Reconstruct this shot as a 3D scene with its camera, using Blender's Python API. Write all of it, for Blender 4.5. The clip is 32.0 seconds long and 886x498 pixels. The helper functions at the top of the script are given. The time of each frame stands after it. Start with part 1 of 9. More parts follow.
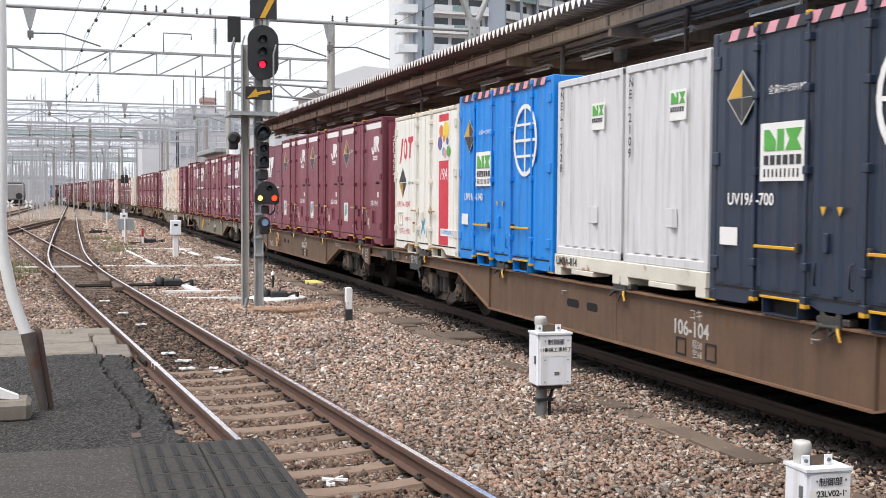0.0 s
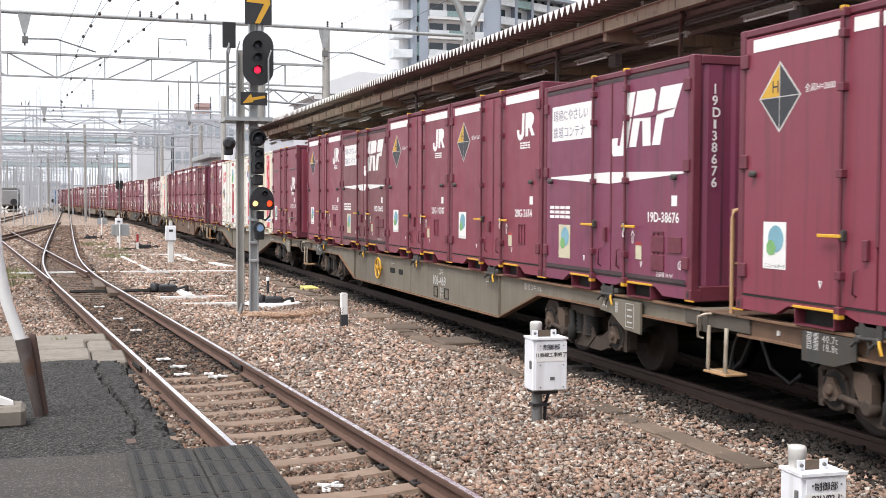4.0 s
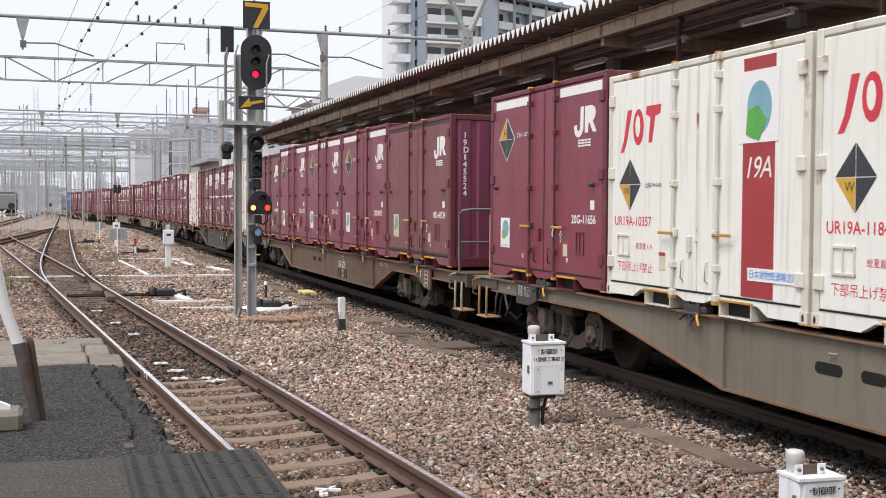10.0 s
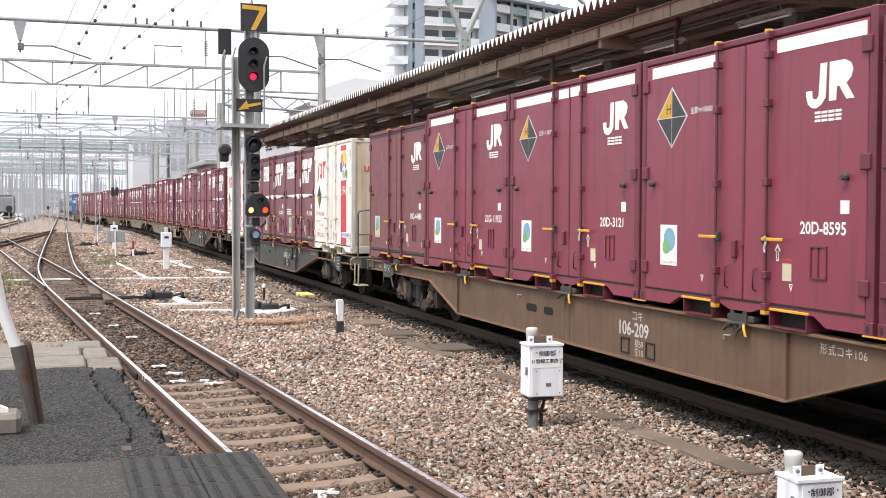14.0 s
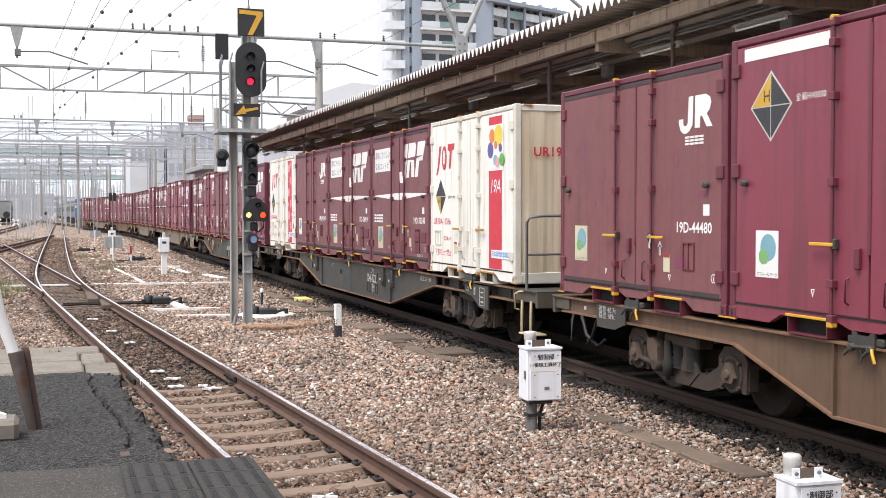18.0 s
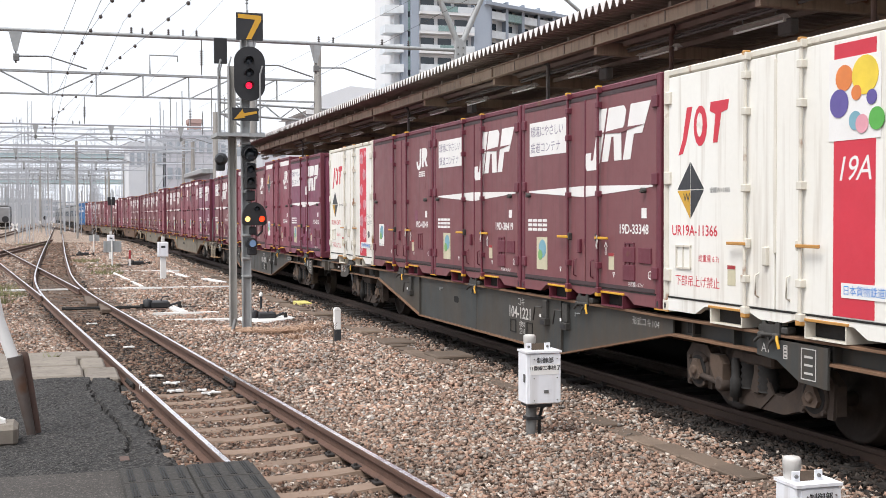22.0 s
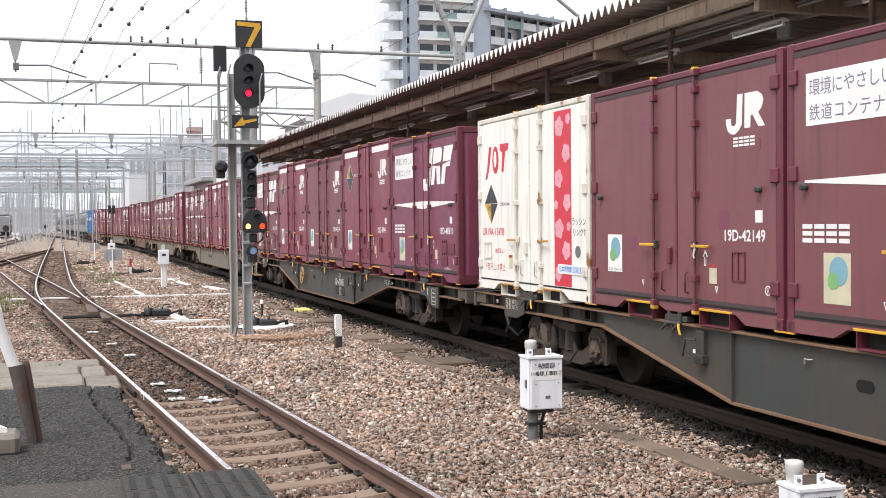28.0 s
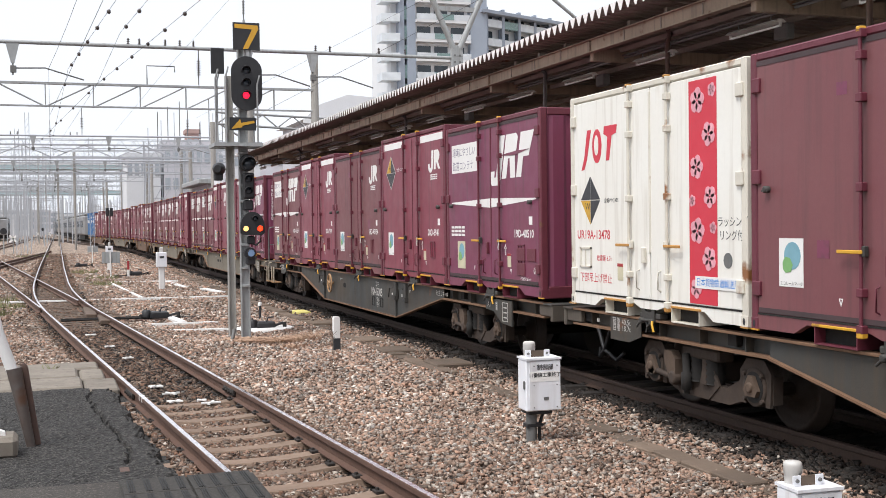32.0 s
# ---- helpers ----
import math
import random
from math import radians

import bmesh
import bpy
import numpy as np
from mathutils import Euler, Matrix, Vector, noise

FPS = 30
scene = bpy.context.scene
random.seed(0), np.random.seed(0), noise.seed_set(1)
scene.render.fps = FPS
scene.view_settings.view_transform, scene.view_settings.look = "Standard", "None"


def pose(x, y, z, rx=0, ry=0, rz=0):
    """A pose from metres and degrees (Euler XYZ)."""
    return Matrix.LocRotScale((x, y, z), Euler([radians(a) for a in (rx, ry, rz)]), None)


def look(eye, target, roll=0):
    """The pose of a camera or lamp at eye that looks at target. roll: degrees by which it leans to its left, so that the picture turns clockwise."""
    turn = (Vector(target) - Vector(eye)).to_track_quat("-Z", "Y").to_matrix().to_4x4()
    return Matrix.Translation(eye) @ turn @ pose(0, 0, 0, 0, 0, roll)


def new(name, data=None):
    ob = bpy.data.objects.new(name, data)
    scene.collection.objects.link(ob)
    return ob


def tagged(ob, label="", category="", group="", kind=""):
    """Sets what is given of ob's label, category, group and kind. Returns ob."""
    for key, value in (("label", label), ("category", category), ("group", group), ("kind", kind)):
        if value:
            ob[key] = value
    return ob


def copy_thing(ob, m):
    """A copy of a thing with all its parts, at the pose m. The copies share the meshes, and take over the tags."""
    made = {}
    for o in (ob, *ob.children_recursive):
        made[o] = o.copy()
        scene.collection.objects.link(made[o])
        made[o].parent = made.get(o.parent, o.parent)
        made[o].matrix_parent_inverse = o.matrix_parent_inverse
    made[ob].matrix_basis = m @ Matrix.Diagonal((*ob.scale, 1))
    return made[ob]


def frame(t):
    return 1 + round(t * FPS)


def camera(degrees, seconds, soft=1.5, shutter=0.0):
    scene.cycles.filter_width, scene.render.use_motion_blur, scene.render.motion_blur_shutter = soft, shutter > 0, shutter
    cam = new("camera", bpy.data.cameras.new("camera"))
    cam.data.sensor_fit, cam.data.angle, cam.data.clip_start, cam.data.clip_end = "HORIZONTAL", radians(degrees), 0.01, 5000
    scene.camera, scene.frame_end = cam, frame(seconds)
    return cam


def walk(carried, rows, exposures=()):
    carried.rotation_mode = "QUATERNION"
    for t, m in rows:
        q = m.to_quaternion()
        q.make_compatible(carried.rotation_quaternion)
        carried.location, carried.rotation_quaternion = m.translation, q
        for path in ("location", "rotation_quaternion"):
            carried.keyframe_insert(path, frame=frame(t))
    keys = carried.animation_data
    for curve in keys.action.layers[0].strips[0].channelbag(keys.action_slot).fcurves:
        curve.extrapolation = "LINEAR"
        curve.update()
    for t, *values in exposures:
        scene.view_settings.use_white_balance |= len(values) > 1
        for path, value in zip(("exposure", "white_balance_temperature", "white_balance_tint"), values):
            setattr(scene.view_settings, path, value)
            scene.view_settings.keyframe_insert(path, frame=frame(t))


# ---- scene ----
EYE = Vector((0.0, 0.0, 2.013))


def aim(yaw, tilt, lean):
    """The camera's pose: degrees to the right of the track, upwards, and of lean."""
    a, b = radians(yaw), radians(tilt)
    way = Vector((math.sin(a) * math.cos(b), math.cos(a) * math.cos(b), math.sin(b)))
    return look(EYE, EYE + way, lean)


cam = camera(42.46, 32.0, 0.7, 0.10)
walk(cam, [
    (0, aim(18.237, -2.680, 0.342)), (0.5, aim(18.269, -2.653, 0.290)), (1, aim(18.288, -2.617, 0.250)),
    (1.5, aim(18.303, -2.600, 0.223)), (2, aim(18.330, -2.608, 0.207)), (2.5, aim(18.375, -2.589, 0.231)),
    (3, aim(18.422, -2.549, 0.260)), (3.5, aim(18.466, -2.476, 0.280)), (5.5, aim(18.480, -2.341, 0.254)),
    (6, aim(18.459, -2.371, 0.236)), (6.5, aim(18.432, -2.374, 0.228)), (7, aim(18.458, -2.379, 0.271)),
    (7.5, aim(18.459, -2.374, 0.311)), (8, aim(18.473, -2.340, 0.317)), (8.5, aim(18.510, -2.331, 0.312)),
    (9, aim(18.546, -2.295, 0.304)), (9.5, aim(18.567, -2.249, 0.306)), (10, aim(18.579, -2.196, 0.318)),
    (10.5, aim(18.579, -2.165, 0.323)), (11, aim(18.591, -2.163, 0.313)), (11.5, aim(18.603, -2.204, 0.271)),
    (12, aim(18.633, -2.220, 0.209)), (12.5, aim(18.676, -2.204, 0.159)), (13, aim(18.702, -2.168, 0.148)),
    (13.5, aim(18.713, -2.124, 0.186)), (14, aim(18.679, -2.094, 0.202)), (14.5, aim(18.640, -2.064, 0.185)),
    (16.5, aim(18.694, -1.862, -0.028)), (17, aim(18.738, -1.830, -0.008)), (17.5, aim(18.777, -1.843, -0.012)),
    (18, aim(18.786, -1.891, -0.030)), (18.5, aim(18.814, -1.895, -0.049)), (19, aim(18.811, -1.882, -0.094)),
    (19.5, aim(18.796, -1.878, -0.159)), (20, aim(18.798, -1.841, -0.186)), (20.5, aim(18.807, -1.816, -0.165)),
    (21, aim(18.815, -1.782, -0.147)), (21.5, aim(18.817, -1.751, -0.158)), (22, aim(18.835, -1.713, -0.181)),
    (22.5, aim(18.830, -1.706, -0.201)), (23, aim(18.802, -1.702, -0.243)), (23.5, aim(18.794, -1.694, -0.306)),
    (24, aim(18.827, -1.656, -0.352)), (24.5, aim(18.859, -1.613, -0.389)), (25, aim(18.868, -1.551, -0.440)),
    (25.5, aim(18.857, -1.509, -0.495)), (27.5, aim(18.763, -1.427, -0.548)), (28, aim(18.807, -1.410, -0.571)),
    (28.5, aim(18.854, -1.385, -0.548)), (29, aim(18.891, -1.383, -0.518)), (29.5, aim(18.914, -1.376, -0.520)),
    (30, aim(18.895, -1.356, -0.556)), (30.5, aim(18.892, -1.341, -0.591)), (31, aim(18.887, -1.326, -0.622)),
    (31.5, aim(18.894, -1.315, -0.653)), (32, aim(18.911, -1.326, -0.726)),
], [(0.0, 0.45), (1.4, 0.44), (2.0, 0.60), (3.0, 0.70), (5.0, 0.66), (7.0, 0.60), (8.7, 0.36), (9.2, 0.28), (10.0, 0.32), (11.5, 0.62), (13.0, 0.78), (15.0, 0.73), (17.0, 0.70), (20.0, 0.58), (22.0, 0.54), (24.0, 0.60), (28.0, 0.64), (30.0, 0.54), (32.0, 0.44)])

# ---- world and sun ----
world = bpy.data.worlds.new("sky")
scene.world = world
world.use_nodes = True
_n = world.node_tree.nodes
_l = world.node_tree.links
_bg = _n["Background"]
_sky = _n.new("ShaderNodeTexSky")
_sky.sky_type, _sky.sun_disc = "NISHITA", False
_sky.sun_elevation, _sky.sun_rotation = radians(60), radians(242)
_sky.air_density, _sky.dust_density, _sky.ozone_density = 1.0, 6.0, 1.0
_mix = _n.new("ShaderNodeMix")
_mix.data_type = "RGBA"
_mix.inputs[0].default_value = 0.85
_mix.inputs[7].default_value = (11.2, 11.7, 12.7, 1)
_l.new(_sky.outputs[0], _mix.inputs[6])
_l.new(_mix.outputs[2], _bg.inputs[0])
_bg.inputs[1].default_value = 0.075

sun_data = bpy.data.lights.new("sun", "SUN")
sun_data.energy, sun_data.angle, sun_data.color = 2.6, radians(24), (1.0, 0.98, 0.965)
sun = new("sun", sun_data)
sun.matrix_world = look((-13, -7, 25.5), (0, 0, 0))

# ---- mesh tools ----
class Shape:
    """Collects corners and faces of one mesh."""

    def __init__(self):
        self.v, self.f, self.s, self.m = [], [], [], []

    def add(self, verts, faces, smooth=False, slot=0):
        o = len(self.v)
        self.v += [tuple(p) for p in verts]
        self.f += [tuple(i + o for i in f) for f in faces]
        self.s += [smooth] * len(faces)
        self.m += [slot] * len(faces)
        return self

    def box(self, x0, y0, z0, x1, y1, z1, b=0.0, slot=0, m=None):
        c = ((x0 + x1) / 2, (y0 + y1) / 2, (z0 + z1) / 2)
        h = (abs(x1 - x0) / 2, abs(y1 - y0) / 2, abs(z1 - z0) / 2)
        b = min(b, 0.45 * min(h))
        if b <= 0:
            vs = [(c[0] + sx * h[0], c[1] + sy * h[1], c[2] + sz * h[2]) for sx in (-1, 1) for sy in (-1, 1) for sz in (-1, 1)]
            fs = [(0, 1, 3, 2), (4, 6, 7, 5), (0, 4, 5, 1), (2, 3, 7, 6), (0, 2, 6, 4), (1, 5, 7, 3)]
        else:
            vs, ix = [], {}
            for sx in (-1, 1):
                for sy in (-1, 1):
                    for sz in (-1, 1):
                        for ax in range(3):
                            p = [s * (hh - b) for s, hh in zip((sx, sy, sz), h)]
                            p[ax] = (sx, sy, sz)[ax] * h[ax]
                            ix[sx, sy, sz, ax] = len(vs)
                            vs.append((c[0] + p[0], c[1] + p[1], c[2] + p[2]))
            fs = []
            for ax in range(3):
                o1, o2 = [a for a in range(3) if a != ax]
                for s in (-1, 1):
                    q = []
                    for s1, s2 in ((-1, -1), (1, -1), (1, 1), (-1, 1)):
                        k = [0, 0, 0]
                        k[ax], k[o1], k[o2] = s, s1, s2
                        q.append(ix[(*k, ax)])
                    fs.append(tuple(q if (s > 0) == (ax != 1) else q[::-1]))
                for s1 in (-1, 1):
                    for s2 in (-1, 1):
                        k0, k1 = [0, 0, 0], [0, 0, 0]
                        k0[ax], k1[ax] = -1, 1
                        k0[o1] = k1[o1] = s1
                        k0[o2] = k1[o2] = s2
                        fs.append((ix[(*k0, o1)], ix[(*k1, o1)], ix[(*k1, o2)], ix[(*k0, o2)]))
            for sx in (-1, 1):
                for sy in (-1, 1):
                    for sz in (-1, 1):
                        fs.append(tuple(ix[sx, sy, sz, a] for a in range(3)))
        if m is not None:
            vs = [m @ Vector(p) for p in vs]
        return self.add(vs, fs, False, slot)

    def tube(self, points, r, n=8, slot=0, cap=True, r1=None):
        """A round bar along points."""
        pts = [Vector(p) for p in points]
        vs, fs, o = [], [], 0
        up = Vector((0.13, 0.21, 0.97)).normalized()
        for i, p in enumerate(pts):
            d = (pts[min(i + 1, len(pts) - 1)] - pts[max(i - 1, 0)]).normalized()
            a = d.cross(up)
            if a.length < 0.1:
                a = d.cross(Vector((1, 0.1, 0)))
            a.normalize()
            e = d.cross(a)
            rr = r if r1 is None else r + (r1 - r) * i / (len(pts) - 1)
            vs += [p + rr * (math.cos(2 * math.pi * k / n) * a + math.sin(2 * math.pi * k / n) * e) for k in range(n)]
        for i in range(len(pts) - 1):
            fs += [(i * n + k, i * n + (k + 1) % n, (i + 1) * n + (k + 1) % n, (i + 1) * n + k) for k in range(n)]
        self.add(vs, fs, True, slot)
        if cap:
            self.add(vs[:n], [tuple(range(n))[::-1]], False, slot)
            self.add(vs[-n:], [tuple(range(n))], False, slot)
        return self

    def lathe(self, at, axis, profile, n=16, slot=0):
        """Rings (distance along the axis, radius) turned about it."""
        d = Vector(axis).normalized()
        a = d.cross(Vector((0.1, 0.2, 1)) if abs(d.z) < 0.9 else Vector((1, 0.1, 0))).normalized()
        e = d.cross(a)
        at = Vector(at)
        vs, fs = [], []
        for s, r in profile:
            vs += [at + s * d + r * (math.cos(2 * math.pi * k / n) * a + math.sin(2 * math.pi * k / n) * e) for k in range(n)]
        for i in range(len(profile) - 1):
            fs += [(i * n + k, i * n + (k + 1) % n, (i + 1) * n + (k + 1) % n, (i + 1) * n + k) for k in range(n)]
        self.add(vs, fs, True, slot)
        self.add(vs[:n], [tuple(range(n))[::-1]], False, slot)
        self.add(vs[-n:], [tuple(range(n))], False, slot)
        return self

    def ring(self, at, axis, r, thick, n=24, k=7):
        """A closed round hoop."""
        d = Vector(axis).normalized()
        a = d.cross(Vector((0.1, 0.2, 1)) if abs(d.z) < 0.9 else Vector((1, 0.1, 0))).normalized()
        e, at, vs, fs = d.cross(a), Vector(at), [], []
        for i in range(n):
            q = 2 * math.pi * i / n
            o = math.cos(q) * a + math.sin(q) * e
            vs += [at + o * (r + thick * math.cos(2 * math.pi * j / k)) + d * thick * math.sin(2 * math.pi * j / k) for j in range(k)]
        for i in range(n):
            for j in range(k):
                fs.append((i * k + j, i * k + (j + 1) % k, ((i + 1) % n) * k + (j + 1) % k, ((i + 1) % n) * k + j))
        return self.add(vs, fs, True)

    def prism(self, outline, axis, lo, hi, slot=0):
        """An outline of pairs pushed from lo to hi along axis 0, 1 or 2."""
        def at(p, h):
            q = list(p)
            q.insert(axis, h)
            return tuple(q)
        n = len(outline)
        vs = [at(p, lo) for p in outline] + [at(p, hi) for p in outline]
        fs = [(i, (i + 1) % n, n + (i + 1) % n, n + i) for i in range(n)]
        fs += [tuple(range(n))[::-1], tuple(range(n, 2 * n))]
        return self.add(vs, fs, False, slot)

    def mesh(self, name, *mats):
        me = bpy.data.meshes.new(name)
        me.from_pydata(self.v, [], self.f)
        me.polygons.foreach_set("use_smooth", self.s)
        me.polygons.foreach_set("material_index", self.m)
        for k in mats:
            me.materials.append(k)
        bm = bmesh.new()
        bm.from_mesh(me)
        bmesh.ops.recalc_face_normals(bm, faces=bm.faces)
        bm.to_mesh(me)
        bm.free()
        return me


def thing(name, label, category, group="", kind="", at=None):
    ob = tagged(new(name), label, category, group, kind)
    ob.empty_display_size = 0.1
    if at is not None:
        ob.matrix_basis = at
    return ob


def part(name, shape, mats, parent, label=""):
    mats = mats if isinstance(mats, (list, tuple)) else (mats,)
    me = shape if isinstance(shape, bpy.types.Mesh) else shape.mesh(name, *mats)
    ob = new(name, me)
    if parent is not None:
        ob.parent = parent
    return tagged(ob, label)


def solid(name, shape, mats, label, category, group="", kind="", at=None):
    """A thing that is one mesh."""
    ob = part(name, shape, mats, None)
    if at is not None:
        ob.matrix_basis = at
    return tagged(ob, label, category, group, kind)


_font_ob = new("lettering", bpy.data.curves.new("lettering", "FONT"))
_letters = {}


def lettering(text, size, mat, spread=1.0, slant=0.0, weight=0.0):
    """A flat mesh of text of that capital height, from 0 rightwards, on x and y."""
    if any(ord(ch) > 0x2E80 for ch in text):
        weight = 0.0
    k = (text, size, mat.name, spread, slant, weight)
    if k not in _letters:
        cu = _font_ob.data
        cu.body, cu.size, cu.shear, cu.offset, cu.space_character, cu.resolution_u = text, size * 1.4, slant, min(weight, size * 0.03) if size > 0.08 else min(weight, 0.0008), spread, 3
        me = bpy.data.meshes.new_from_object(_font_ob)
        me.materials.clear()
        me.materials.append(mat)
        _letters[k] = me
    return _letters[k]


# text and flat marks on a face that looks towards -x: rightwards is -y, upwards z
FACE = Matrix(((0, 0, -1, 0), (-1, 0, 0, 0), (0, 1, 0, 0), (0, 0, 0, 1)))
# on a face that looks towards -y: rightwards is x
BACK = Matrix(((1, 0, 0, 0), (0, 0, -1, 0), (0, 1, 0, 0), (0, 0, 0, 1)))


def flat(polys, mat, name="mark", thick=0.003):
    """Flat raised pieces: outlines of (right, up), a little thick."""
    s = Shape()
    for p in polys:
        s.prism(p, 2, 0.0, thick)
    return s.mesh(name, mat)


def disc(cx, cy, r, n=14, ry=None):
    return [(cx + r * math.cos(2 * math.pi * k / n), cy + (ry or r) * math.sin(2 * math.pi * k / n)) for k in range(n)]


def rect(x0, y0, x1, y1):
    return [(x0, y0), (x1, y0), (x1, y1), (x0, y1)]


# ---- materials ----
def stuff_of(name, base, rough=0.6, metal=0.0, second=None, scale=3.0, amount=0.5, rust=0.0, rust_colour=(0.13, 0.055, 0.025),
             streak=0.0, streak_colour=(0.05, 0.04, 0.035), bump=0.15, bump_scale=60.0, glow=None, power=0.0, grain=0.12, vary=0.0, tall=1.0):
    """A painted, cast or worn surface: colour in two scales, stains, streaks, fine relief."""
    mt = bpy.data.materials.new(name)
    mt.use_nodes = True
    n, l = mt.node_tree.nodes, mt.node_tree.links
    bsdf = n["Principled BSDF"]
    bsdf.inputs["Roughness"].default_value, bsdf.inputs["Metallic"].default_value = rough, metal
    co = n.new("ShaderNodeTexCoord")
    info = n.new("ShaderNodeObjectInfo")
    mul = n.new("ShaderNodeMath")
    mul.operation = "MULTIPLY"
    mul.inputs[1].default_value = 37.0
    l.new(info.outputs["Random"], mul.inputs[0])
    off = n.new("ShaderNodeVectorMath")
    l.new(co.outputs["Object"], off.inputs[0])
    l.new(mul.outputs[0], off.inputs[1])

    def tex(sc, detail, stretch=None):
        t = n.new("ShaderNodeTexNoise")
        t.inputs["Scale"].default_value, t.inputs["Detail"].default_value = sc, detail
        if stretch:
            mp = n.new("ShaderNodeMapping")
            mp.inputs["Scale"].default_value = stretch
            l.new(off.outputs[0], mp.inputs[0])
            l.new(mp.outputs[0], t.inputs["Vector"])
        else:
            l.new(off.outputs[0], t.inputs["Vector"])
        return t.outputs[0]

    def ramp(src, lo, hi):
        r = n.new("ShaderNodeMapRange")
        r.inputs[1].default_value, r.inputs[2].default_value = lo, hi
        l.new(src, r.inputs[0])
        return r.outputs[0]

    def mix(fac, a, b, mode="MIX"):
        m = n.new("ShaderNodeMix")
        m.data_type, m.blend_type = "RGBA", mode
        for sock, val in ((m.inputs[0], fac), (m.inputs[6], a), (m.inputs[7], b)):
            if isinstance(val, (int, float)):
                sock.default_value = val
            elif isinstance(val, tuple):
                sock.default_value = (*val[:3], 1)
            else:
                l.new(val, sock)
        return m.outputs[2]

    second = second or tuple(min(1, c * 0.72) for c in base)
    col = mix(ramp(tex(scale, 3, (1, 1, tall)), 0.5 - 0.5 * amount, 0.5 + 0.5 * amount + 0.15), base, second)
    g = tex(scale * 22, 2)
    dark = n.new("ShaderNodeMapRange")
    dark.inputs[3].default_value, dark.inputs[4].default_value = 1 - grain, 1 + grain
    l.new(g, dark.inputs[0])
    hsv = n.new("ShaderNodeHueSaturation")
    l.new(col, hsv.inputs["Color"])
    l.new(dark.outputs[0], hsv.inputs["Value"])
    col = hsv.outputs[0]
    if vary:
        v = n.new("ShaderNodeMapRange")
        v.inputs[3].default_value, v.inputs[4].default_value = 1 - vary, 1 + vary
        l.new(info.outputs["Random"], v.inputs[0])
        h2 = n.new("ShaderNodeHueSaturation")
        l.new(col, h2.inputs["Color"])
        l.new(v.outputs[0], h2.inputs["Value"])
        col = h2.outputs[0]
    if streak:
        col = mix(ramp(tex(2.2, 4, (5.0, 5.0, 0.28)), 0.58 - 0.18 * streak, 0.80), col, mix(0.55, col, streak_colour))
    if rust:
        col = mix(ramp(tex(2.6, 6), 0.70 - 0.25 * rust, 0.76 - 0.2 * rust), col, rust_colour)
    l.new(col, bsdf.inputs["Base Color"])
    rg = n.new("ShaderNodeMapRange")
    rg.inputs[3].default_value, rg.inputs[4].default_value = max(0.05, rough - 0.12), min(1, rough + 0.15)
    l.new(tex(scale * 4, 3), rg.inputs[0])
    l.new(rg.outputs[0], bsdf.inputs["Roughness"])
    if bump:
        bp = n.new("ShaderNodeBump")
        bp.inputs["Strength"].default_value, bp.inputs["Distance"].default_value = bump, 0.01
        l.new(tex(bump_scale, 3), bp.inputs["Height"])
        l.new(bp.outputs[0], bsdf.inputs["Normal"])
    if glow:
        bsdf.inputs["Emission Color"].default_value = (*glow, 1)
        bsdf.inputs["Emission Strength"].default_value = power
    return mt


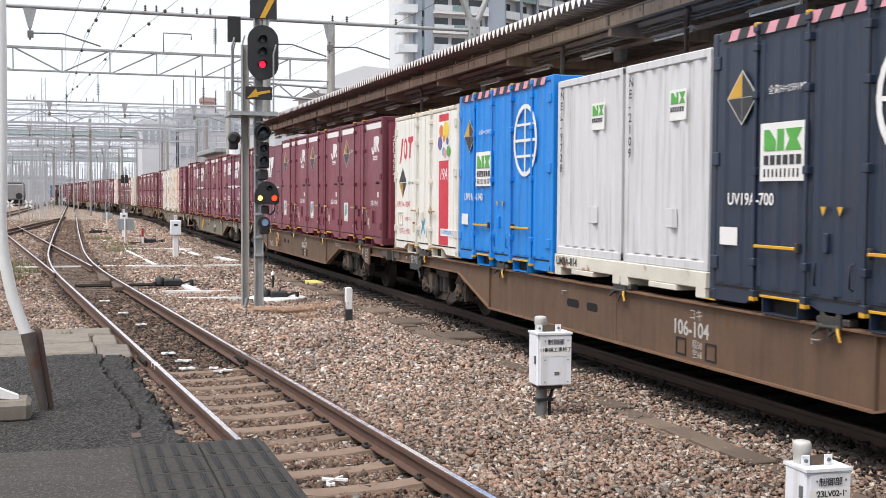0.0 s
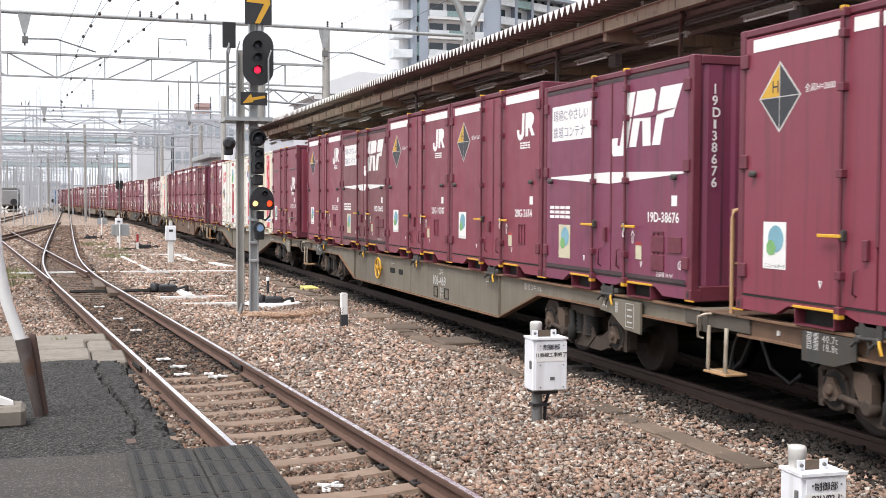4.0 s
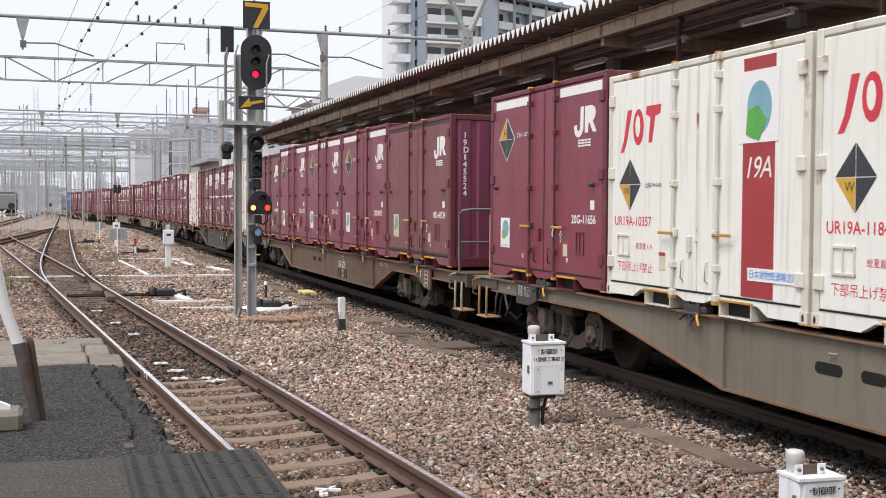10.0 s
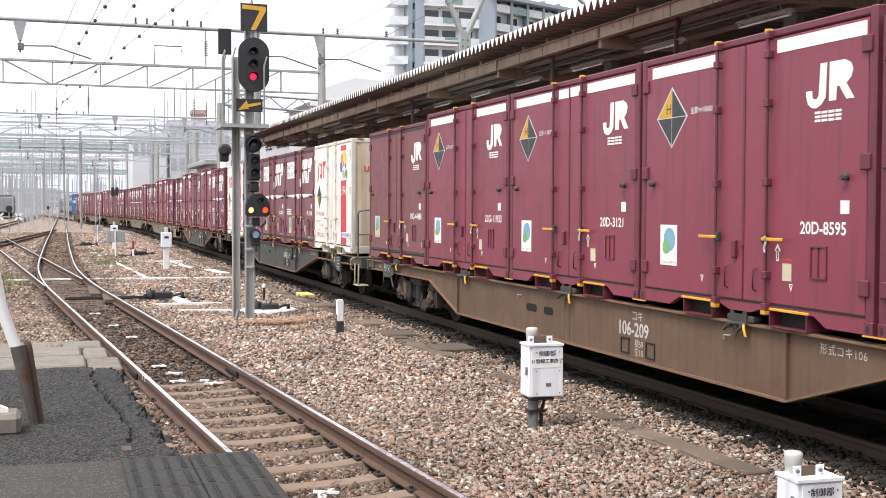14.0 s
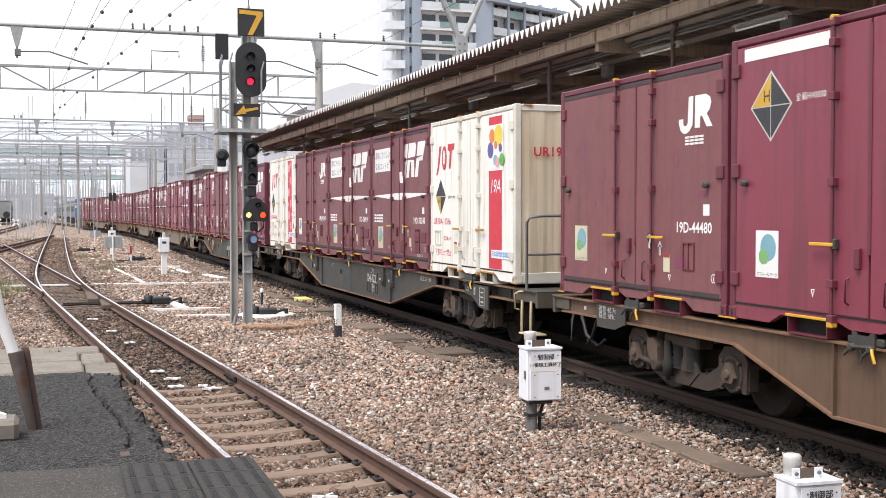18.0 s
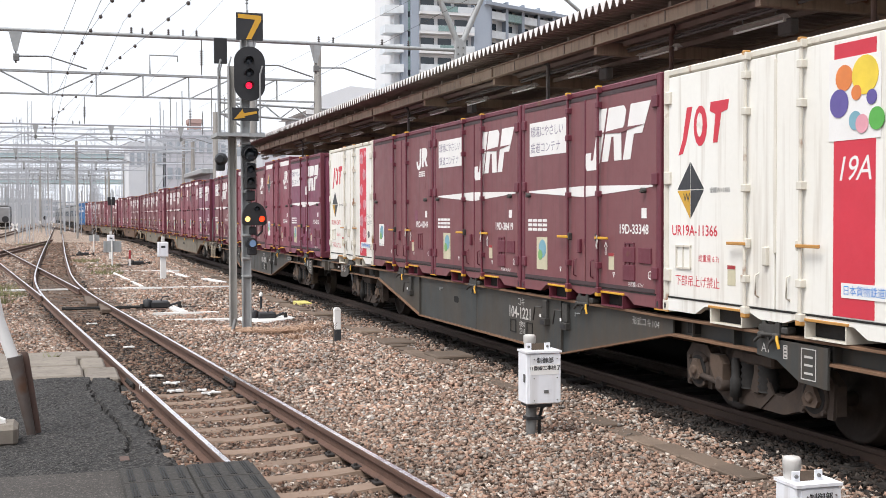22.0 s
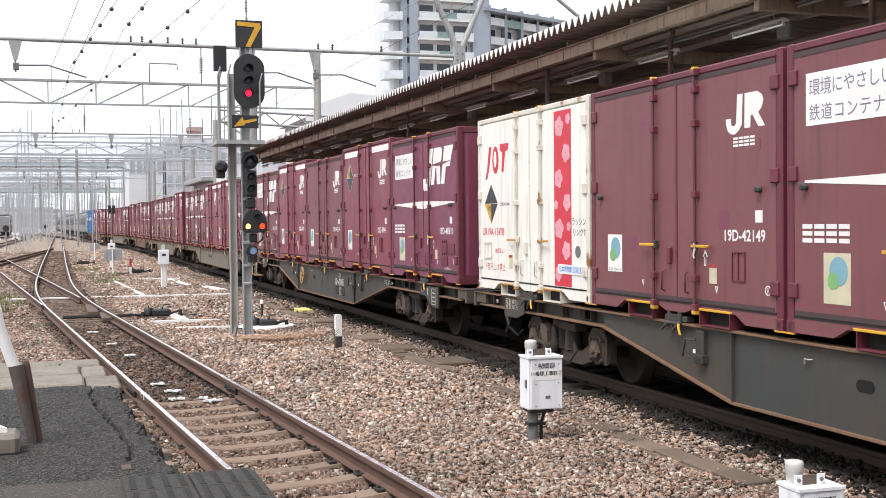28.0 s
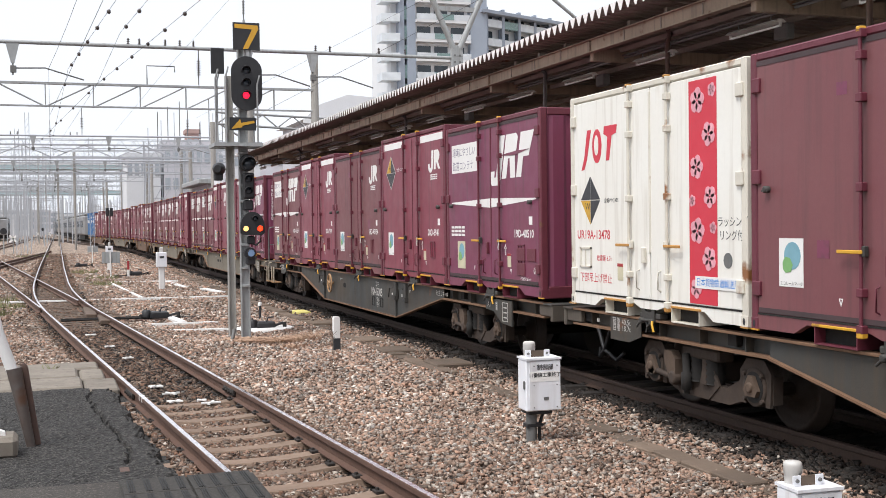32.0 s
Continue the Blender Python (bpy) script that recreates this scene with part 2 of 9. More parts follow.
M = {
    "maroon": stuff_of("maroon_paint", (0.222, 0.034, 0.060), 0.42, second=(0.190, 0.040, 0.058), scale=0.9, streak=0.35, streak_colour=(0.07, 0.03, 0.03), grain=0.05, bump=0.05),
    "maroon_faded": stuff_of("faded_maroon_paint", (0.205, 0.072, 0.075), 0.6, second=(0.172, 0.062, 0.072), scale=1.4, streak=0.4, streak_colour=(0.08, 0.05, 0.05), grain=0.07, bump=0.08),
    "maroon_brown": stuff_of("brown_maroon_paint", (0.172, 0.054, 0.062), 0.5, second=(0.190, 0.072, 0.076), scale=1.2, streak=0.35, streak_colour=(0.07, 0.04, 0.04), grain=0.06, bump=0.06),
    # body maroon darkened for the shading of posts and rods, some rust
    "maroon_edge": stuff_of("shaded_maroon_steel", (0.140, 0.026, 0.042), 0.5, rust=0.12, grain=0.1, scale=4),
    "purple": stuff_of("purple_maroon_paint", (0.180, 0.037, 0.085), 0.45, second=(0.188, 0.044, 0.072), scale=1.1, streak=0.3, grain=0.06, bump=0.05),
    "mauve": stuff_of("faded_mauve_paint", (0.200, 0.072, 0.098), 0.6, second=(0.175, 0.052, 0.078), scale=1.6, streak=0.45, streak_colour=(0.10, 0.05, 0.06), grain=0.07, bump=0.06),
    "cream": stuff_of("cream_paint", (0.78, 0.72, 0.56), 0.45, second=(0.70, 0.62, 0.46), scale=0.8, streak=0.55, streak_colour=(0.30, 0.20, 0.11), grain=0.03, bump=0.04),
    "cream_white": stuff_of("white_container_paint", (0.80, 0.79, 0.74), 0.45, second=(0.74, 0.71, 0.64), scale=0.8, streak=0.28, streak_colour=(0.35, 0.28, 0.2), grain=0.03, bump=0.04),
    "cream_end": stuff_of("brown_stained_cream_paint", (0.66, 0.57, 0.43), 0.55, second=(0.56, 0.45, 0.31), scale=0.9, streak=0.9, streak_colour=(0.30, 0.18, 0.09), grain=0.05, bump=0.04),
    "cream_edge": stuff_of("rusty_cream_steel", (0.70, 0.66, 0.57), 0.55, rust=0.36, rust_colour=(0.24, 0.10, 0.035), scale=3, grain=0.06),
    "navy": stuff_of("navy_paint", (0.016, 0.026, 0.050), 0.4, second=(0.022, 0.034, 0.060), scale=1.0, streak=0.3, grain=0.06, bump=0.05),
    "blue": stuff_of("sky_blue_paint", (0.008, 0.225, 0.680), 0.4, second=(0.010, 0.20, 0.60), scale=1.0, streak=0.25, streak_colour=(0.03, 0.1, 0.2), grain=0.04, bump=0.05),
    "far_blue": stuff_of("faded_blue_paint", (0.050, 0.150, 0.330), 0.5, second=(0.07, 0.18, 0.36), scale=1.0, grain=0.05),
    "grey": stuff_of("light_grey_paint", (0.62, 0.62, 0.63), 0.45, second=(0.56, 0.555, 0.56), scale=0.9, streak=0.3, streak_colour=(0.2, 0.17, 0.13), grain=0.03, bump=0.04),
    "white": stuff_of("white_paint", (0.80, 0.79, 0.77), 0.5, second=(0.72, 0.70, 0.67), scale=2.5, grain=0.04, bump=0.03),
    "white_box": stuff_of("white_enamel", (0.80, 0.81, 0.84), 0.35, second=(0.72, 0.73, 0.76), scale=3, streak=0.25, streak_colour=(0.4, 0.36, 0.32), grain=0.02, bump=0.02),
    "red": stuff_of("red_print", (0.60, 0.032, 0.058), 0.5, second=(0.52, 0.03, 0.05), scale=2, grain=0.04, bump=0.02),
    "red_dark": stuff_of("brick_red_print", (0.38, 0.035, 0.040), 0.5, scale=2, grain=0.05, bump=0.02),
    "pink": stuff_of("pink_print", (0.78, 0.36, 0.42), 0.5, scale=3, grain=0.04, bump=0.0),
    "yellow": stuff_of("yellow_paint", (0.66, 0.36, 0.02), 0.5, second=(0.50, 0.26, 0.03), scale=6, rust=0.12, grain=0.1),
    "amber": stuff_of("orange_handle_paint", (0.50, 0.25, 0.06), 0.5, scale=6, rust=0.1, grain=0.1),
    "black": stuff_of("black_paint", (0.014, 0.014, 0.016), 0.5, second=(0.022, 0.022, 0.024), scale=5, grain=0.1),
    # pale grey of the farthest masts, with haze painted in
    "far_mast": stuff_of("hazed_mast_steel", (0.44, 0.455, 0.48), 0.7, second=(0.34, 0.35, 0.37), scale=0.4, grain=0.05, bump=0.0),
    "void": stuff_of("unlit_hollow", (0.004, 0.004, 0.004), 0.95, grain=0.0, bump=0.0),
    "charcoal": stuff_of("charcoal_print", (0.035, 0.037, 0.042), 0.5, scale=4, grain=0.06, bump=0.0),
    "gasket": stuff_of("sooty_grey_seal", (0.045, 0.030, 0.032), 0.7, second=(0.075, 0.045, 0.048), scale=3, grain=0.1, bump=0.05),
    "chalk": stuff_of("pale_blue_chalk", (0.16, 0.45, 0.70), 0.8, scale=8, grain=0.15, bump=0.0),
    "slogan": stuff_of("faded_violet_print", (0.22, 0.19, 0.27), 0.5, scale=4, grain=0.06, bump=0.0),
    "green": stuff_of("green_print", (0.10, 0.40, 0.07), 0.5, scale=5, grain=0.05, bump=0.0),
    "teal_print": stuff_of("blue_green_print", (0.20, 0.40, 0.48), 0.5, scale=5, grain=0.05, bump=0.0),
    "violet": stuff_of("violet_print", (0.12, 0.09, 0.32), 0.4, scale=5, grain=0.05, bump=0.0),
    "orange": stuff_of("orange_print", (0.75, 0.22, 0.05), 0.4, scale=5, grain=0.05, bump=0.0),
    "lemon": stuff_of("lemon_print", (0.85, 0.62, 0.05), 0.4, scale=5, grain=0.05, bump=0.0),
    "leaf": stuff_of("leaf_green_print", (0.20, 0.42, 0.15), 0.5, scale=5, grain=0.05, bump=0.0),
    "lid_yellow": stuff_of("pale_yellow_lid_paint", (0.72, 0.62, 0.20), 0.6, scale=4, grain=0.08),
    "gold": stuff_of("faded_gold_print", (0.62, 0.36, 0.035), 0.5, second=(0.5, 0.27, 0.03), scale=5, grain=0.05, bump=0.0),
    "sticker": stuff_of("cream_sticker", (0.62, 0.57, 0.40), 0.5, scale=5, grain=0.05, bump=0.0),
    "sill_brown": stuff_of("rust_brown_wagon_paint", (0.140, 0.082, 0.049), 0.7, second=(0.092, 0.052, 0.032), scale=1.3, rust=0.18, streak=0.6, streak_colour=(0.055, 0.035, 0.022), grain=0.12, bump=0.12),
    "sill_grey": stuff_of("dusty_grey_wagon_paint", (0.182, 0.160, 0.124), 0.7, second=(0.140, 0.118, 0.086), scale=1.2, rust=0.03, streak=0.5, streak_colour=(0.10, 0.075, 0.05), grain=0.08, bump=0.1),
    "sill_green": stuff_of("dark_green_grey_wagon_paint", (0.038, 0.043, 0.043), 0.6, second=(0.064, 0.048, 0.033), scale=0.8, amount=0.3, rust=0.06, streak=0.5, streak_colour=(0.075, 0.050, 0.029), grain=0.1, bump=0.1),
    "flange": stuff_of("rusty_flange", (0.190, 0.105, 0.058), 0.8, second=(0.12, 0.065, 0.038), scale=5, grain=0.15, bump=0.2),
    "bogie": stuff_of("brake_dust_steel", (0.056, 0.037, 0.026), 0.85, second=(0.030, 0.022, 0.018), scale=5, streak=0.3, grain=0.15, bump=0.2),
    "bogie_pale": stuff_of("dusty_brake_steel", (0.096, 0.063, 0.043), 0.85, second=(0.070, 0.048, 0.035), scale=6, grain=0.15, bump=0.2),
    "lock": stuff_of("oily_lock_steel", (0.060, 0.057, 0.052), 0.6, 0.2, second=(0.04, 0.036, 0.032), scale=8, grain=0.15),
    "under": stuff_of("dark_underframe_steel", (0.015, 0.013, 0.0115), 0.85, second=(0.010, 0.009, 0.008), scale=4, grain=0.15),
    "wheel": stuff_of("wheel_steel", (0.028, 0.018, 0.013), 0.65, 0.25, scale=6, grain=0.15),
    "steel": stuff_of("galvanised_steel", (0.36, 0.37, 0.37), 0.55, 0.2, second=(0.28, 0.29, 0.29), scale=5, streak=0.3, streak_colour=(0.16, 0.14, 0.12), grain=0.06, bump=0.05),
    # the steel again, lightened: distance haze is mixed into its colour
    "far_steel": stuff_of("hazed_galvanised_steel", (0.42, 0.44, 0.47), 0.6, second=(0.34, 0.36, 0.39), scale=1.5, grain=0.05, bump=0.0),
    "step_cream": stuff_of("chipped_cream_paint", (0.58, 0.52, 0.42), 0.6, second=(0.36, 0.28, 0.2), scale=9, rust=0.2, grain=0.1),
    "step_tan": stuff_of("weathered_orange_paint", (0.42, 0.24, 0.11), 0.7, second=(0.30, 0.19, 0.11), scale=9, rust=0.15, grain=0.12),
    "step_yellow": stuff_of("pale_yellow_paint", (0.60, 0.51, 0.30), 0.6, second=(0.5, 0.42, 0.27), scale=9, rust=0.1, grain=0.1),
    "end_dark": stuff_of("sooty_wagon_end", (0.070, 0.060, 0.050), 0.7, second=(0.10, 0.078, 0.056), scale=2.5, streak=0.4, grain=0.12, bump=0.1),
    "steel_dark": stuff_of("weathered_grey_steel", (0.17, 0.17, 0.165), 0.6, 0.2, scale=5, rust=0.08, grain=0.1),
    "rail_side": stuff_of("rusty_rail_steel", (0.112, 0.060, 0.041), 0.85, second=(0.076, 0.041, 0.029), scale=6, grain=0.18, bump=0.2),
    "rail_top": stuff_of("polished_rail_steel", (0.97, 0.94, 0.95), 0.24, 1.0, second=(0.88, 0.84, 0.85), scale=2, grain=0.02, bump=0.0),
    "rail_dull": stuff_of("dull_rail_steel", (0.16, 0.12, 0.10), 0.5, 0.5, scale=9, grain=0.1, bump=0.0),
    "sleeper": stuff_of("dusty_concrete_sleeper", (0.225, 0.156, 0.112), 0.9, second=(0.155, 0.105, 0.075), scale=5, grain=0.12, bump=0.3, vary=0.15),
    "goods_rail": stuff_of("shaded_rail_steel", (0.058, 0.033, 0.023), 0.7, 0.1, scale=9, grain=0.1, bump=0.1),
    "clip": stuff_of("oily_clip_steel", (0.030, 0.024, 0.021), 0.7, 0.2, scale=9, grain=0.1),
    "goods_sleeper": stuff_of("shaded_sleeper", (0.022, 0.017, 0.014), 0.9, scale=5, grain=0.15),
    "timber": stuff_of("oiled_timber_sleeper", (0.115, 0.080, 0.058), 0.9, second=(0.08, 0.055, 0.04), scale=6, grain=0.2, bump=0.4, vary=0.2),
    "concrete": stuff_of("weathered_concrete", (0.225, 0.195, 0.160), 0.9, second=(0.135, 0.114, 0.093), scale=2.5, streak=0.3, grain=0.1, bump=0.25, vary=0.1),
    "concrete_pole": stuff_of("grey_concrete_pole", (0.36, 0.345, 0.32), 0.85, second=(0.28, 0.27, 0.25), scale=2, streak=0.4, streak_colour=(0.16, 0.15, 0.14), grain=0.06, bump=0.1),
    "wall_shade": stuff_of("shaded_platform_wall", (0.016, 0.014, 0.013), 0.95, second=(0.010, 0.009, 0.009), scale=2.0, grain=0.1, bump=0.2),
    "trough": stuff_of("dirty_concrete_lid", (0.150, 0.108, 0.078), 0.92, second=(0.105, 0.078, 0.058), scale=3, grain=0.15, bump=0.3, vary=0.25),
    "canopy_steel": stuff_of("brown_canopy_steel", (0.33, 0.25, 0.18), 0.75, second=(0.17, 0.125, 0.09), scale=1.3, rust=0.22, streak=0.5, grain=0.12, bump=0.15),
    "canopy_roof": stuff_of("dark_corrugated_roofing", (0.26, 0.215, 0.18), 0.8, second=(0.17, 0.14, 0.12), scale=1.6, rust=0.15, grain=0.12),
    "lamp_white": stuff_of("grey_white_lamp_steel", (0.55, 0.53, 0.50), 0.5, scale=6, rust=0.1, grain=0.06),
    "tube_white": stuff_of("milky_glass_tube", (0.75, 0.75, 0.73), 0.25, scale=6, grain=0.02, bump=0.0),
    "socket": stuff_of("rust_streaked_grey_steel", (0.125, 0.112, 0.104), 0.55, 0.2, second=(0.085, 0.05, 0.037), scale=5, rust=0.3, rust_colour=(0.10, 0.05, 0.03), streak=0.5, grain=0.1),
    "rust_pipe": stuff_of("rusty_pipe", (0.105, 0.058, 0.042), 0.8, second=(0.070, 0.050, 0.044), scale=8, grain=0.2, bump=0.2),
    "tower_wall": stuff_of("pale_tower_wall", (0.66, 0.67, 0.68), 0.7, second=(0.60, 0.61, 0.62), scale=0.4, grain=0.03, bump=0.0),
    "tower_grey": stuff_of("blue_grey_tower_wall", (0.30, 0.34, 0.40), 0.7, second=(0.27, 0.31, 0.37), scale=0.4, grain=0.04, bump=0.0),
    "tower_rail": stuff_of("pale_balcony_panel", (0.62, 0.66, 0.69), 0.4, scale=0.8, grain=0.03, bump=0.0),
    "tower_green": stuff_of("green_balcony_glass", (0.20, 0.30, 0.29), 0.25, scale=0.8, grain=0.04, bump=0.0),
    "pale_glass": stuff_of("pale_reflecting_window", (0.38, 0.42, 0.46), 0.2, scale=1.0, grain=0.05, bump=0.0),
    "glass_dark": stuff_of("dark_window_glass", (0.05, 0.065, 0.08), 0.12, scale=1.0, grain=0.05, bump=0.0),
    "town": stuff_of("pale_town_wall", (0.66, 0.675, 0.70), 0.8, second=(0.58, 0.60, 0.63), scale=0.3, grain=0.05, bump=0.0, vary=0.2),
    "town_grey": stuff_of("grey_town_wall", (0.56, 0.56, 0.60), 0.8, scale=0.3, grain=0.05, bump=0.0, vary=0.2),
    "brick_red": stuff_of("red_brown_tower_wall", (0.40, 0.27, 0.24), 0.8, scale=0.3, grain=0.05, bump=0.0),
    "bridge": stuff_of("pale_teal_girder", (0.42, 0.56, 0.58), 0.6, second=(0.38, 0.52, 0.55), scale=0.4, grain=0.04, bump=0.0),
    "wire": stuff_of("dark_wire", (0.07, 0.07, 0.072), 0.6, 0.3, scale=5, grain=0.05, bump=0.0),
    "insulator": stuff_of("brown_porcelain", (0.075, 0.060, 0.055), 0.3, scale=5, grain=0.05, bump=0.0),
    "weed": stuff_of("green_weeds", (0.16, 0.175, 0.075), 0.8, second=(0.20, 0.17, 0.08), scale=3, grain=0.2, bump=0.0),
    "straw": stuff_of("dry_grass", (0.50, 0.345, 0.245), 0.9, second=(0.36, 0.24, 0.165), scale=5, grain=0.2, bump=0.0),
    "far_train": stuff_of("dark_silver_train", (0.30, 0.30, 0.305), 0.5, 0.2, scale=1, grain=0.05),
}
LIT = {
    "red_lamp": stuff_of("lit_red_lens", (0.5, 0.01, 0.02), 0.2, glow=(1.0, 0.012, 0.045), power=1.6, grain=0.0, bump=0.0),
    "warning_lamp": stuff_of("lit_orange_red_lens", (0.6, 0.03, 0.01), 0.2, glow=(1.0, 0.045, 0.012), power=1.9, grain=0.0, bump=0.0),
    "yellow_lamp": stuff_of("lit_yellow_lens", (0.6, 0.4, 0.1), 0.2, glow=(1.0, 0.55, 0.18), power=1.6, grain=0.0, bump=0.0),
    "white_lamp": stuff_of("lit_pale_blue_lens", (0.06, 0.10, 0.22), 0.2, glow=(0.45, 0.65, 1.0), power=0.22, grain=0.0, bump=0.0),
}

# ---- ground, ballast, tracks ----
GROUND = -0.30


def stones(name, spots, label, mats, seed):
    """Loose broken stones as one heap: spots are (x, y, z, size)."""
    rng = np.random.default_rng(seed)
    spots = np.asarray(spots, float)
    k = len(spots)
    base = np.array([(-1.1, -0.9, -1), (1.1, -0.9, -1), (0.1, 1.2, -1), (-1.0, -0.9, 1), (1.0, -0.8, 1), (0.0, 1.0, 1)], float)
    v = base[None] * 0.5 * rng.uniform(0.55, 1.25, (k, 6, 1))
    v = v + rng.uniform(-0.2, 0.2, v.shape)
    v = v * (spots[:, 3] * 1.02)[:, None, None] * rng.uniform([0.8, 0.65, 0.4], [1.55, 1.15, 0.85], (k, 3))[:, None, :]
    a, b = rng.uniform(0, 6.283, k), rng.uniform(-0.9, 0.9, k)
    ca, sa, cb, sb = np.cos(a), np.sin(a), np.cos(b), np.sin(b)
    x, y, z = v[..., 0], v[..., 1], v[..., 2]
    y, z = y * cb[:, None] - z * sb[:, None], y * sb[:, None] + z * cb[:, None]
    x, y = x * ca[:, None] - y * sa[:, None], x * sa[:, None] + y * ca[:, None]
    v = np.stack([x, y, z], -1) + spots[:, None, :3]
    f = np.array([(0, 2, 1), (3, 4, 5), (0, 1, 4), (0, 4, 3), (1, 2, 5), (1, 5, 4), (2, 0, 3), (2, 3, 5)])
    f = (f[None] + 6 * np.arange(k)[:, None, None]).reshape(-1, 3)
    me = bpy.data.meshes.new(name)
    me.vertices.add(6 * k)
    me.vertices.foreach_set("co", v.reshape(-1))
    me.loops.add(f.size)
    me.loops.foreach_set("vertex_index", f.reshape(-1).astype(np.int32))
    me.polygons.add(len(f))
    me.polygons.foreach_set("loop_start", (3 * np.arange(len(f))).astype(np.int32))
    me.polygons.foreach_set("loop_total", np.full(len(f), 3, np.int32))
    me.update(calc_edges=True)
    me.materials.append(mats)
    return tagged(new(name, me), label, "ballast", kind="stuff")


def ballast_material(name, tint):
    mt = bpy.data.materials.new(name)
    mt.use_nodes = True
    n, l = mt.node_tree.nodes, mt.node_tree.links
    bsdf = n["Principled BSDF"]
    bsdf.inputs["Roughness"].default_value = 0.9
    geo = n.new("ShaderNodeNewGeometry")
    ramp = n.new("ShaderNodeValToRGB")
    cols = [(0.0, (0.060, 0.043, 0.034)), (0.18, (0.145, 0.098, 0.074)), (0.38, (0.245, 0.170, 0.128)), (0.56, (0.300, 0.178, 0.125)), (0.72, (0.33, 0.265, 0.215)), (0.86, (0.165, 0.150, 0.138)), (1.0, (0.52, 0.46, 0.40))]
    el = ramp.color_ramp.elements
    while len(el) < len(cols):
        el.new(0.5)
    for e, (p, c) in zip(el, cols):
        e.position, e.color = p, (*[a * b for a, b in zip(c, tint)], 1)
    l.new(geo.outputs["Random Per Island"], ramp.inputs[0])
    co = n.new("ShaderNodeTexCoord")
    big = n.new("ShaderNodeTexNoise")
    big.inputs["Scale"].default_value, big.inputs["Detail"].default_value = 0.9, 4
    l.new(co.outputs["Object"], big.inputs["Vector"])
    fine = n.new("ShaderNodeTexNoise")
    fine.inputs["Scale"].default_value, fine.inputs["Detail"].default_value = 90, 3
    l.new(co.outputs["Object"], fine.inputs["Vector"])
    add = n.new("ShaderNodeMath")
    add.operation = "ADD"
    l.new(big.outputs[0], add.inputs[0])
    l.new(fine.outputs[0], add.inputs[1])
    mr = n.new("ShaderNodeMapRange")
    mr.inputs[1].default_value, mr.inputs[2].default_value, mr.inputs[3].default_value, mr.inputs[4].default_value = 0.7, 1.3, 0.62, 1.40
    l.new(add.outputs[0], mr.inputs[0])
    h = n.new("ShaderNodeHueSaturation")
    l.new(ramp.outputs[0], h.inputs["Color"])
    l.new(mr.outputs[0], h.inputs["Value"])
    l.new(h.outputs[0], bsdf.inputs["Base Color"])
    bp = n.new("ShaderNodeBump")
    bp.inputs["Strength"].default_value, bp.inputs["Distance"].default_value = 0.4, 0.006
    l.new(fine.outputs[0], bp.inputs["Height"])
    l.new(bp.outputs[0], bsdf.inputs["Normal"])
    return mt


def gravel_bed(name, k=1.0):
    """The sheet under the loose stones: stone-sized cells of many browns and greys."""
    mt = bpy.data.materials.new(name)
    mt.use_nodes = True
    n, l = mt.node_tree.nodes, mt.node_tree.links
    bsdf = n["Principled BSDF"]
    bsdf.inputs["Roughness"].default_value = 0.95
    co = n.new("ShaderNodeTexCoord")
    vor = n.new("ShaderNodeTexVoronoi")
    vor.inputs["Scale"].default_value = 17
    l.new(co.outputs["Object"], vor.inputs["Vector"])
    ramp = n.new("ShaderNodeValToRGB")
    el = ramp.color_ramp.elements
    cols = [(0.0, (0.075, 0.055, 0.043)), (0.35, (0.185, 0.135, 0.102)), (0.65, (0.25, 0.18, 0.138)), (1.0, (0.40, 0.34, 0.28))]
    while len(el) < len(cols):
        el.new(0.5)
    for e, (p, c) in zip(el, cols):
        e.position, e.color = p, (*[q * k for q in c], 1)
    sep = n.new("ShaderNodeSeparateColor")
    l.new(vor.outputs["Color"], sep.inputs[0])
    l.new(sep.outputs[0], ramp.inputs[0])
    big = n.new("ShaderNodeTexNoise")
    big.inputs["Scale"].default_value, big.inputs["Detail"].default_value = 0.5, 5
    l.new(co.outputs["Object"], big.inputs["Vector"])
    mr = n.new("ShaderNodeMapRange")
    mr.inputs[1].default_value, mr.inputs[2].default_value, mr.inputs[3].default_value, mr.inputs[4].default_value = 0.3, 0.7, 0.75, 1.2
    l.new(big.outputs[0], mr.inputs[0])
    h = n.new("ShaderNodeHueSaturation")
    l.new(ramp.outputs[0], h.inputs["Color"])
    l.new(mr.outputs[0], h.inputs["Value"])
    l.new(h.outputs[0], bsdf.inputs["Base Color"])
    bp = n.new("ShaderNodeBump")
    bp.inputs["Strength"].default_value, bp.inputs["Distance"].default_value, bp.invert = 0.9, 0.03, True
    l.new(vor.outputs["Distance"], bp.inputs["Height"])
    l.new(bp.outputs[0], bsdf.inputs["Normal"])
    return mt


M["bed"] = gravel_bed("gravel_bed", 1.25)
# dark copy: shade in the gaps between stones put into the bed's colour
M["bed_dark"] = gravel_bed("gap_shaded_gravel_bed", 0.20)
M["stone"] = ballast_material("ballast_stone", (1.05, 1.03, 1.01))
M["stone_pale"] = ballast_material("pale_ballast_stone", (1.42, 1.42, 1.42))
M["stone_dark"] = ballast_material("oily_ballast_stone", (0.54, 0.47, 0.42))
# near black: oily stones, and shade under the train put into the colour
M["stone_black"] = ballast_material("oiled_shaded_stone", (0.085, 0.080, 0.075))


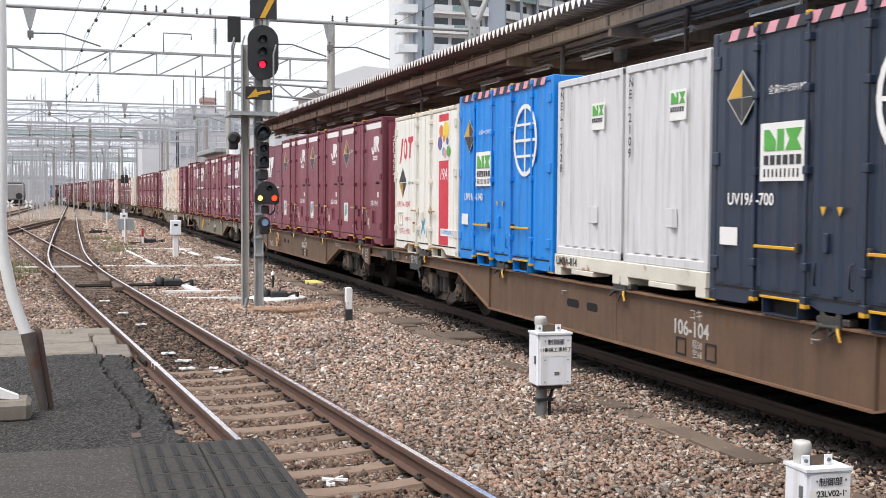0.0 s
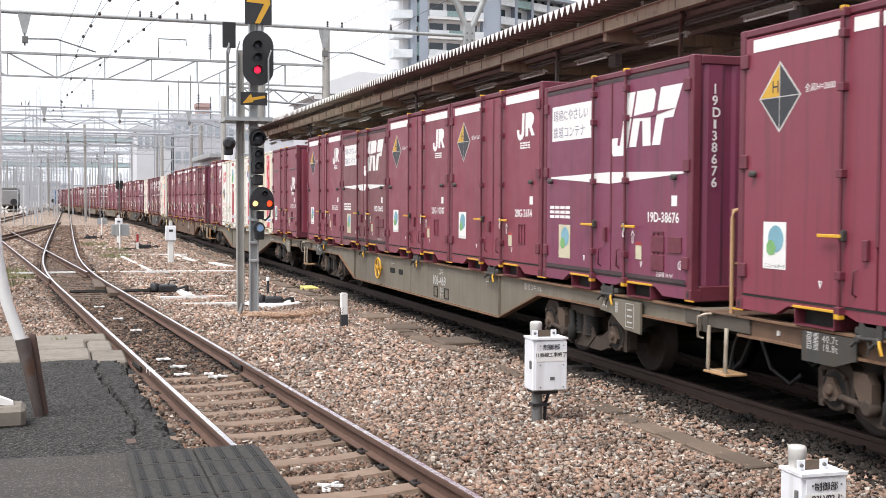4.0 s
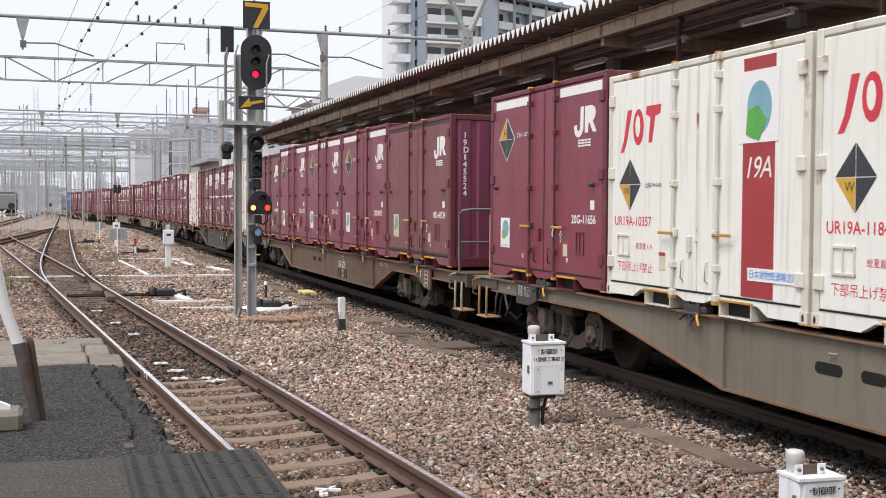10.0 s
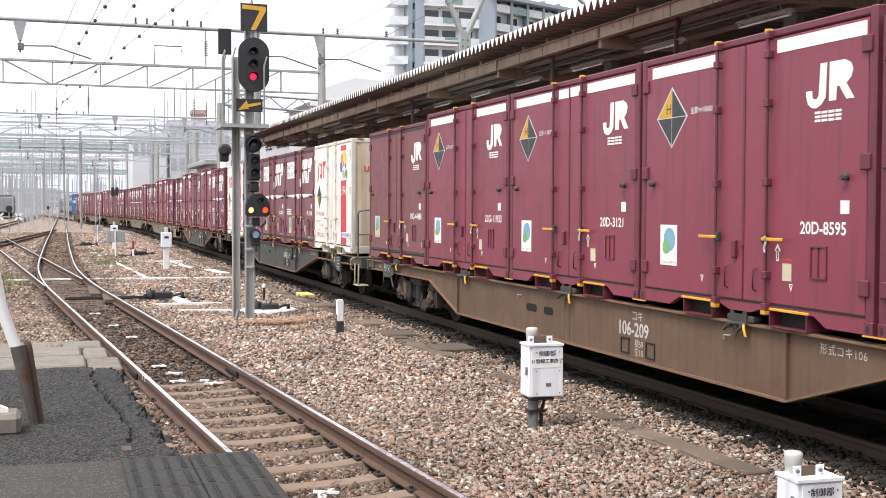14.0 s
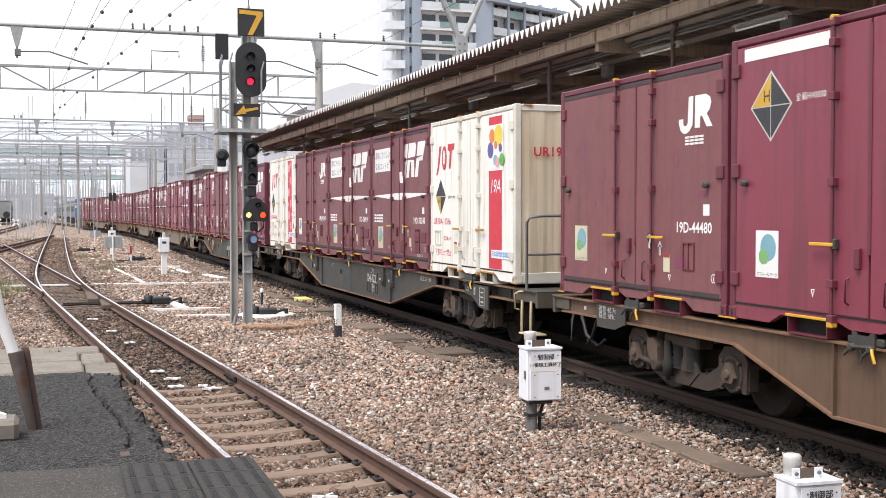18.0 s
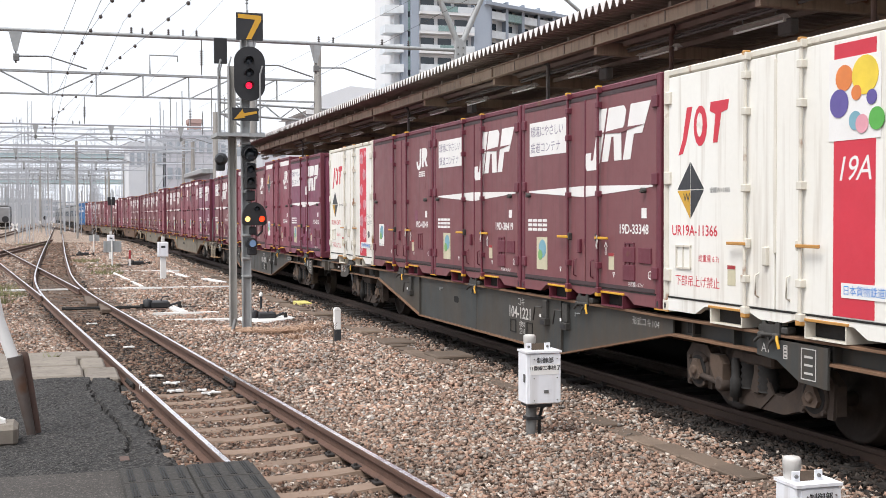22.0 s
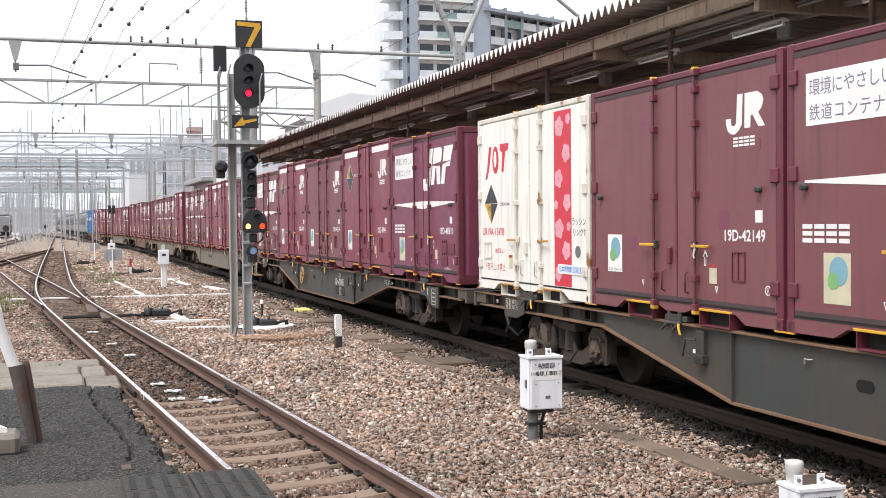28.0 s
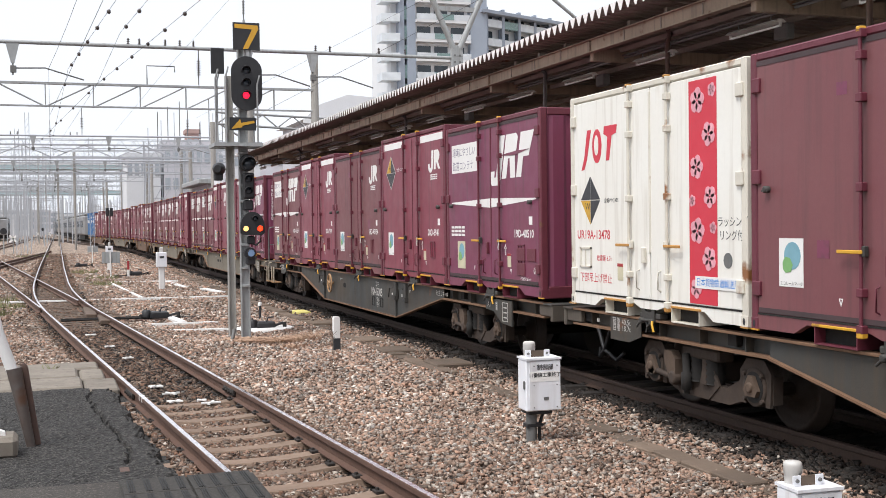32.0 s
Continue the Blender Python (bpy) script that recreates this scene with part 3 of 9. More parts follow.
def asphalt(name, base, fleck, lo=0.80, hi=0.97, size=150):
    mt = stuff_of(name, base, 0.9, second=tuple(c * 0.75 for c in base), scale=1.2, grain=0.25, bump=0.5, bump_scale=110)
    n, l = mt.node_tree.nodes, mt.node_tree.links
    bsdf = n["Principled BSDF"]
    old = bsdf.inputs["Base Color"].links[0].from_socket
    co = n.new("ShaderNodeTexCoord")
    v = n.new("ShaderNodeTexVoronoi")
    v.inputs["Scale"].default_value = size
    l.new(co.outputs["Object"], v.inputs["Vector"])
    sep = n.new("ShaderNodeSeparateColor")
    l.new(v.outputs["Color"], sep.inputs[0])
    r = n.new("ShaderNodeMapRange")
    r.inputs[1].default_value, r.inputs[2].default_value = lo, hi
    l.new(sep.outputs[0], r.inputs[0])
    m = n.new("ShaderNodeMix")
    m.data_type = "RGBA"
    m.inputs[7].default_value = (*fleck, 1)
    l.new(r.outputs[0], m.inputs[0])
    l.new(old, m.inputs[6])
    l.new(m.outputs[2], bsdf.inputs["Base Color"])
    return mt


M["asphalt"] = asphalt("old_platform_asphalt", (0.041, 0.035, 0.030), (0.105, 0.090, 0.076))
M["asphalt_dark"] = asphalt("crumbling_dark_asphalt", (0.0150, 0.0136, 0.0122), (0.088, 0.080, 0.072), 0.66, 1.0, 75)
M["grip"] = asphalt("grooved_edge_tile", (0.034, 0.030, 0.026), (0.058, 0.052, 0.046))
M["groove"] = stuff_of("worn_grip_bar", (0.017, 0.017, 0.018), 0.8, scale=9, grain=0.2)

# one sheet to the horizon
_s = Shape()
_s.add([(-3000, -3000, GROUND), (3000, -3000, GROUND), (3000, 3000, GROUND), (-3000, 3000, GROUND)], [(0, 1, 2, 3)])
solid("ground", _s, M["bed"], "brown and grey crushed stone railway ground", "ground", kind="structure")

# the raised ballast between and under the tracks
_s = Shape().box(-9.0, 52.0, GROUND - 0.2, 8.62, 260.0, -0.215)
solid("ballast_bed", _s, M["bed"], "brown and grey track ballast bed", "ground", kind="structure")
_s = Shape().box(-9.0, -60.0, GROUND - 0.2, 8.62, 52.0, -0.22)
solid("ballast_bed", _s, M["bed_dark"], "ballast bed painted dark as shade between loose stones", "ground", kind="structure")


def stem(y):
    """Centre of the near track at y, up to its points."""
    return 2.632 - 0.0765 * y


def main_line(y):
    """Centre of the straight line beyond the points."""
    return -0.06 + 0.0045 * max(0.0, y - 60)


POINTS_Y = 28.0


def near_centre(y):
    """The near track as it bends into the straight line."""
    if y <= POINTS_Y:
        return stem(y)
    if y >= 45:
        return main_line(y)
    h = (y - POINTS_Y) / (45 - POINTS_Y)
    d0 = (stem(POINTS_Y) - stem(POINTS_Y - 1)) * (45 - POINTS_Y)
    a, b = stem(POINTS_Y), main_line(45)
    return a * (2 * h ** 3 - 3 * h * h + 1) + d0 * (h ** 3 - 2 * h * h + h) + b * (3 * h * h - 2 * h ** 3)


TRAIN_X = 7.24
BEND_Y0, BEND_Y1, BEND = 85.0, 115.0, 0.064


def train_line(s):
    """Where the goods line is, s metres along it: x, y and its turn to the left."""
    if s <= BEND_Y0:
        return TRAIN_X, s, 0.0
    if s <= BEND_Y1:
        k = (s - BEND_Y0) / (BEND_Y1 - BEND_Y0)
        return TRAIN_X - 0.5 * BEND * k * (s - BEND_Y0), s, BEND * k
    return TRAIN_X - 0.5 * BEND * (BEND_Y1 - BEND_Y0) - BEND * (s - BEND_Y1), s, BEND


HEAD = [(-0.0325, -0.001), (-0.025, 0.0), (0.022, 0.0), (0.0325, -0.001), (0.0345, -0.008), (0.034, -0.042), (0.010, -0.055), (0.009, -0.128), (0.063, -0.142), (0.063, -0.153),
        (-0.063, -0.153), (-0.063, -0.142), (-0.009, -0.128), (-0.010, -0.055), (-0.034, -0.042), (-0.0345, -0.008)]


def rail(points, label, top="rail_top"):
    pts = [Vector(p) for p in points]
    s, n = Shape(), len(HEAD)
    vs, fs, ms = [], [], []
    for i, p in enumerate(pts):
        d = (pts[min(i + 1, len(pts) - 1)] - pts[max(i - 1, 0)]).normalized()
        side = Vector((d.y, -d.x, 0))
        vs += [p + side * a + Vector((0, 0, b)) for a, b in HEAD]
    for i in range(len(pts) - 1):
        for k in range(n):
            s_ = (i * n + k, i * n + (k + 1) % n, (i + 1) * n + (k + 1) % n, (i + 1) * n + k)
            fs.append(s_)
            ms.append(0 if k == 1 else 1)
    s.v, s.f, s.s, s.m = [tuple(v) for v in vs], fs, [False] * len(fs), ms
    s.add(vs[:n], [tuple(range(n))], slot=1)
    s.add(vs[-n:], [tuple(range(n))], slot=1)
    return solid("rail", s, [M[top], M[top if top == "goods_rail" else "rail_side"]], label, "rail", "running rails", "structure")


GAUGE = 0.59
SHINY = "steel running rail with a polished head and rusty web"
DULL = "dull rusty steel running rail"


def pair(fn, ys, label=SHINY, top="rail_top"):
    for sgn in (-1, 1):
        rail([(fn(y) + sgn * GAUGE, y, 0) for y in ys], label, top)


pair(near_centre, [-60, -30, -10] + [3 + 1.5 * k for k in range(32)] + [55, 65, 80, 110, 150, 260])
# the other leg of the points carries on to the left
_lead = lambda y: stem(POINTS_Y) + (stem(POINTS_Y) - stem(POINTS_Y - 1)) * (y - POINTS_Y) * 1.13
rail([(_lead(y) - GAUGE, y, 0) for y in (30.5, 34, 40, 50, 60, 75)], SHINY)
rail([(_lead(y) + GAUGE, y, 0) for y in (33, 36, 40, 46, 50, 60, 75)], SHINY)
# a second set of points further off, and the lines at the far side
rail([(-3.6 + 3.3 * (k / 7), 52 + 6.2 * k, 0.002) for k in range(8)], DULL, "rail_dull")
rail([(-4.6 + 4.5 * (k / 8), 50 + 6.8 * k, 0.002) for k in range(9)], DULL, "rail_dull")
for _x in (-5.2, -6.27):
    rail([(_x - 0.6, 60, 0), (_x, 110, 0), (_x + 1.0, 170, 0), (_x + 2.0, 240, 0)], DULL, "rail_dull")
# its rails are coloured darker to carry the shade below the wagons
# the goods line
for _sg in (-1, 1):
    rail([(train_line(y)[0] + _sg * GAUGE, y, 0) for y in [-60, 2, 40, 80] + list(range(86, 118, 3)) + [150, 270]], "brown steel rail of the goods line, shade put into its colour", "goods_rail")

# sleepers
_s = Shape()
_w = 0.095
_s.add([(-1.0, -0.13, -0.24), (1.0, -0.13, -0.24), (1.0, 0.13, -0.24), (-1.0, 0.13, -0.24),
        (-0.99, -_w, -0.150), (-0.55, -_w, -0.156), (-0.25, -_w, -0.178), (0.25, -_w, -0.178), (0.55, -_w, -0.156), (0.99, -_w, -0.150),
        (0.99, _w, -0.150), (0.55, _w, -0.156), (0.25, _w, -0.178), (-0.25, _w, -0.178), (-0.55, _w, -0.156), (-0.99, _w, -0.150)],
       [(0, 3, 2, 1), (4, 5, 14, 15), (5, 6, 13, 14), (6, 7, 12, 13), (7, 8, 11, 12), (8, 9, 10, 11),
        (0, 1, 9, 8, 7, 6, 5, 4), (2, 3, 15, 14, 13, 12, 11, 10), (1, 2, 10, 9), (3, 0, 4, 15)])
_sleeper = _s.mesh("sleeper", M["sleeper"])
_s = Shape().box(-1.15, -0.11, -0.24, 1.15, 0.11, -0.158, 0.012)
_timber = _s.mesh("timber_sleeper", M["timber"])
_s = Shape()
for _sg in (-1, 1):
    for _o in (-1, 1):
        _s.box(_sg * GAUGE + _o * 0.085 - 0.035, -0.055, -0.158, _sg * GAUGE + _o * 0.085 + 0.035, 0.055, -0.132, 0.008)
        _s.lathe((_sg * GAUGE + _o * 0.095, 0, -0.135), (0, 0, 1), [(0, 0.018), (0.022, 0.016)], 6)
_clips = _s.mesh("rail_clips", M["clip"])
# goods line copy: the train's shade is put into the sleeper colour
_shaded = _sleeper.copy()
_shaded.materials.clear()
_shaded.materials.append(M["goods_sleeper"])


def sleepers(fn, y0, y1, step, mesh, label, group, grow=0.0, drop=0.0):
    y = y0
    k = 0
    while y < y1:
        d = fn(y + 0.5) - fn(y - 0.5)
        ob = new("sleeper", mesh)
        wob = (k * 37 % 11 - 5) * 0.0012
        ob.matrix_basis = Matrix.Translation((fn(y) + wob * 6, y, drop + wob * 0.7)) @ Matrix.Rotation(-math.atan(d) + wob, 4, "Z") @ Matrix.Diagonal((1 + grow * max(0.0, y - 28), 1, 1, 1))
        tagged(ob, label, "sleeper", group, "structure")
        if y < 40:
            part("rail_clips", _clips, None, ob)
        y += step
        k += 1


sleepers(near_centre, -9.8, 14.5, 0.60, _sleeper, "dusty brown concrete sleeper half buried in ballast", "near track sleepers")
sleepers(near_centre, 14.85, 26.0, 0.62, _timber, "dark oiled sleeper buried in ballast", "buried sleepers", 0.0, -0.045)
sleepers(near_centre, 26.1, 44.0, 0.52, _timber, "dark oiled timber sleeper under the points", "points sleepers", 0.030, -0.022)
sleepers(near_centre, 44.4, 95.0, 0.68, _timber, "dark timber sleeper half buried in ballast", "far sleepers", 0.0, -0.045)
sleepers(lambda y: train_line(y)[0], -5.0, 56.0, 0.62, _shaded, "concrete sleeper of the goods line with painted-in shade", "goods line sleepers")

# joint bars on both near rails, and white marks on one head
for _sg in (-1, 1):
    _y = 14.75 if _sg < 0 else 14.5
    _x = near_centre(_y) + _sg * GAUGE
    _b = solid("joint_bar", Shape().box(-0.045, -0.28, -0.115, -0.012, 0.28, -0.045, 0.006).box(0.012, -0.28, -0.115, 0.045, 0.28, -0.045, 0.006), M["clip"], "dark oily joint bar bolted to the rail", "joint bar", "rail joint bars")
    _b.matrix_basis = pose(_x, _y, 0, 0, 0, math.degrees(math.atan(0.0765)))
    for _k in range(4):
        part("bolt", Shape().lathe((-0.045, -0.21 + 0.14 * _k, -0.08), (-1, 0, 0), [(0, 0.02), (0.025, 0.018)], 6), M["clip"], _b)
for _y in (13.95, 13.75):
    _x = near_centre(_y) - GAUGE
    solid("rail_mark", Shape().box(_x - 0.036, _y - 0.02, -0.05, _x + 0.0335, _y + 0.02, 0.002), M["white"], "white paint mark on the rail head", "painted mark", "rail marks", "structure")

# loose stones, thickest where they lie nearest
_rng = np.random.default_rng(5)


def strewn(count, x0, x1, y0, y1, size, top, keep):
    x, y = _rng.uniform(x0, x1, count), y0 + (y1 - y0) * _rng.uniform(0, 1, count)
    sz = size * _rng.uniform(0.6, 1.35, count) ** 1.2
    c = np.array([near_centre(v) for v in y])
    d = np.abs(x - c)
    z = top + _rng.uniform(-0.03, 0.022, count) + 0.02 * np.sin(x * 2.1 + y * 0.7) + 0.015 * np.sin(y * 1.7 - x)
    z = np.where(d < 0.53, top - 0.012 + _rng.uniform(-0.02, 0.006, count), z)
    z = np.where((d > 0.60) & (d < 1.15) & (y < 14.5), top + 0.034 + _rng.uniform(-0.02, 0.012, count), z)
    ok = keep(x, y, d)
    return np.stack([x, y, z, sz], -1)[ok]


def clear_of(x, y, d):
    on_rail = np.abs(d - GAUGE) < 0.085
    sleeper_top = (d < 0.58) & (np.abs(((y - 4.6) / 0.60 + 0.5) % 1.0 - 0.5) * 0.60 < 0.080) & (y < 14.5) & (_rng.uniform(0, 1, len(x)) < 0.86)
    trough = (x > 5.29) & (x < 5.55) & (_rng.uniform(0, 1, len(x)) < 0.62)
    paved = (x < stem(12) - 0.72) & (x < np.array([stem(v) for v in y]) - 0.80) & (y < 17.6)
    under = (x < 0.9) & (y < 5.3)
    return ~(on_rail | sleeper_top | trough | paved | under)


_near = strewn(112000, 0.3, 7.2, 5.2, 13.5, 0.037, -0.186, clear_of)
_mid = strewn(92000, -1.6, 7.0, 13.5, 26.0, 0.043, -0.188, clear_of)
_far = strewn(66000, -4.5, 6.8, 26.0, 52.0, 0.056, -0.195, lambda x, y, d: (np.abs(d - GAUGE) > 0.085) & ~((x > 5.22) & (x < 5.62)))
_last = strewn(36000, -6.0, 6.4, 52.0, 100.0, 0.095, -0.200, lambda x, y, d: np.abs(d - GAUGE) > 0.11)
_all = np.concatenate([_near, _mid, _far, _last])
_dark = np.abs(_all[:, 0] - np.array([near_centre(v) for v in _all[:, 1]])) < 0.9
_gap = np.abs(_all[:, 0] - np.array([near_centre(v) for v in _all[:, 1]]))
_oily = (_gap < 0.80) & (_all[:, 1] > 14.4) & (_all[:, 1] < 27) & (_rng.uniform(0, 1, len(_all)) < 0.30)
_pale = (_gap > 1.15 + _rng.normal(0, 0.25, len(_all))) & (_all[:, 0] > 1.5) & (_all[:, 0] < 5.3) & (_all[:, 1] > 11 + _rng.normal(0, 1.5, len(_all))) & (_rng.uniform(0, 1, len(_all)) < 0.75)
# past x 6.05 the wagons' shade is painted into the stones
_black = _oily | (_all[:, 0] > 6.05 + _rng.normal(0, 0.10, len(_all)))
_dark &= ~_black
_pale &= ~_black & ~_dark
_dark &= _rng.uniform(0, 1, len(_all)) < np.where(_all[:, 1] > 14.4, 0.95, 0.75)
stones("ballast_stones", _all[~_dark & ~_black & ~_pale], "loose angular grey-brown ballast stones", M["stone"], 3)
stones("oily_ballast_stones", _all[_dark], "oil-darkened ballast stones between the rails", M["stone_dark"], 4)
stones("pale_ballast_stones", _all[_pale], "pale cream and pinkish ballast stones", M["stone_pale"], 9)
stones("sooty_ballast_stones", _all[_black], "black ballast stones, some oily, some with the train's shade painted in", M["stone_black"], 6)

# concrete cable trough with loose lids beside the goods line
_lid = Shape().box(-0.122, -0.245, -0.08, 0.122, 0.245, -0.012, 0.012).mesh("lid", M["trough"])
trough = tagged(part("cable_trough", Shape().box(5.27, 5.0, GROUND, 5.57, 60.0, -0.19), M["trough"], None), "dirty concrete cable trough along the goods line", "cable trough", kind="structure")
_y, _k = 5.2, 0
while _y < 60:
    _o = part("lid", _lid, None, trough)
    _j = (_k * 53 % 17 - 8) / 8
    _o.matrix_basis = pose(5.42 + 0.012 * _j, _y, -0.150 + 0.012 * (_k * 29 % 5 - 2) / 2, 1.2 * _j, 1.5 * math.sin(_k * 1.7), 1.3 * math.sin(_k * 2.3))
    _y += 0.505
    _k += 1

# ---- the goods train ----
CL, CW = 3.739, 2.449
FX = -CW / 2
TRAVEL = [(0, -73.39), (0.5, -69.13), (1, -64.92), (1.5, -60.79), (2, -56.70), (2.5, -52.65), (3, -48.78), (3.5, -45.04), (4.5, -38.26), (5.5, -31.86), (6, -28.77), (6.5, -25.75), (7, -22.82), (7.5, -20.01),
          (8, -17.28), (8.5, -14.70), (9, -12.31), (9.5, -10.04), (10, -7.85), (10.5, -5.79), (11, -3.81), (11.5, -1.95), (12, -0.15), (12.5, 1.56), (13, 3.19), (13.5, 4.67), (14, 6.16), (14.5, 7.53),
          (15, 8.80), (16, 11.07), (16.5, 12.22), (17, 13.39), (17.5, 14.46), (18, 15.53), (18.5, 16.55), (19, 17.60), (19.5, 18.60), (20, 19.60), (20.5, 20.57), (21, 21.53), (21.5, 22.44), (22, 23.35),
          (22.5, 24.23), (23, 25.11), (23.5, 25.98), (24, 26.84), (24.5, 27.67), (25, 28.49), (25.5, 29.29), (26.5, 30.80), (27.5, 32.30), (28, 33.06), (28.5, 33.76), (29, 34.44), (29.5, 35.03), (30, 35.53),
          (30.5, 35.93), (31, 36.20), (31.5, 36.35), (32, 36.36)]


def placed(a, t_travel, z):
    x, y, turn = train_line(a - t_travel)
    return Matrix.Translation((x, y, z)) @ Matrix.Rotation(turn, 4, "Z")


def run(ob, a, z):
    """Key a thing that stands a metres along the train."""
    walk(ob, [(t, placed(a, s, z)) for t, s in TRAVEL])


SINK = {"depth": 0.0}  # flat doors lie deeper than ribbed sides


def on_side(u, w, out=0.016):
    """A place on the side that the camera sees: u from its left edge, w above its foot."""
    return Matrix.Translation((FX - out + SINK["depth"], CL / 2 - u, w)) @ FACE


def mark(name, me, parent, u, w, label="", out=0.016):
    ob = part(name, me, None, parent, label)
    ob.matrix_basis = on_side(u, w, out)
    return ob


def words(text, size, mat, parent, u, w, spread=1.0, slant=0.0, name="lettering", label="", out=0.017, weight=0.0):
    return mark(name, lettering(text, size, mat, spread, slant, weight), parent, u, w, label, out)


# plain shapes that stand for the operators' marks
def hook_mark(sx, sy):
    """A plain white hook beside a notched block."""
    hook = [(0, 0.13), (0, 0.19), (0.085, 0.19), (0.085, 0.13), (0.10, 0.10), (0.15, 0.10), (0.175, 0.13), (0.195, 0.46), (0.285, 0.46), (0.27, 0.10), (0.21, 0.03), (0.14, 0.0), (0.08, 0.01), (0.03, 0.05)]
    block = [(0.315, 0.06), (0.32, 0.46), (0.52, 0.46), (0.60, 0.415), (0.625, 0.35), (0.60, 0.27), (0.54, 0.22), (0.645, 0.06), (0.545, 0.06), (0.45, 0.20), (0.42, 0.20), (0.41, 0.06)]
    return [[(x * sx, y * sy) for x, y in p] for p in (hook, block)]


def slab_mark(sx, sy):
    """Broad slanting white blocks with narrow gaps."""
    hook = [(0, 0.0), (0.0, 0.12), (0.13, 0.12), (0.14, 0.03), (0.20, 0.03), (0.20, 0.62), (0.37, 0.62), (0.37, 0.0), (0.30, -0.09), (0.08, -0.09)]
    block = [(0.41, 0), (0.41, 0.62), (0.74, 0.62), (0.81, 0.56), (0.81, 0.40), (0.76, 0.34), (0.86, 0), (0.70, 0), (0.61, 0.28), (0.56, 0.28), (0.56, 0)]
    flag = [(0.89, 0), (0.89, 0.62), (1.30, 0.62), (1.22, 0.28), (1.05, 0.28), (1.05, 0)]
    return [[((x + 0.27 * y) * sx, y * sy) for x, y in p] for p in (hook, block, flag)]


def bars(n, w, h, gap):
    return [rect(k * (w + gap), 0, k * (w + gap) + w, h) for k in range(n)]


def glyph_bars(n, h):
    """A maker's lettering as plain short bars."""
    out = []
    for k in range(n):
        x = k * h * 1.02
        out += [rect(x, 0.0, x + 0.84 * h, 0.24 * h), rect(x, 0.38 * h, x + 0.84 * h, 0.62 * h), rect(x, 0.76 * h, x + 0.84 * h, h)]
    return out


MARKS = {
    "hook": flat(hook_mark(0.96, 0.80), M["white"]),
    "slab": flat(slab_mark(1.09, 0.98), M["white"]),
    "bars": flat(glyph_bars(4, 0.088), M["white"]),
    "big_bars": flat(glyph_bars(4, 0.155), M["white"]),
    "plate": flat([rect(0, 0, 0.11, 0.11)], M["white"]),
    "band_l": flat([rect(0, 0, 1.22, 0.115)], M["white"]),
    "band_m": flat([rect(0, 0, 0.29, 0.115), rect(0.34, 0, 0.63, 0.115)], M["white"]),
    "band_r": flat([rect(0, 0, 1.18, 0.115)], M["white"]),
    "notice": flat([rect(0, 0, 0.13, 0.19)], M["sticker"]),
    "triangle": flat([[(0, 0.06), (0.025, 0), (0.05, 0.06), (0.04, 0.06), (0.025, 0.022), (0.01, 0.06)], [(0.0, 0.06), (0.05, 0.06), (0.047, 0.068), (0.003, 0.068)]], M["white"]),
    "notice_bar": flat([rect(0, 0, 0.13, 0.035)], M["red_dark"]),
    "stripe": flat([[(0, 0.025), (1.66, -0.06), (3.32, 0.025), (3.32, 0.045), (1.66, 0.075), (0, 0.045)]], M["white"]),
    "eco_paper": flat([rect(0, 0, 0.34, 0.42)], M["white"]),
    "eco_paper_old": flat([rect(0, 0, 0.34, 0.42)], M["sticker"]),
    "eco_globe": flat([disc(0.19, 0.27, 0.115, 16, 0.12)], M["teal_print"], thick=0.004),
    "eco_green": flat([[(0.06, 0.15), (0.10, 0.12), (0.17, 0.13), (0.20, 0.19), (0.16, 0.25), (0.09, 0.26), (0.055, 0.21)]], M["leaf"], thick=0.005),
    "diamond_rim": flat([[(0.28, -0.03), (0.59, 0.285), (0.28, 0.60), (-0.03, 0.285)]], M["lamp_white"], thick=0.002),
    "diamond": flat([[(0.285, 0.28), (0.285, 0.0), (0.56, 0.28)], [(0.275, 0.28), (0.0, 0.28), (0.275, 0.0)], [(0.285, 0.29), (0.56, 0.29), (0.285, 0.57)]], M["charcoal"]),
    "diamond_top": flat([[(0.275, 0.29), (0.0, 0.29), (0.275, 0.57)]], M["gold"]),
    "diamond_all": flat([[(0.245, 0.29), (0.0, 0.29), (0.245, 0.56)], [(0.255, 0.29), (0.5, 0.29), (0.255, 0.56)], [(0.255, 0.28), (0.255, 0.0), (0.5, 0.28)]], M["charcoal"]),
    "diamond_low": flat([[(0.245, 0.28), (0.0, 0.28), (0.245, 0.0)]], M["gold"]),
    "arrow": flat([[(0.0, 0.09), (0.045, 0.15), (0.045, 0.125), (0.015, 0.085)], [(0.045, 0.125), (0.045, 0.15), (0.09, 0.09), (0.075, 0.085)], rect(0.028, 0.0, 0.036, 0.088), rect(0.054, 0.0, 0.062, 0.088), rect(0.0365, 0.0, 0.0535, 0.008)], M["white"]),
    "ring": flat([[(r * math.cos(q), r * math.sin(q)) for q, r in ((0.393 * k, 0.045), (0.393 * k + 0.393, 0.045), (0.393 * k + 0.393, 0.036), (0.393 * k, 0.036))] for k in range(16)] + [rect(-0.005, -0.022, 0.005, 0.022)], M["white"]),
}


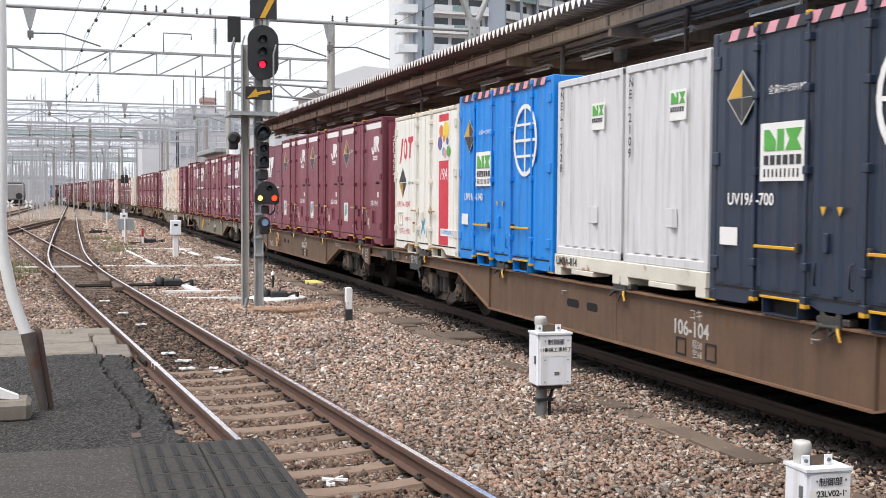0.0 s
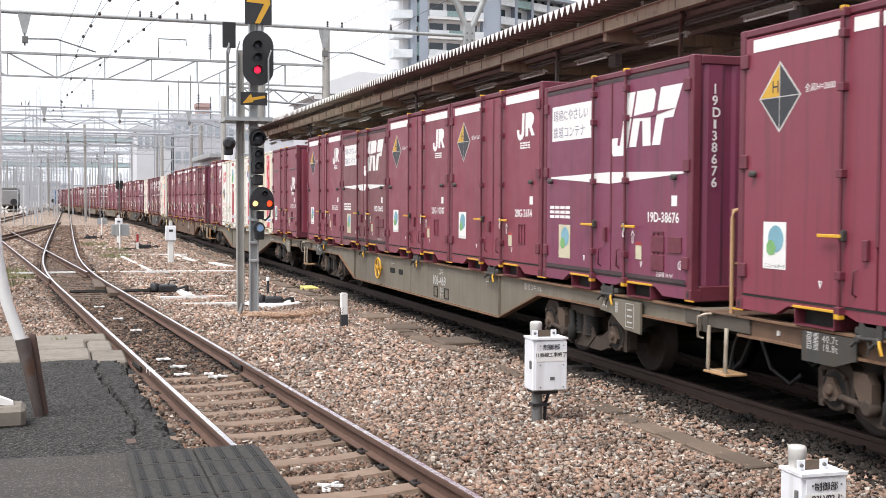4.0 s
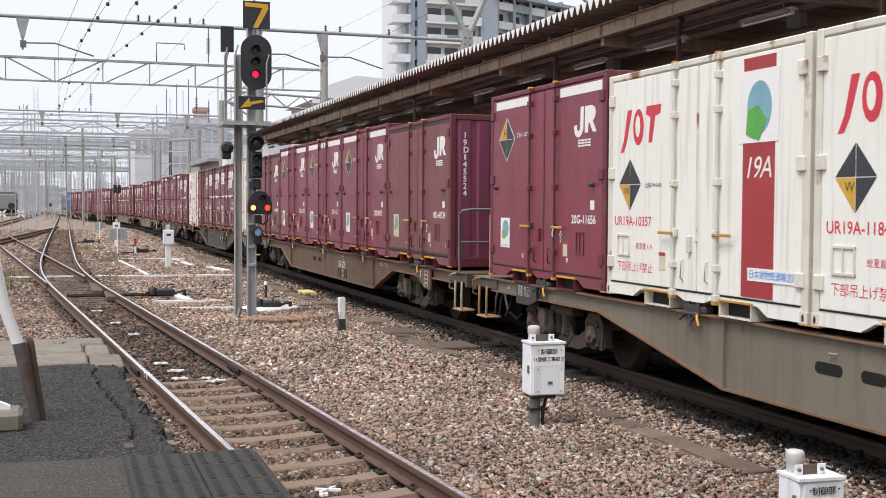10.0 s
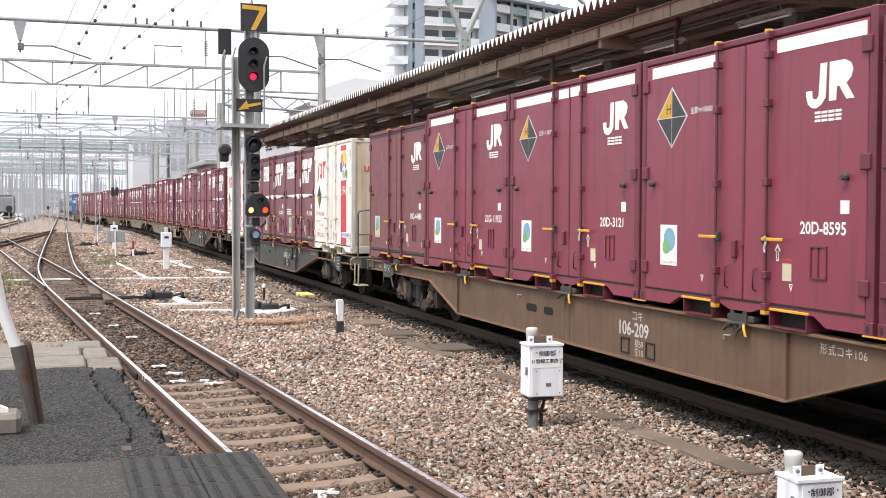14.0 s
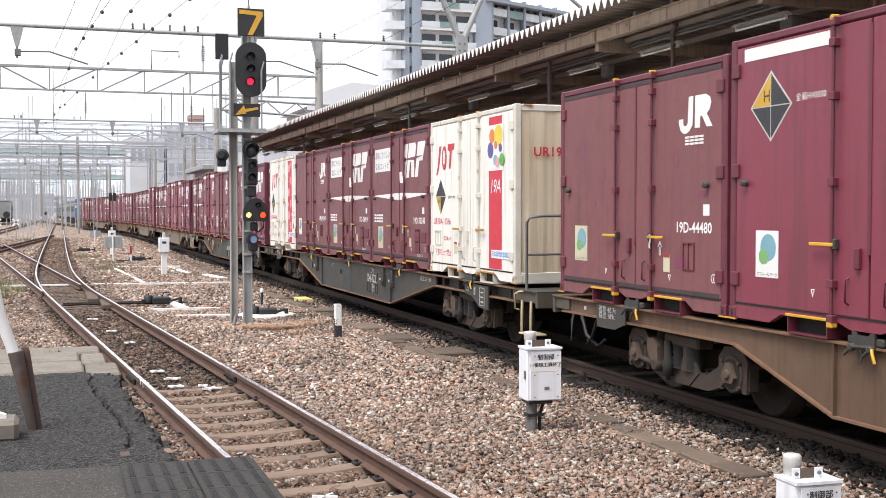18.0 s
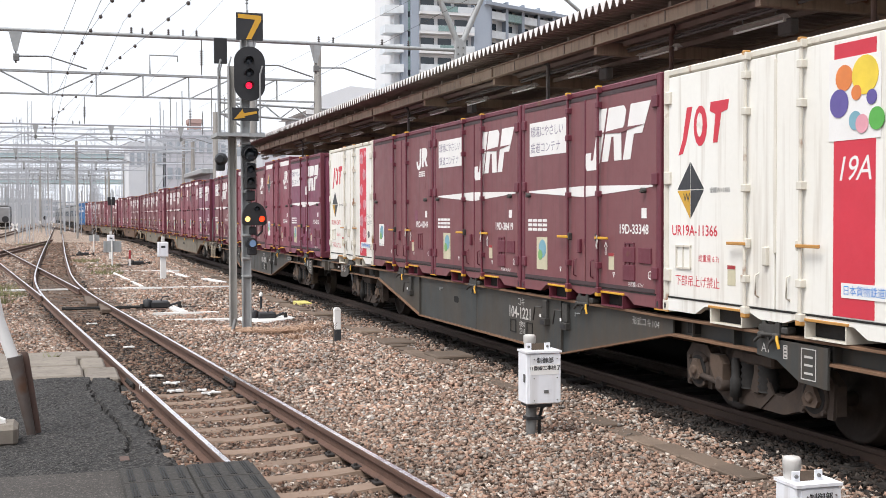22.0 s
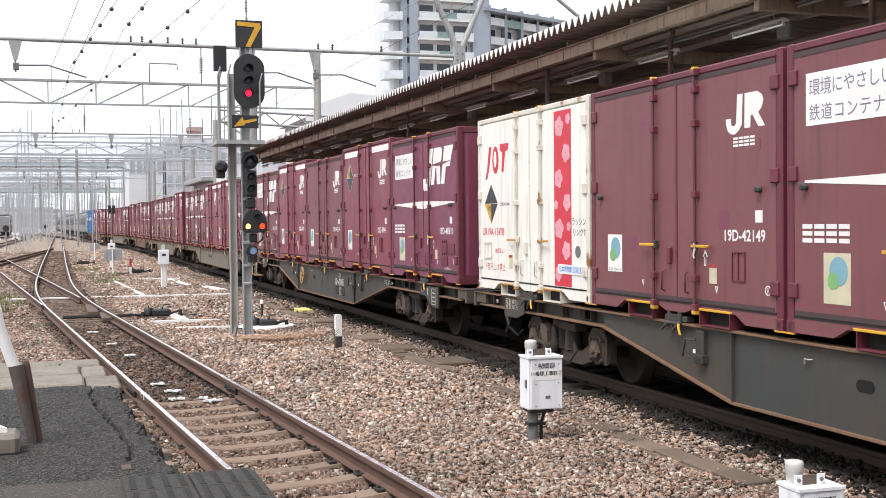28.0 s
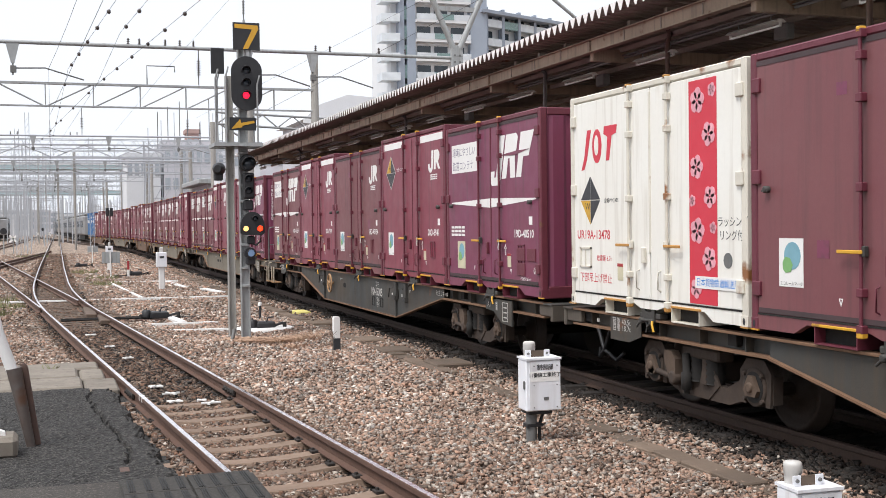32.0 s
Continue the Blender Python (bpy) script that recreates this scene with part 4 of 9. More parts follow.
def ribs(n, depth, y_face, w, h, z0, t=0.5):
    """The folded sheet of a container's end."""
    out = [(-w / 2, 0.0)]
    p = w / n
    for k in range(n):
        x = -w / 2 + k * p
        out += [(x + p * 0.12, 0), (x + p * 0.26, depth), (x + p * (t + 0.24), depth), (x + p * (t + 0.38), 0)]
    out.append((w / 2, 0.0))
    s = Shape()
    m = len(out)
    sgn = -1 if y_face < 0 else 1
    vs = [(x, y_face + sgn * (d - depth), z0) for x, d in out] + [(x, y_face + sgn * (d - depth), z0 + h) for x, d in out]
    s.add(vs, [(i, i + 1, m + i + 1, m + i) for i in range(m - 1)])
    return s


def box_container(h, body, edge, rod, handle, cat_label, doors=True, rods=(1.53, 2.35), grips=((1.27, 1.57), (2.32, 2.63)), grip_z=0.74):
    """A twelve-foot container with two side doors; its origin is at the middle of its foot."""
    top = thing("container", cat_label, "freight container", "containers on the train")
    lx, ly = CW / 2, CL / 2
    b = Shape().box(-lx + 0.04, -ly + 0.05, 0.15, lx - 0.02, ly - 0.05, h - 0.05)
    part("body", b, body, top)
    for sx in (-1, 1):
        for sy in (-1, 1):
            part("corner_post", Shape().box(sx * (lx - 0.10), sy * (ly - 0.09), 0.0, sx * lx, sy * ly, h, 0.012), edge, top)
    for sx in (-1, 1):
        part("top_rail", Shape().box(sx * (lx - 0.08), -ly + 0.09, h - 0.075, sx * (lx - 0.004), ly - 0.09, h - 0.002, 0.014), edge, top)
    for sy in (-1, 1):
        part("end_rail", Shape().box(-lx + 0.1, sy * (ly - 0.08), h - 0.10, lx - 0.1, sy * (ly - 0.004), h - 0.002, 0.012), edge, top)
        part("end_rail", Shape().box(-lx + 0.1, sy * (ly - 0.08), 0.0, lx - 0.1, sy * (ly - 0.004), 0.16, 0.012), edge, top)
    part("roof", Shape().box(-lx + 0.08, -ly + 0.08, h - 0.05, lx - 0.08, ly - 0.08, h - 0.02), body, top)
    # foot rail with the two fork pockets cut up into it
    for sx in (-1, 1):
        y = lambda u: ly - u
        o = [(y(0.09), 0.155), (y(0.09), 0.02), (y(0.62), 0.02), (y(0.80), 0.105), (y(1.58), 0.105), (y(1.72), 0.06), (y(2.08), 0.06), (y(2.24), 0.105), (y(3.00), 0.105), (y(3.16), 0.02), (y(CL - 0.09), 0.02), (y(CL - 0.09), 0.155)]
        part("foot_rail", Shape().prism(o, 0, min(sx * (lx - 0.07), sx * (lx - 0.006)), max(sx * (lx - 0.07), sx * (lx - 0.006))), body, top)
    for u in (1.18, 2.65):
        s = Shape()
        y0, y1 = ly - u - 0.27, ly - u + 0.27
        s.box(-lx - 0.004, y0, -0.03, -lx + 0.5, y0 + 0.012, 0.105)
        s.box(-lx - 0.004, y1 - 0.012, -0.03, -lx + 0.5, y1, 0.105)
        s.box(-lx - 0.004, y0, -0.042, -lx + 0.5, y1, -0.03)
        # shallow near-black plate: the pocket's inner shade given as colour
        s.box(-lx + 0.10, y0 + 0.012, -0.03, -lx + 0.11, y1 - 0.012, 0.104, 0, 1)
        pk = part("fork_pocket", s, [edge, M["under"]], top, "open steel fork pocket")
        part("pocket_lip", Shape().box(-lx - 0.011, y0 - 0.02, 0.104, -lx + 0.1, y1 + 0.03, 0.128, 0.004), handle, pk, "yellow painted lip")
    for u in (0.05, CL - 0.05):
        cs = part("corner_casting", Shape().box(-lx - 0.004, ly - u - 0.052, 0.0, -lx + 0.12, ly - u + 0.052, 0.125, 0.008), edge, top)
        part("casting_hole", flat([disc(0, 0.065, 0.018, 12, 0.034)], M["black"], thick=0.002), None, cs).matrix_basis = Matrix.Translation((-lx - 0.0045, ly - u, 0)) @ FACE
        part("paint_strip", Shape().box(-lx - 0.007, ly - u - 0.06 - (0.05 if u > 1 else 0), 0.004, -lx + 0.01, ly - u + 0.06 + (0.05 if u < 1 else 0), 0.018), handle, cs, "yellow paint strip")
    # dark strip painted as the shadow line between doors and foot rail
    part("door_gap", Shape().box(-lx + 0.001, -ly + 0.1, 0.150, -lx + 0.03, ly - 0.1, 0.166), M["under"], top)
    for sy in (-1, 1):
        end_paint = {"maroon_faded_paint": M["purple"], "faded_maroon_paint": M["purple"], "white_container_paint": M["cream_end"], "cream_paint": M["cream_end"]}.get(body.name, body)
        part("end_panel", ribs(5, 0.010, sy * (ly - 0.012), CW - 0.2, h - 0.26, 0.16) if end_paint is M["cream_end"] else ribs(7, 0.020, sy * (ly - 0.012), CW - 0.2, h - 0.26, 0.16), end_paint, top)
    if handle is M["yellow"] and body in (M["maroon_faded"], M["maroon_brown"], M["purple"]):
        part("rain_strip", Shape().box(-lx + 0.001, -ly + 0.1, h - 0.125, -lx + 0.03, ly - 0.1, h - 0.078), M["gasket"], top, "sooty grey strip under the roof edge")
        part("gasket", Shape().box(-lx + 0.001, -ly + 0.12, 0.172, -lx + 0.03, ly - 0.12, 0.215), M["gasket"], top, "dark grey door seal")
    if doors:
        z0, z1 = 0.165, h - 0.085
        for u0, u1 in ((0.10, 1.93), (1.955, CL - 0.10)):
            s = Shape().box(-lx + 0.006, ly - u1, z0, -lx + 0.045, ly - u0, z1, 0.006)
            part("door", s, body, top)
        part("door_seam", Shape().box(-lx - 0.003, ly - 1.962, z0 + 0.5, -lx + 0.02, ly - 1.925, z1 - 0.04, 0.003), M["under"] if rod is not edge else edge, top)
        for u in rods:
            s = Shape().tube([(-lx - 0.032, ly - u, 0.06), (-lx - 0.032, ly - u, h - 0.03)], 0.017, 7)
            for zz in (0.13, 0.42, 1.25, 1.95, h - 0.22, h - 0.05):
                s.box(-lx - 0.055, ly - u - 0.036, zz - 0.035, -lx + 0.01, ly - u + 0.036, zz + 0.035, 0.006)
            part("lock_rod", s, rod, top)
            part("rod_tip", Shape().box(-lx - 0.055, ly - u - 0.026, h - 0.045, -lx + 0.01, ly - u + 0.026, h + 0.003, 0.006), handle, top, "yellow rod keeper")
            part("rod_foot", Shape().box(-lx - 0.055, ly - u - 0.035, 0.06, -lx + 0.01, ly - u + 0.035, 0.115, 0.008), handle, top, "yellow rod keeper")
        for u0, u1 in grips:
            s = Shape().box(-lx - 0.062, ly - u1, grip_z - 0.015, -lx - 0.04, ly - u0, grip_z + 0.015, 0.006)
            part("handle", s, handle, top, "yellow lever handle")
            s = Shape().box(-lx - 0.05, ly - (u1 if u0 < 2 else u0) - 0.018, grip_z - 0.04, -lx - 0.0, ly - (u1 if u0 < 2 else u0) + 0.018, grip_z + 0.05, 0.008)
            part("handle_catch", s, M["lock"] if handle is M["yellow"] else edge, top, "steel handle catch")
        for u in (0.10, CL - 0.10):
            for zz in (0.32, 1.32, h - 0.36):
                s = Shape().box(-lx - 0.022, ly - u - 0.06, zz, -lx + 0.02, ly - u + 0.06, zz + 0.13, 0.008)
                part("hinge", s, edge, top)
        for u in (1.70, 2.16):
            part("pull_bar", Shape().tube([(-lx + 0.01, ly - u, 0.26), (-lx - 0.03, ly - u, 0.28), (-lx - 0.03, ly - u, 0.46), (-lx + 0.01, ly - u, 0.48)], 0.009, 6), edge, top)
        for u in (0.27, CL - 0.33) if handle is M["yellow"] and len(rods) == 2 else ():
            part("door_stop", Shape().lathe((-lx + 0.005, ly - u, 1.27), (-1, 0, 0), [(0, 0.03), (0.05, 0.03), (0.055, 0.02)], 10).box(-lx - 0.045, ly - u - 0.045, 1.25, -lx - 0.03, ly - u + 0.045, 1.265), M["lock"], top, "dark door stop")
        if handle is M["yellow"] and len(rods) == 2:
            part("seal", Shape().tube([(-lx - 0.066, ly - 2.39, 0.77), (-lx - 0.07, ly - 2.41, 0.71), (-lx - 0.066, ly - 2.38, 0.66), (-lx - 0.068, ly - 2.40, 0.62)], 0.011, 5), M["white"], top, "white door seal")
        part("latch", Shape().box(-lx - 0.035, ly - 1.86, 0.55, -lx + 0.01, ly - 1.80, 0.72, 0.008), edge, top)
    return top


def eco(top, old=False):
    mark("sticker", MARKS["eco_paper_old" if old else "eco_paper"], top, 0.42, 0.42, "pictorial sticker of plain coloured shapes")
    mark("sticker_globe", MARKS["eco_globe"], top, 0.42, 0.42, out=0.018)
    mark("sticker_leaf", MARKS["eco_green"], top, 0.42, 0.42, out=0.018)
    words("エコレールマーク", 0.028, M["charcoal"], top, 0.44, 0.435, 1.0, out=0.021)


def common_marks(top, number, colour=None, dot=False):
    words(number, 0.105, colour or M["white"], top, 2.80, 0.80, 1.02, weight=0.004)
    mark("notice", MARKS["notice"], top, 2.56, 0.38, "small cream notice")
    mark("notice_bar", MARKS["notice_bar"], top, 2.56, 0.535, out=0.019)
    for u in (1.22, 2.66):
        mark("triangle", MARKS["triangle"], top, u, 0.29)
    mark("plate", MARKS["plate"], top, 3.33, 0.97, "small white plate")
    mark("arrow", MARKS["arrow"], top, 2.44, 0.55, "outlined white arrow")
    if number[:2] == "19":
        mark("ring", MARKS["ring"], top, 3.52, 0.36, "small white ring")
    s = Shape()
    for u0, u1, z0, z1 in ((2.95, 2.965, 0.42, 0.70), (3.155, 3.17, 0.42, 0.70), (2.95, 3.17, 0.42, 0.435), (2.95, 3.17, 0.685, 0.70), (3.05, 3.062, 0.42, 0.70)):
        s.box(FX - 0.006, CL / 2 - u1, z0, FX + 0.01, CL / 2 - u0, z1)
    part("document_holder", s, M["maroon_edge"], top)


NEAR_END = -CL / 2


def end_words(text, size, mat, top, x, z, step):
    """A number down the end sheet, one character under the other."""
    for k, ch in enumerate(text):
        if ch != "-":
            ob = part("lettering", lettering(ch, size, mat, weight=0.004), None, top)
        else:
            ob = part("lettering", flat([rect(0.02, 0.0, 0.05, 0.09)], mat), None, top)
        ob.matrix_basis = Matrix.Translation((x, NEAR_END - 0.006, z - k * step)) @ BACK


PROTO = {}


def proto(kind):
    """Each kind of container once, far below the ground; copies of it make the train."""
    if kind in PROTO:
        return PROTO[kind]
    m = M
    SINK["depth"] = 0.0 if kind in ("N", "D", "K", "Y") else 0.0215
    if kind == "A":
        c = box_container(2.6, m["maroon"], m["maroon_edge"], m["maroon_edge"], m["yellow"], "maroon steel freight container with white bands along its top")
        mark("band", MARKS["band_l"], c, 0.22, 2.378, "white painted band")
        mark("band", MARKS["band_r"], c, 2.44, 2.378, "white painted band")
        mark("diamond_rim", MARKS["diamond_rim"], c, 0.35, 1.66, "pale rim of a warning diamond", out=0.0155)
        mark("diamond_dark", MARKS["diamond"], c, 0.35, 1.66, "dark quarters of a warning diamond")
        mark("diamond_light", MARKS["diamond_top"], c, 0.35, 1.66, "yellow quarter of a warning diamond")
        words("H", 0.11, m["charcoal"], c, 0.515, 1.985, out=0.021)
        words("全高H=2600", 0.055, m["white"], c, 0.99, 1.96)
        mark("operator_mark", MARKS["hook"], c, 2.86, 1.85, "plain white shapes of an operator's mark")
        mark("small_bars", MARKS["bars"], c, 2.98, 1.735)
        eco(c)
    elif kind == "A2":
        c = proto("A")
        c = copy_thing(c, pose(0, 0, -60))
        mark("band", MARKS["band_m"], c, 1.62, 2.378, "white painted band")
    elif kind in ("B", "P"):
        c = box_container(2.5, m["maroon_faded" if kind == "B" else "maroon_brown"], m["maroon_edge"], m["maroon_edge"], m["yellow"], "faded brownish-maroon steel freight container with a plain top")
        mark("operator_mark", MARKS["hook"], c, 2.86, 1.79, "plain white shapes of an operator's mark")
        mark("small_bars", MARKS["bars"], c, 2.98, 1.675)
        eco(c, kind == "B")
        rp = random.Random(kind)
        for k in range(13 if kind == "B" else 6):
            w, hh = rp.uniform(0.05, 0.22), rp.uniform(0.05, 0.2)
            mark("paint_patch", flat([rect(0, 0, w, hh)], m["purple" if k % 2 else "maroon_brown"], thick=0.001), c, rp.choice([rp.uniform(0.2, 1.3), rp.uniform(2.5, 3.4)]), rp.uniform(0.3, 2.2), "repainted patch", out=0.0165)
    elif kind in ("C", "CP"):
        c = box_container(2.5, m["maroon_brown" if kind == "C" else "purple"], m["maroon_edge"], m["maroon_edge"], m["yellow"], "maroon steel freight container with a broad white mark and stripe")
        mark("slogan_board", flat([rect(0, 0, 1.14, 0.44)], m["white"]), c, 0.27, 1.78, "white slogan panel")
        words("環境にやさしい", 0.108, m["slogan"], c, 0.31, 2.04, 0.93, out=0.020, weight=0.003)
        words("鉄道コンテナ", 0.108, m["slogan"], c, 0.31, 1.83, 1.09, out=0.020, weight=0.003)
        mark("operator_mark_slit", flat([[(0.34, 0.33), (0.9, 0.305), (1.46, 0.365), (0.9, 0.36)]], m["maroon_brown" if kind == "C" else "purple"]), c, 1.93, 1.62, out=0.0205)
        mark("operator_mark", MARKS["slab"], c, 1.93, 1.62, "plain white slanting blocks of an operator's mark")
        mark("stripe", MARKS["stripe"], c, 0.25, 1.28, "tapered white stripe")
        mark("small_bars", MARKS["big_bars"], c, 0.22, 0.80)
        mark("sticker", MARKS["eco_paper_old"], c, 0.50, 0.30, "pictorial sticker of plain coloured shapes")
        mark("sticker_globe", MARKS["eco_globe"], c, 0.50, 0.30, out=0.018)
        mark("sticker_leaf", MARKS["eco_green"], c, 0.50, 0.30, out=0.018)
        s = Shape()
        for u0, z0 in ((2.92, 0.46), (3.28, 0.46), (2.92, 0.26)):
            s.box(FX - 0.010, CL / 2 - u0 - 0.27, z0 + 0.02, FX + 0.01, CL / 2 - u0, z0 + 0.19, 0.01)
        part("vent_cover", s, m["maroon_edge"], c)
        words("内容積 18.7m³", 0.042, m["white"], c, 3.02, 0.22)
    elif kind in ("JB", "JS", "JE", "JW"):
        body = m["cream"] if kind == "JS" else m["cream_white"]
        c = box_container(2.5, body, m["cream_edge"], m["cream_edge"], m["amber"], {"JB": "off-white freight container with a red band and coloured balls", "JS": "cream freight container with a red blossom band", "JE": "white freight container with a dark red band and a globe", "JW": "clean white freight container with a red blossom band"}[kind])
        a = [[(0.02, -0.03), (0.10, -0.02), (0.17, 0.10), (0.28, 0.44), (0.18, 0.44), (0.10, 0.12)], disc(0.43, 0.24, 0.12, 14, 0.20), [(0.66, 0.06), (0.70, 0.33), (0.60, 0.37), (0.615, 0.455), (0.93, 0.455), (0.905, 0.36), (0.80, 0.34), (0.735, 0.06)]]
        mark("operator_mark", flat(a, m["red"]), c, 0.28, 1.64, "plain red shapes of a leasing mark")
        mark("operator_mark_eye", flat([disc(0.42, 0.25, 0.055, 12, 0.12)], body, thick=0.005), c, 0.28, 1.64)
        mark("diamond_dark", MARKS["diamond_all"], c, 0.28, 0.97, "dark quarters of a warning diamond")
        mark("diamond_light", MARKS["diamond_low"], c, 0.28, 0.97, "orange quarter of a warning diamond")
        words("W", 0.085, m["charcoal"], c, 0.40, 1.14, out=0.021)
        words("全幅W=2485", 0.045, m["charcoal"], c, 0.88, 1.22)
        words("総重量 6.7t", 0.055, m["red"], c, 0.68, 0.55)
        words("下部吊上げ禁止", 0.085, m["red"], c, 0.24, 0.30, 0.98)
        s = Shape()
        for u0, u1, z0, z1 in ((0.26, 0.28, 0.46, 0.70), (0.53, 0.55, 0.46, 0.70), (0.26, 0.55, 0.46, 0.48), (0.26, 0.55, 0.68, 0.70), (0.39, 0.405, 0.46, 0.70)):
            s.box(FX - 0.008, CL / 2 - u1, z0, FX + 0.01, CL / 2 - u0, z1)
        part("document_holder", s, m["cream_edge"], c)
        red = m["red_dark"] if kind == "JE" else m["red"]
        mark("colour_band", flat([rect(0, 0, 0.50, 2.20)], red), c, 2.74, 0.18, "red vertical band")
        if kind in ("JS", "JW"):
            mark("blossoms", flat([q for cx, cy, r in ((0.12, 0.15, 0.10), (0.36, 0.45, 0.12), (0.15, 0.72, 0.13), (0.38, 1.05, 0.11), (0.14, 1.35, 0.12), (0.36, 1.66, 0.12), (0.16, 2.0, 0.13), (0.42, 2.08, 0.07), (0.06, 1.02, 0.06), (0.43, 0.75, 0.06))
                                   for q in [disc(cx + 0.55 * r * math.cos(1.2566 * k + cx * 9), cy + 0.55 * r * math.sin(1.2566 * k + cx * 9), 0.48 * r, 8) for k in range(5)]], m["pink"]), c, 2.74, 0.18, "pale pink blossoms", out=0.019)
            words("ラッシング", 0.075, m["charcoal"], c, 3.24, 0.95, 0.95)
            words("リング付", 0.075, m["charcoal"], c, 3.27, 0.82, 0.95)
            mark("seal", flat([disc(0, 0, 0.075)], m["steel_dark"]), c, 3.42, 0.62)
        else:
            mark("picture_panel", flat([rect(0, 0, 0.62, 0.66)], m["white"], thick=0.004), c, 2.68, 1.60, out=0.018)
            if kind == "JB":
                for k, (cx, cy, r, col) in enumerate(((0.19, 0.50, 0.105, "orange"), (0.44, 0.50, 0.155, "lemon"), (0.13, 0.30, 0.115, "violet"), (0.34, 0.37, 0.06, "orange"), (0.52, 0.32, 0.06, "violet"), (0.33, 0.15, 0.075, "teal_print"), (0.41, 0.12, 0.075, "pink"), (0.58, 0.15, 0.09, "green"))):
                    mark("ball", flat([disc(cx, cy, r, 18)], m[col]), c, 2.68, 1.60, out=0.023 + 0.0005 * k)
            else:
                mark("globe", flat([disc(0.32, 0.42, 0.19, 20, 0.24)], m["teal_print"]), c, 2.68, 1.50, out=0.023)
                mark("globe_leaf", flat([[(0.12, 0.18), (0.32, 0.12), (0.44, 0.30), (0.30, 0.44), (0.14, 0.40)]], m["green"]), c, 2.68, 1.50, out=0.027)
            words("19A", 0.20, m["white"], c, 2.76, 1.28, 0.9, 0.25, out=0.020)
        words("日本貨物鉄道輸送用", 0.062, m["blue"], c, 2.87, 0.365, 0.90, out=0.026)
        mark("label_panel", flat([rect(0, 0, 0.80, 0.12)], m["white"]), c, 2.85, 0.335, out=0.0215)
        mark("notice", MARKS["notice"], c, 1.20, 0.34)
        mark("notice_bar", MARKS["notice_bar"], c, 1.20, 0.495, out=0.019)
    elif kind == "V":
        c = box_container(2.5, m["maroon"], m["maroon_edge"], m["maroon_edge"], m["yellow"], "deep maroon ventilated freight container")
        mark("operator_mark", MARKS["hook"], c, 2.86, 1.27, "plain white shapes of an operator's mark")
        mark("small_bars", MARKS["bars"], c, 2.98, 1.15)
        s = Shape()
        for u0, u1, zz in ((0.35, 0.95, 1.86), (2.75, 3.45, 1.86), (0.35, 0.95, 0.52), (2.75, 3.45, 0.52)):
            s.box(FX - 0.012, CL / 2 - u1, zz, FX + 0.01, CL / 2 - u0, zz + 0.03, 0.006)
            part("vent_slot", s, m["steel_dark"], c)
            s = Shape()
        eco(c)
    elif kind == "Y":
        c = box_container(2.5, m["mauve"], m["maroon_edge"], m["maroon_edge"], m["yellow"], "faded purple-maroon ventilated container with ribbed middle", doors=False)
        part("side_sheet", Shape().box(FX + 0.004, -CL / 2 + 0.09, 0.16, FX + 0.05, CL / 2 - 0.09, 2.43, 0.005), m["mauve"], c)
        s = Shape()
        for k in range(6):
            u = 1.02 + 0.29 * k
            s.prism([(FX + 0.006, CL / 2 - u), (FX - 0.022, CL / 2 - u - 0.05), (FX - 0.022, CL / 2 - u - 0.17), (FX + 0.006, CL / 2 - u - 0.22)], 2, 0.18, 2.36)
        part("side_ribs", s, m["mauve"], c)
        mark("operator_mark", MARKS["slab"], c, 1.05, 1.55, "plain white slanting blocks of an operator's mark", out=0.030)
        mark("stripe", MARKS["stripe"], c, 0.25, 1.20, "tapered white stripe", out=0.030)
        mark("small_bars", MARKS["big_bars"], c, 0.25, 0.70)
        s = Shape()
        for u0, u1, zz in ((0.30, 0.85, 1.72), (2.85, 3.45, 1.72), (0.30, 0.85, 0.52), (2.85, 3.45, 0.52)):
            part("vent_slot", Shape().box(FX - 0.012, CL / 2 - u1, zz, FX + 0.01, CL / 2 - u0, zz + 0.035, 0.006), m["steel_dark"], c)
    elif kind in ("N", "D", "K"):
        body = m[{"N": "blue", "D": "navy", "K": "far_blue"}[kind]]
        c = box_container(2.6, body, body, body, m["yellow"], doors=True, rods=(0.80, 1.57, 2.34, 3.10), grips=((0.84, 1.45), (2.40, 3.06)), grip_z=0.57, cat_label={"N": "bright blue steel freight container with white panel", "D": "dark navy steel freight container with white panel", "K": "faded blue freight container with white blocks"}[kind])
        s = Shape()
        for k in range(12):
            u = 0.16 + 0.29 * k
            s.prism([(FX + 0.006, CL / 2 - u), (FX - 0.014, CL / 2 - u - 0.03), (FX - 0.014, CL / 2 - u - 0.10), (FX + 0.006, CL / 2 - u - 0.13)], 2, 0.2, 2.44)
        part("side_ribs", s, body, c)
        if kind != "K":
            for k in range(22):
                mark("hazard_block", flat([[(0.0, 0), (0.14, 0), (0.20, 0.10), (0.06, 0.10)]], m["pink"] if k % 2 else m["charcoal"]), c, 0.16 + 0.152 * k, 2.49, out=0.02)
            for u in (1.80, 2.02):
                mark("wedge", flat([[(-0.04, 0.08), (0.0, 0.0), (0.04, 0.08)]], m["yellow"]), c, u, 0.86, "yellow wedge mark", out=0.026)
            mark("panel", flat([rect(0, 0, 0.65, 0.52)], m["white"], thick=0.004), c, 0.88, 1.16, "white panel", out=0.026)
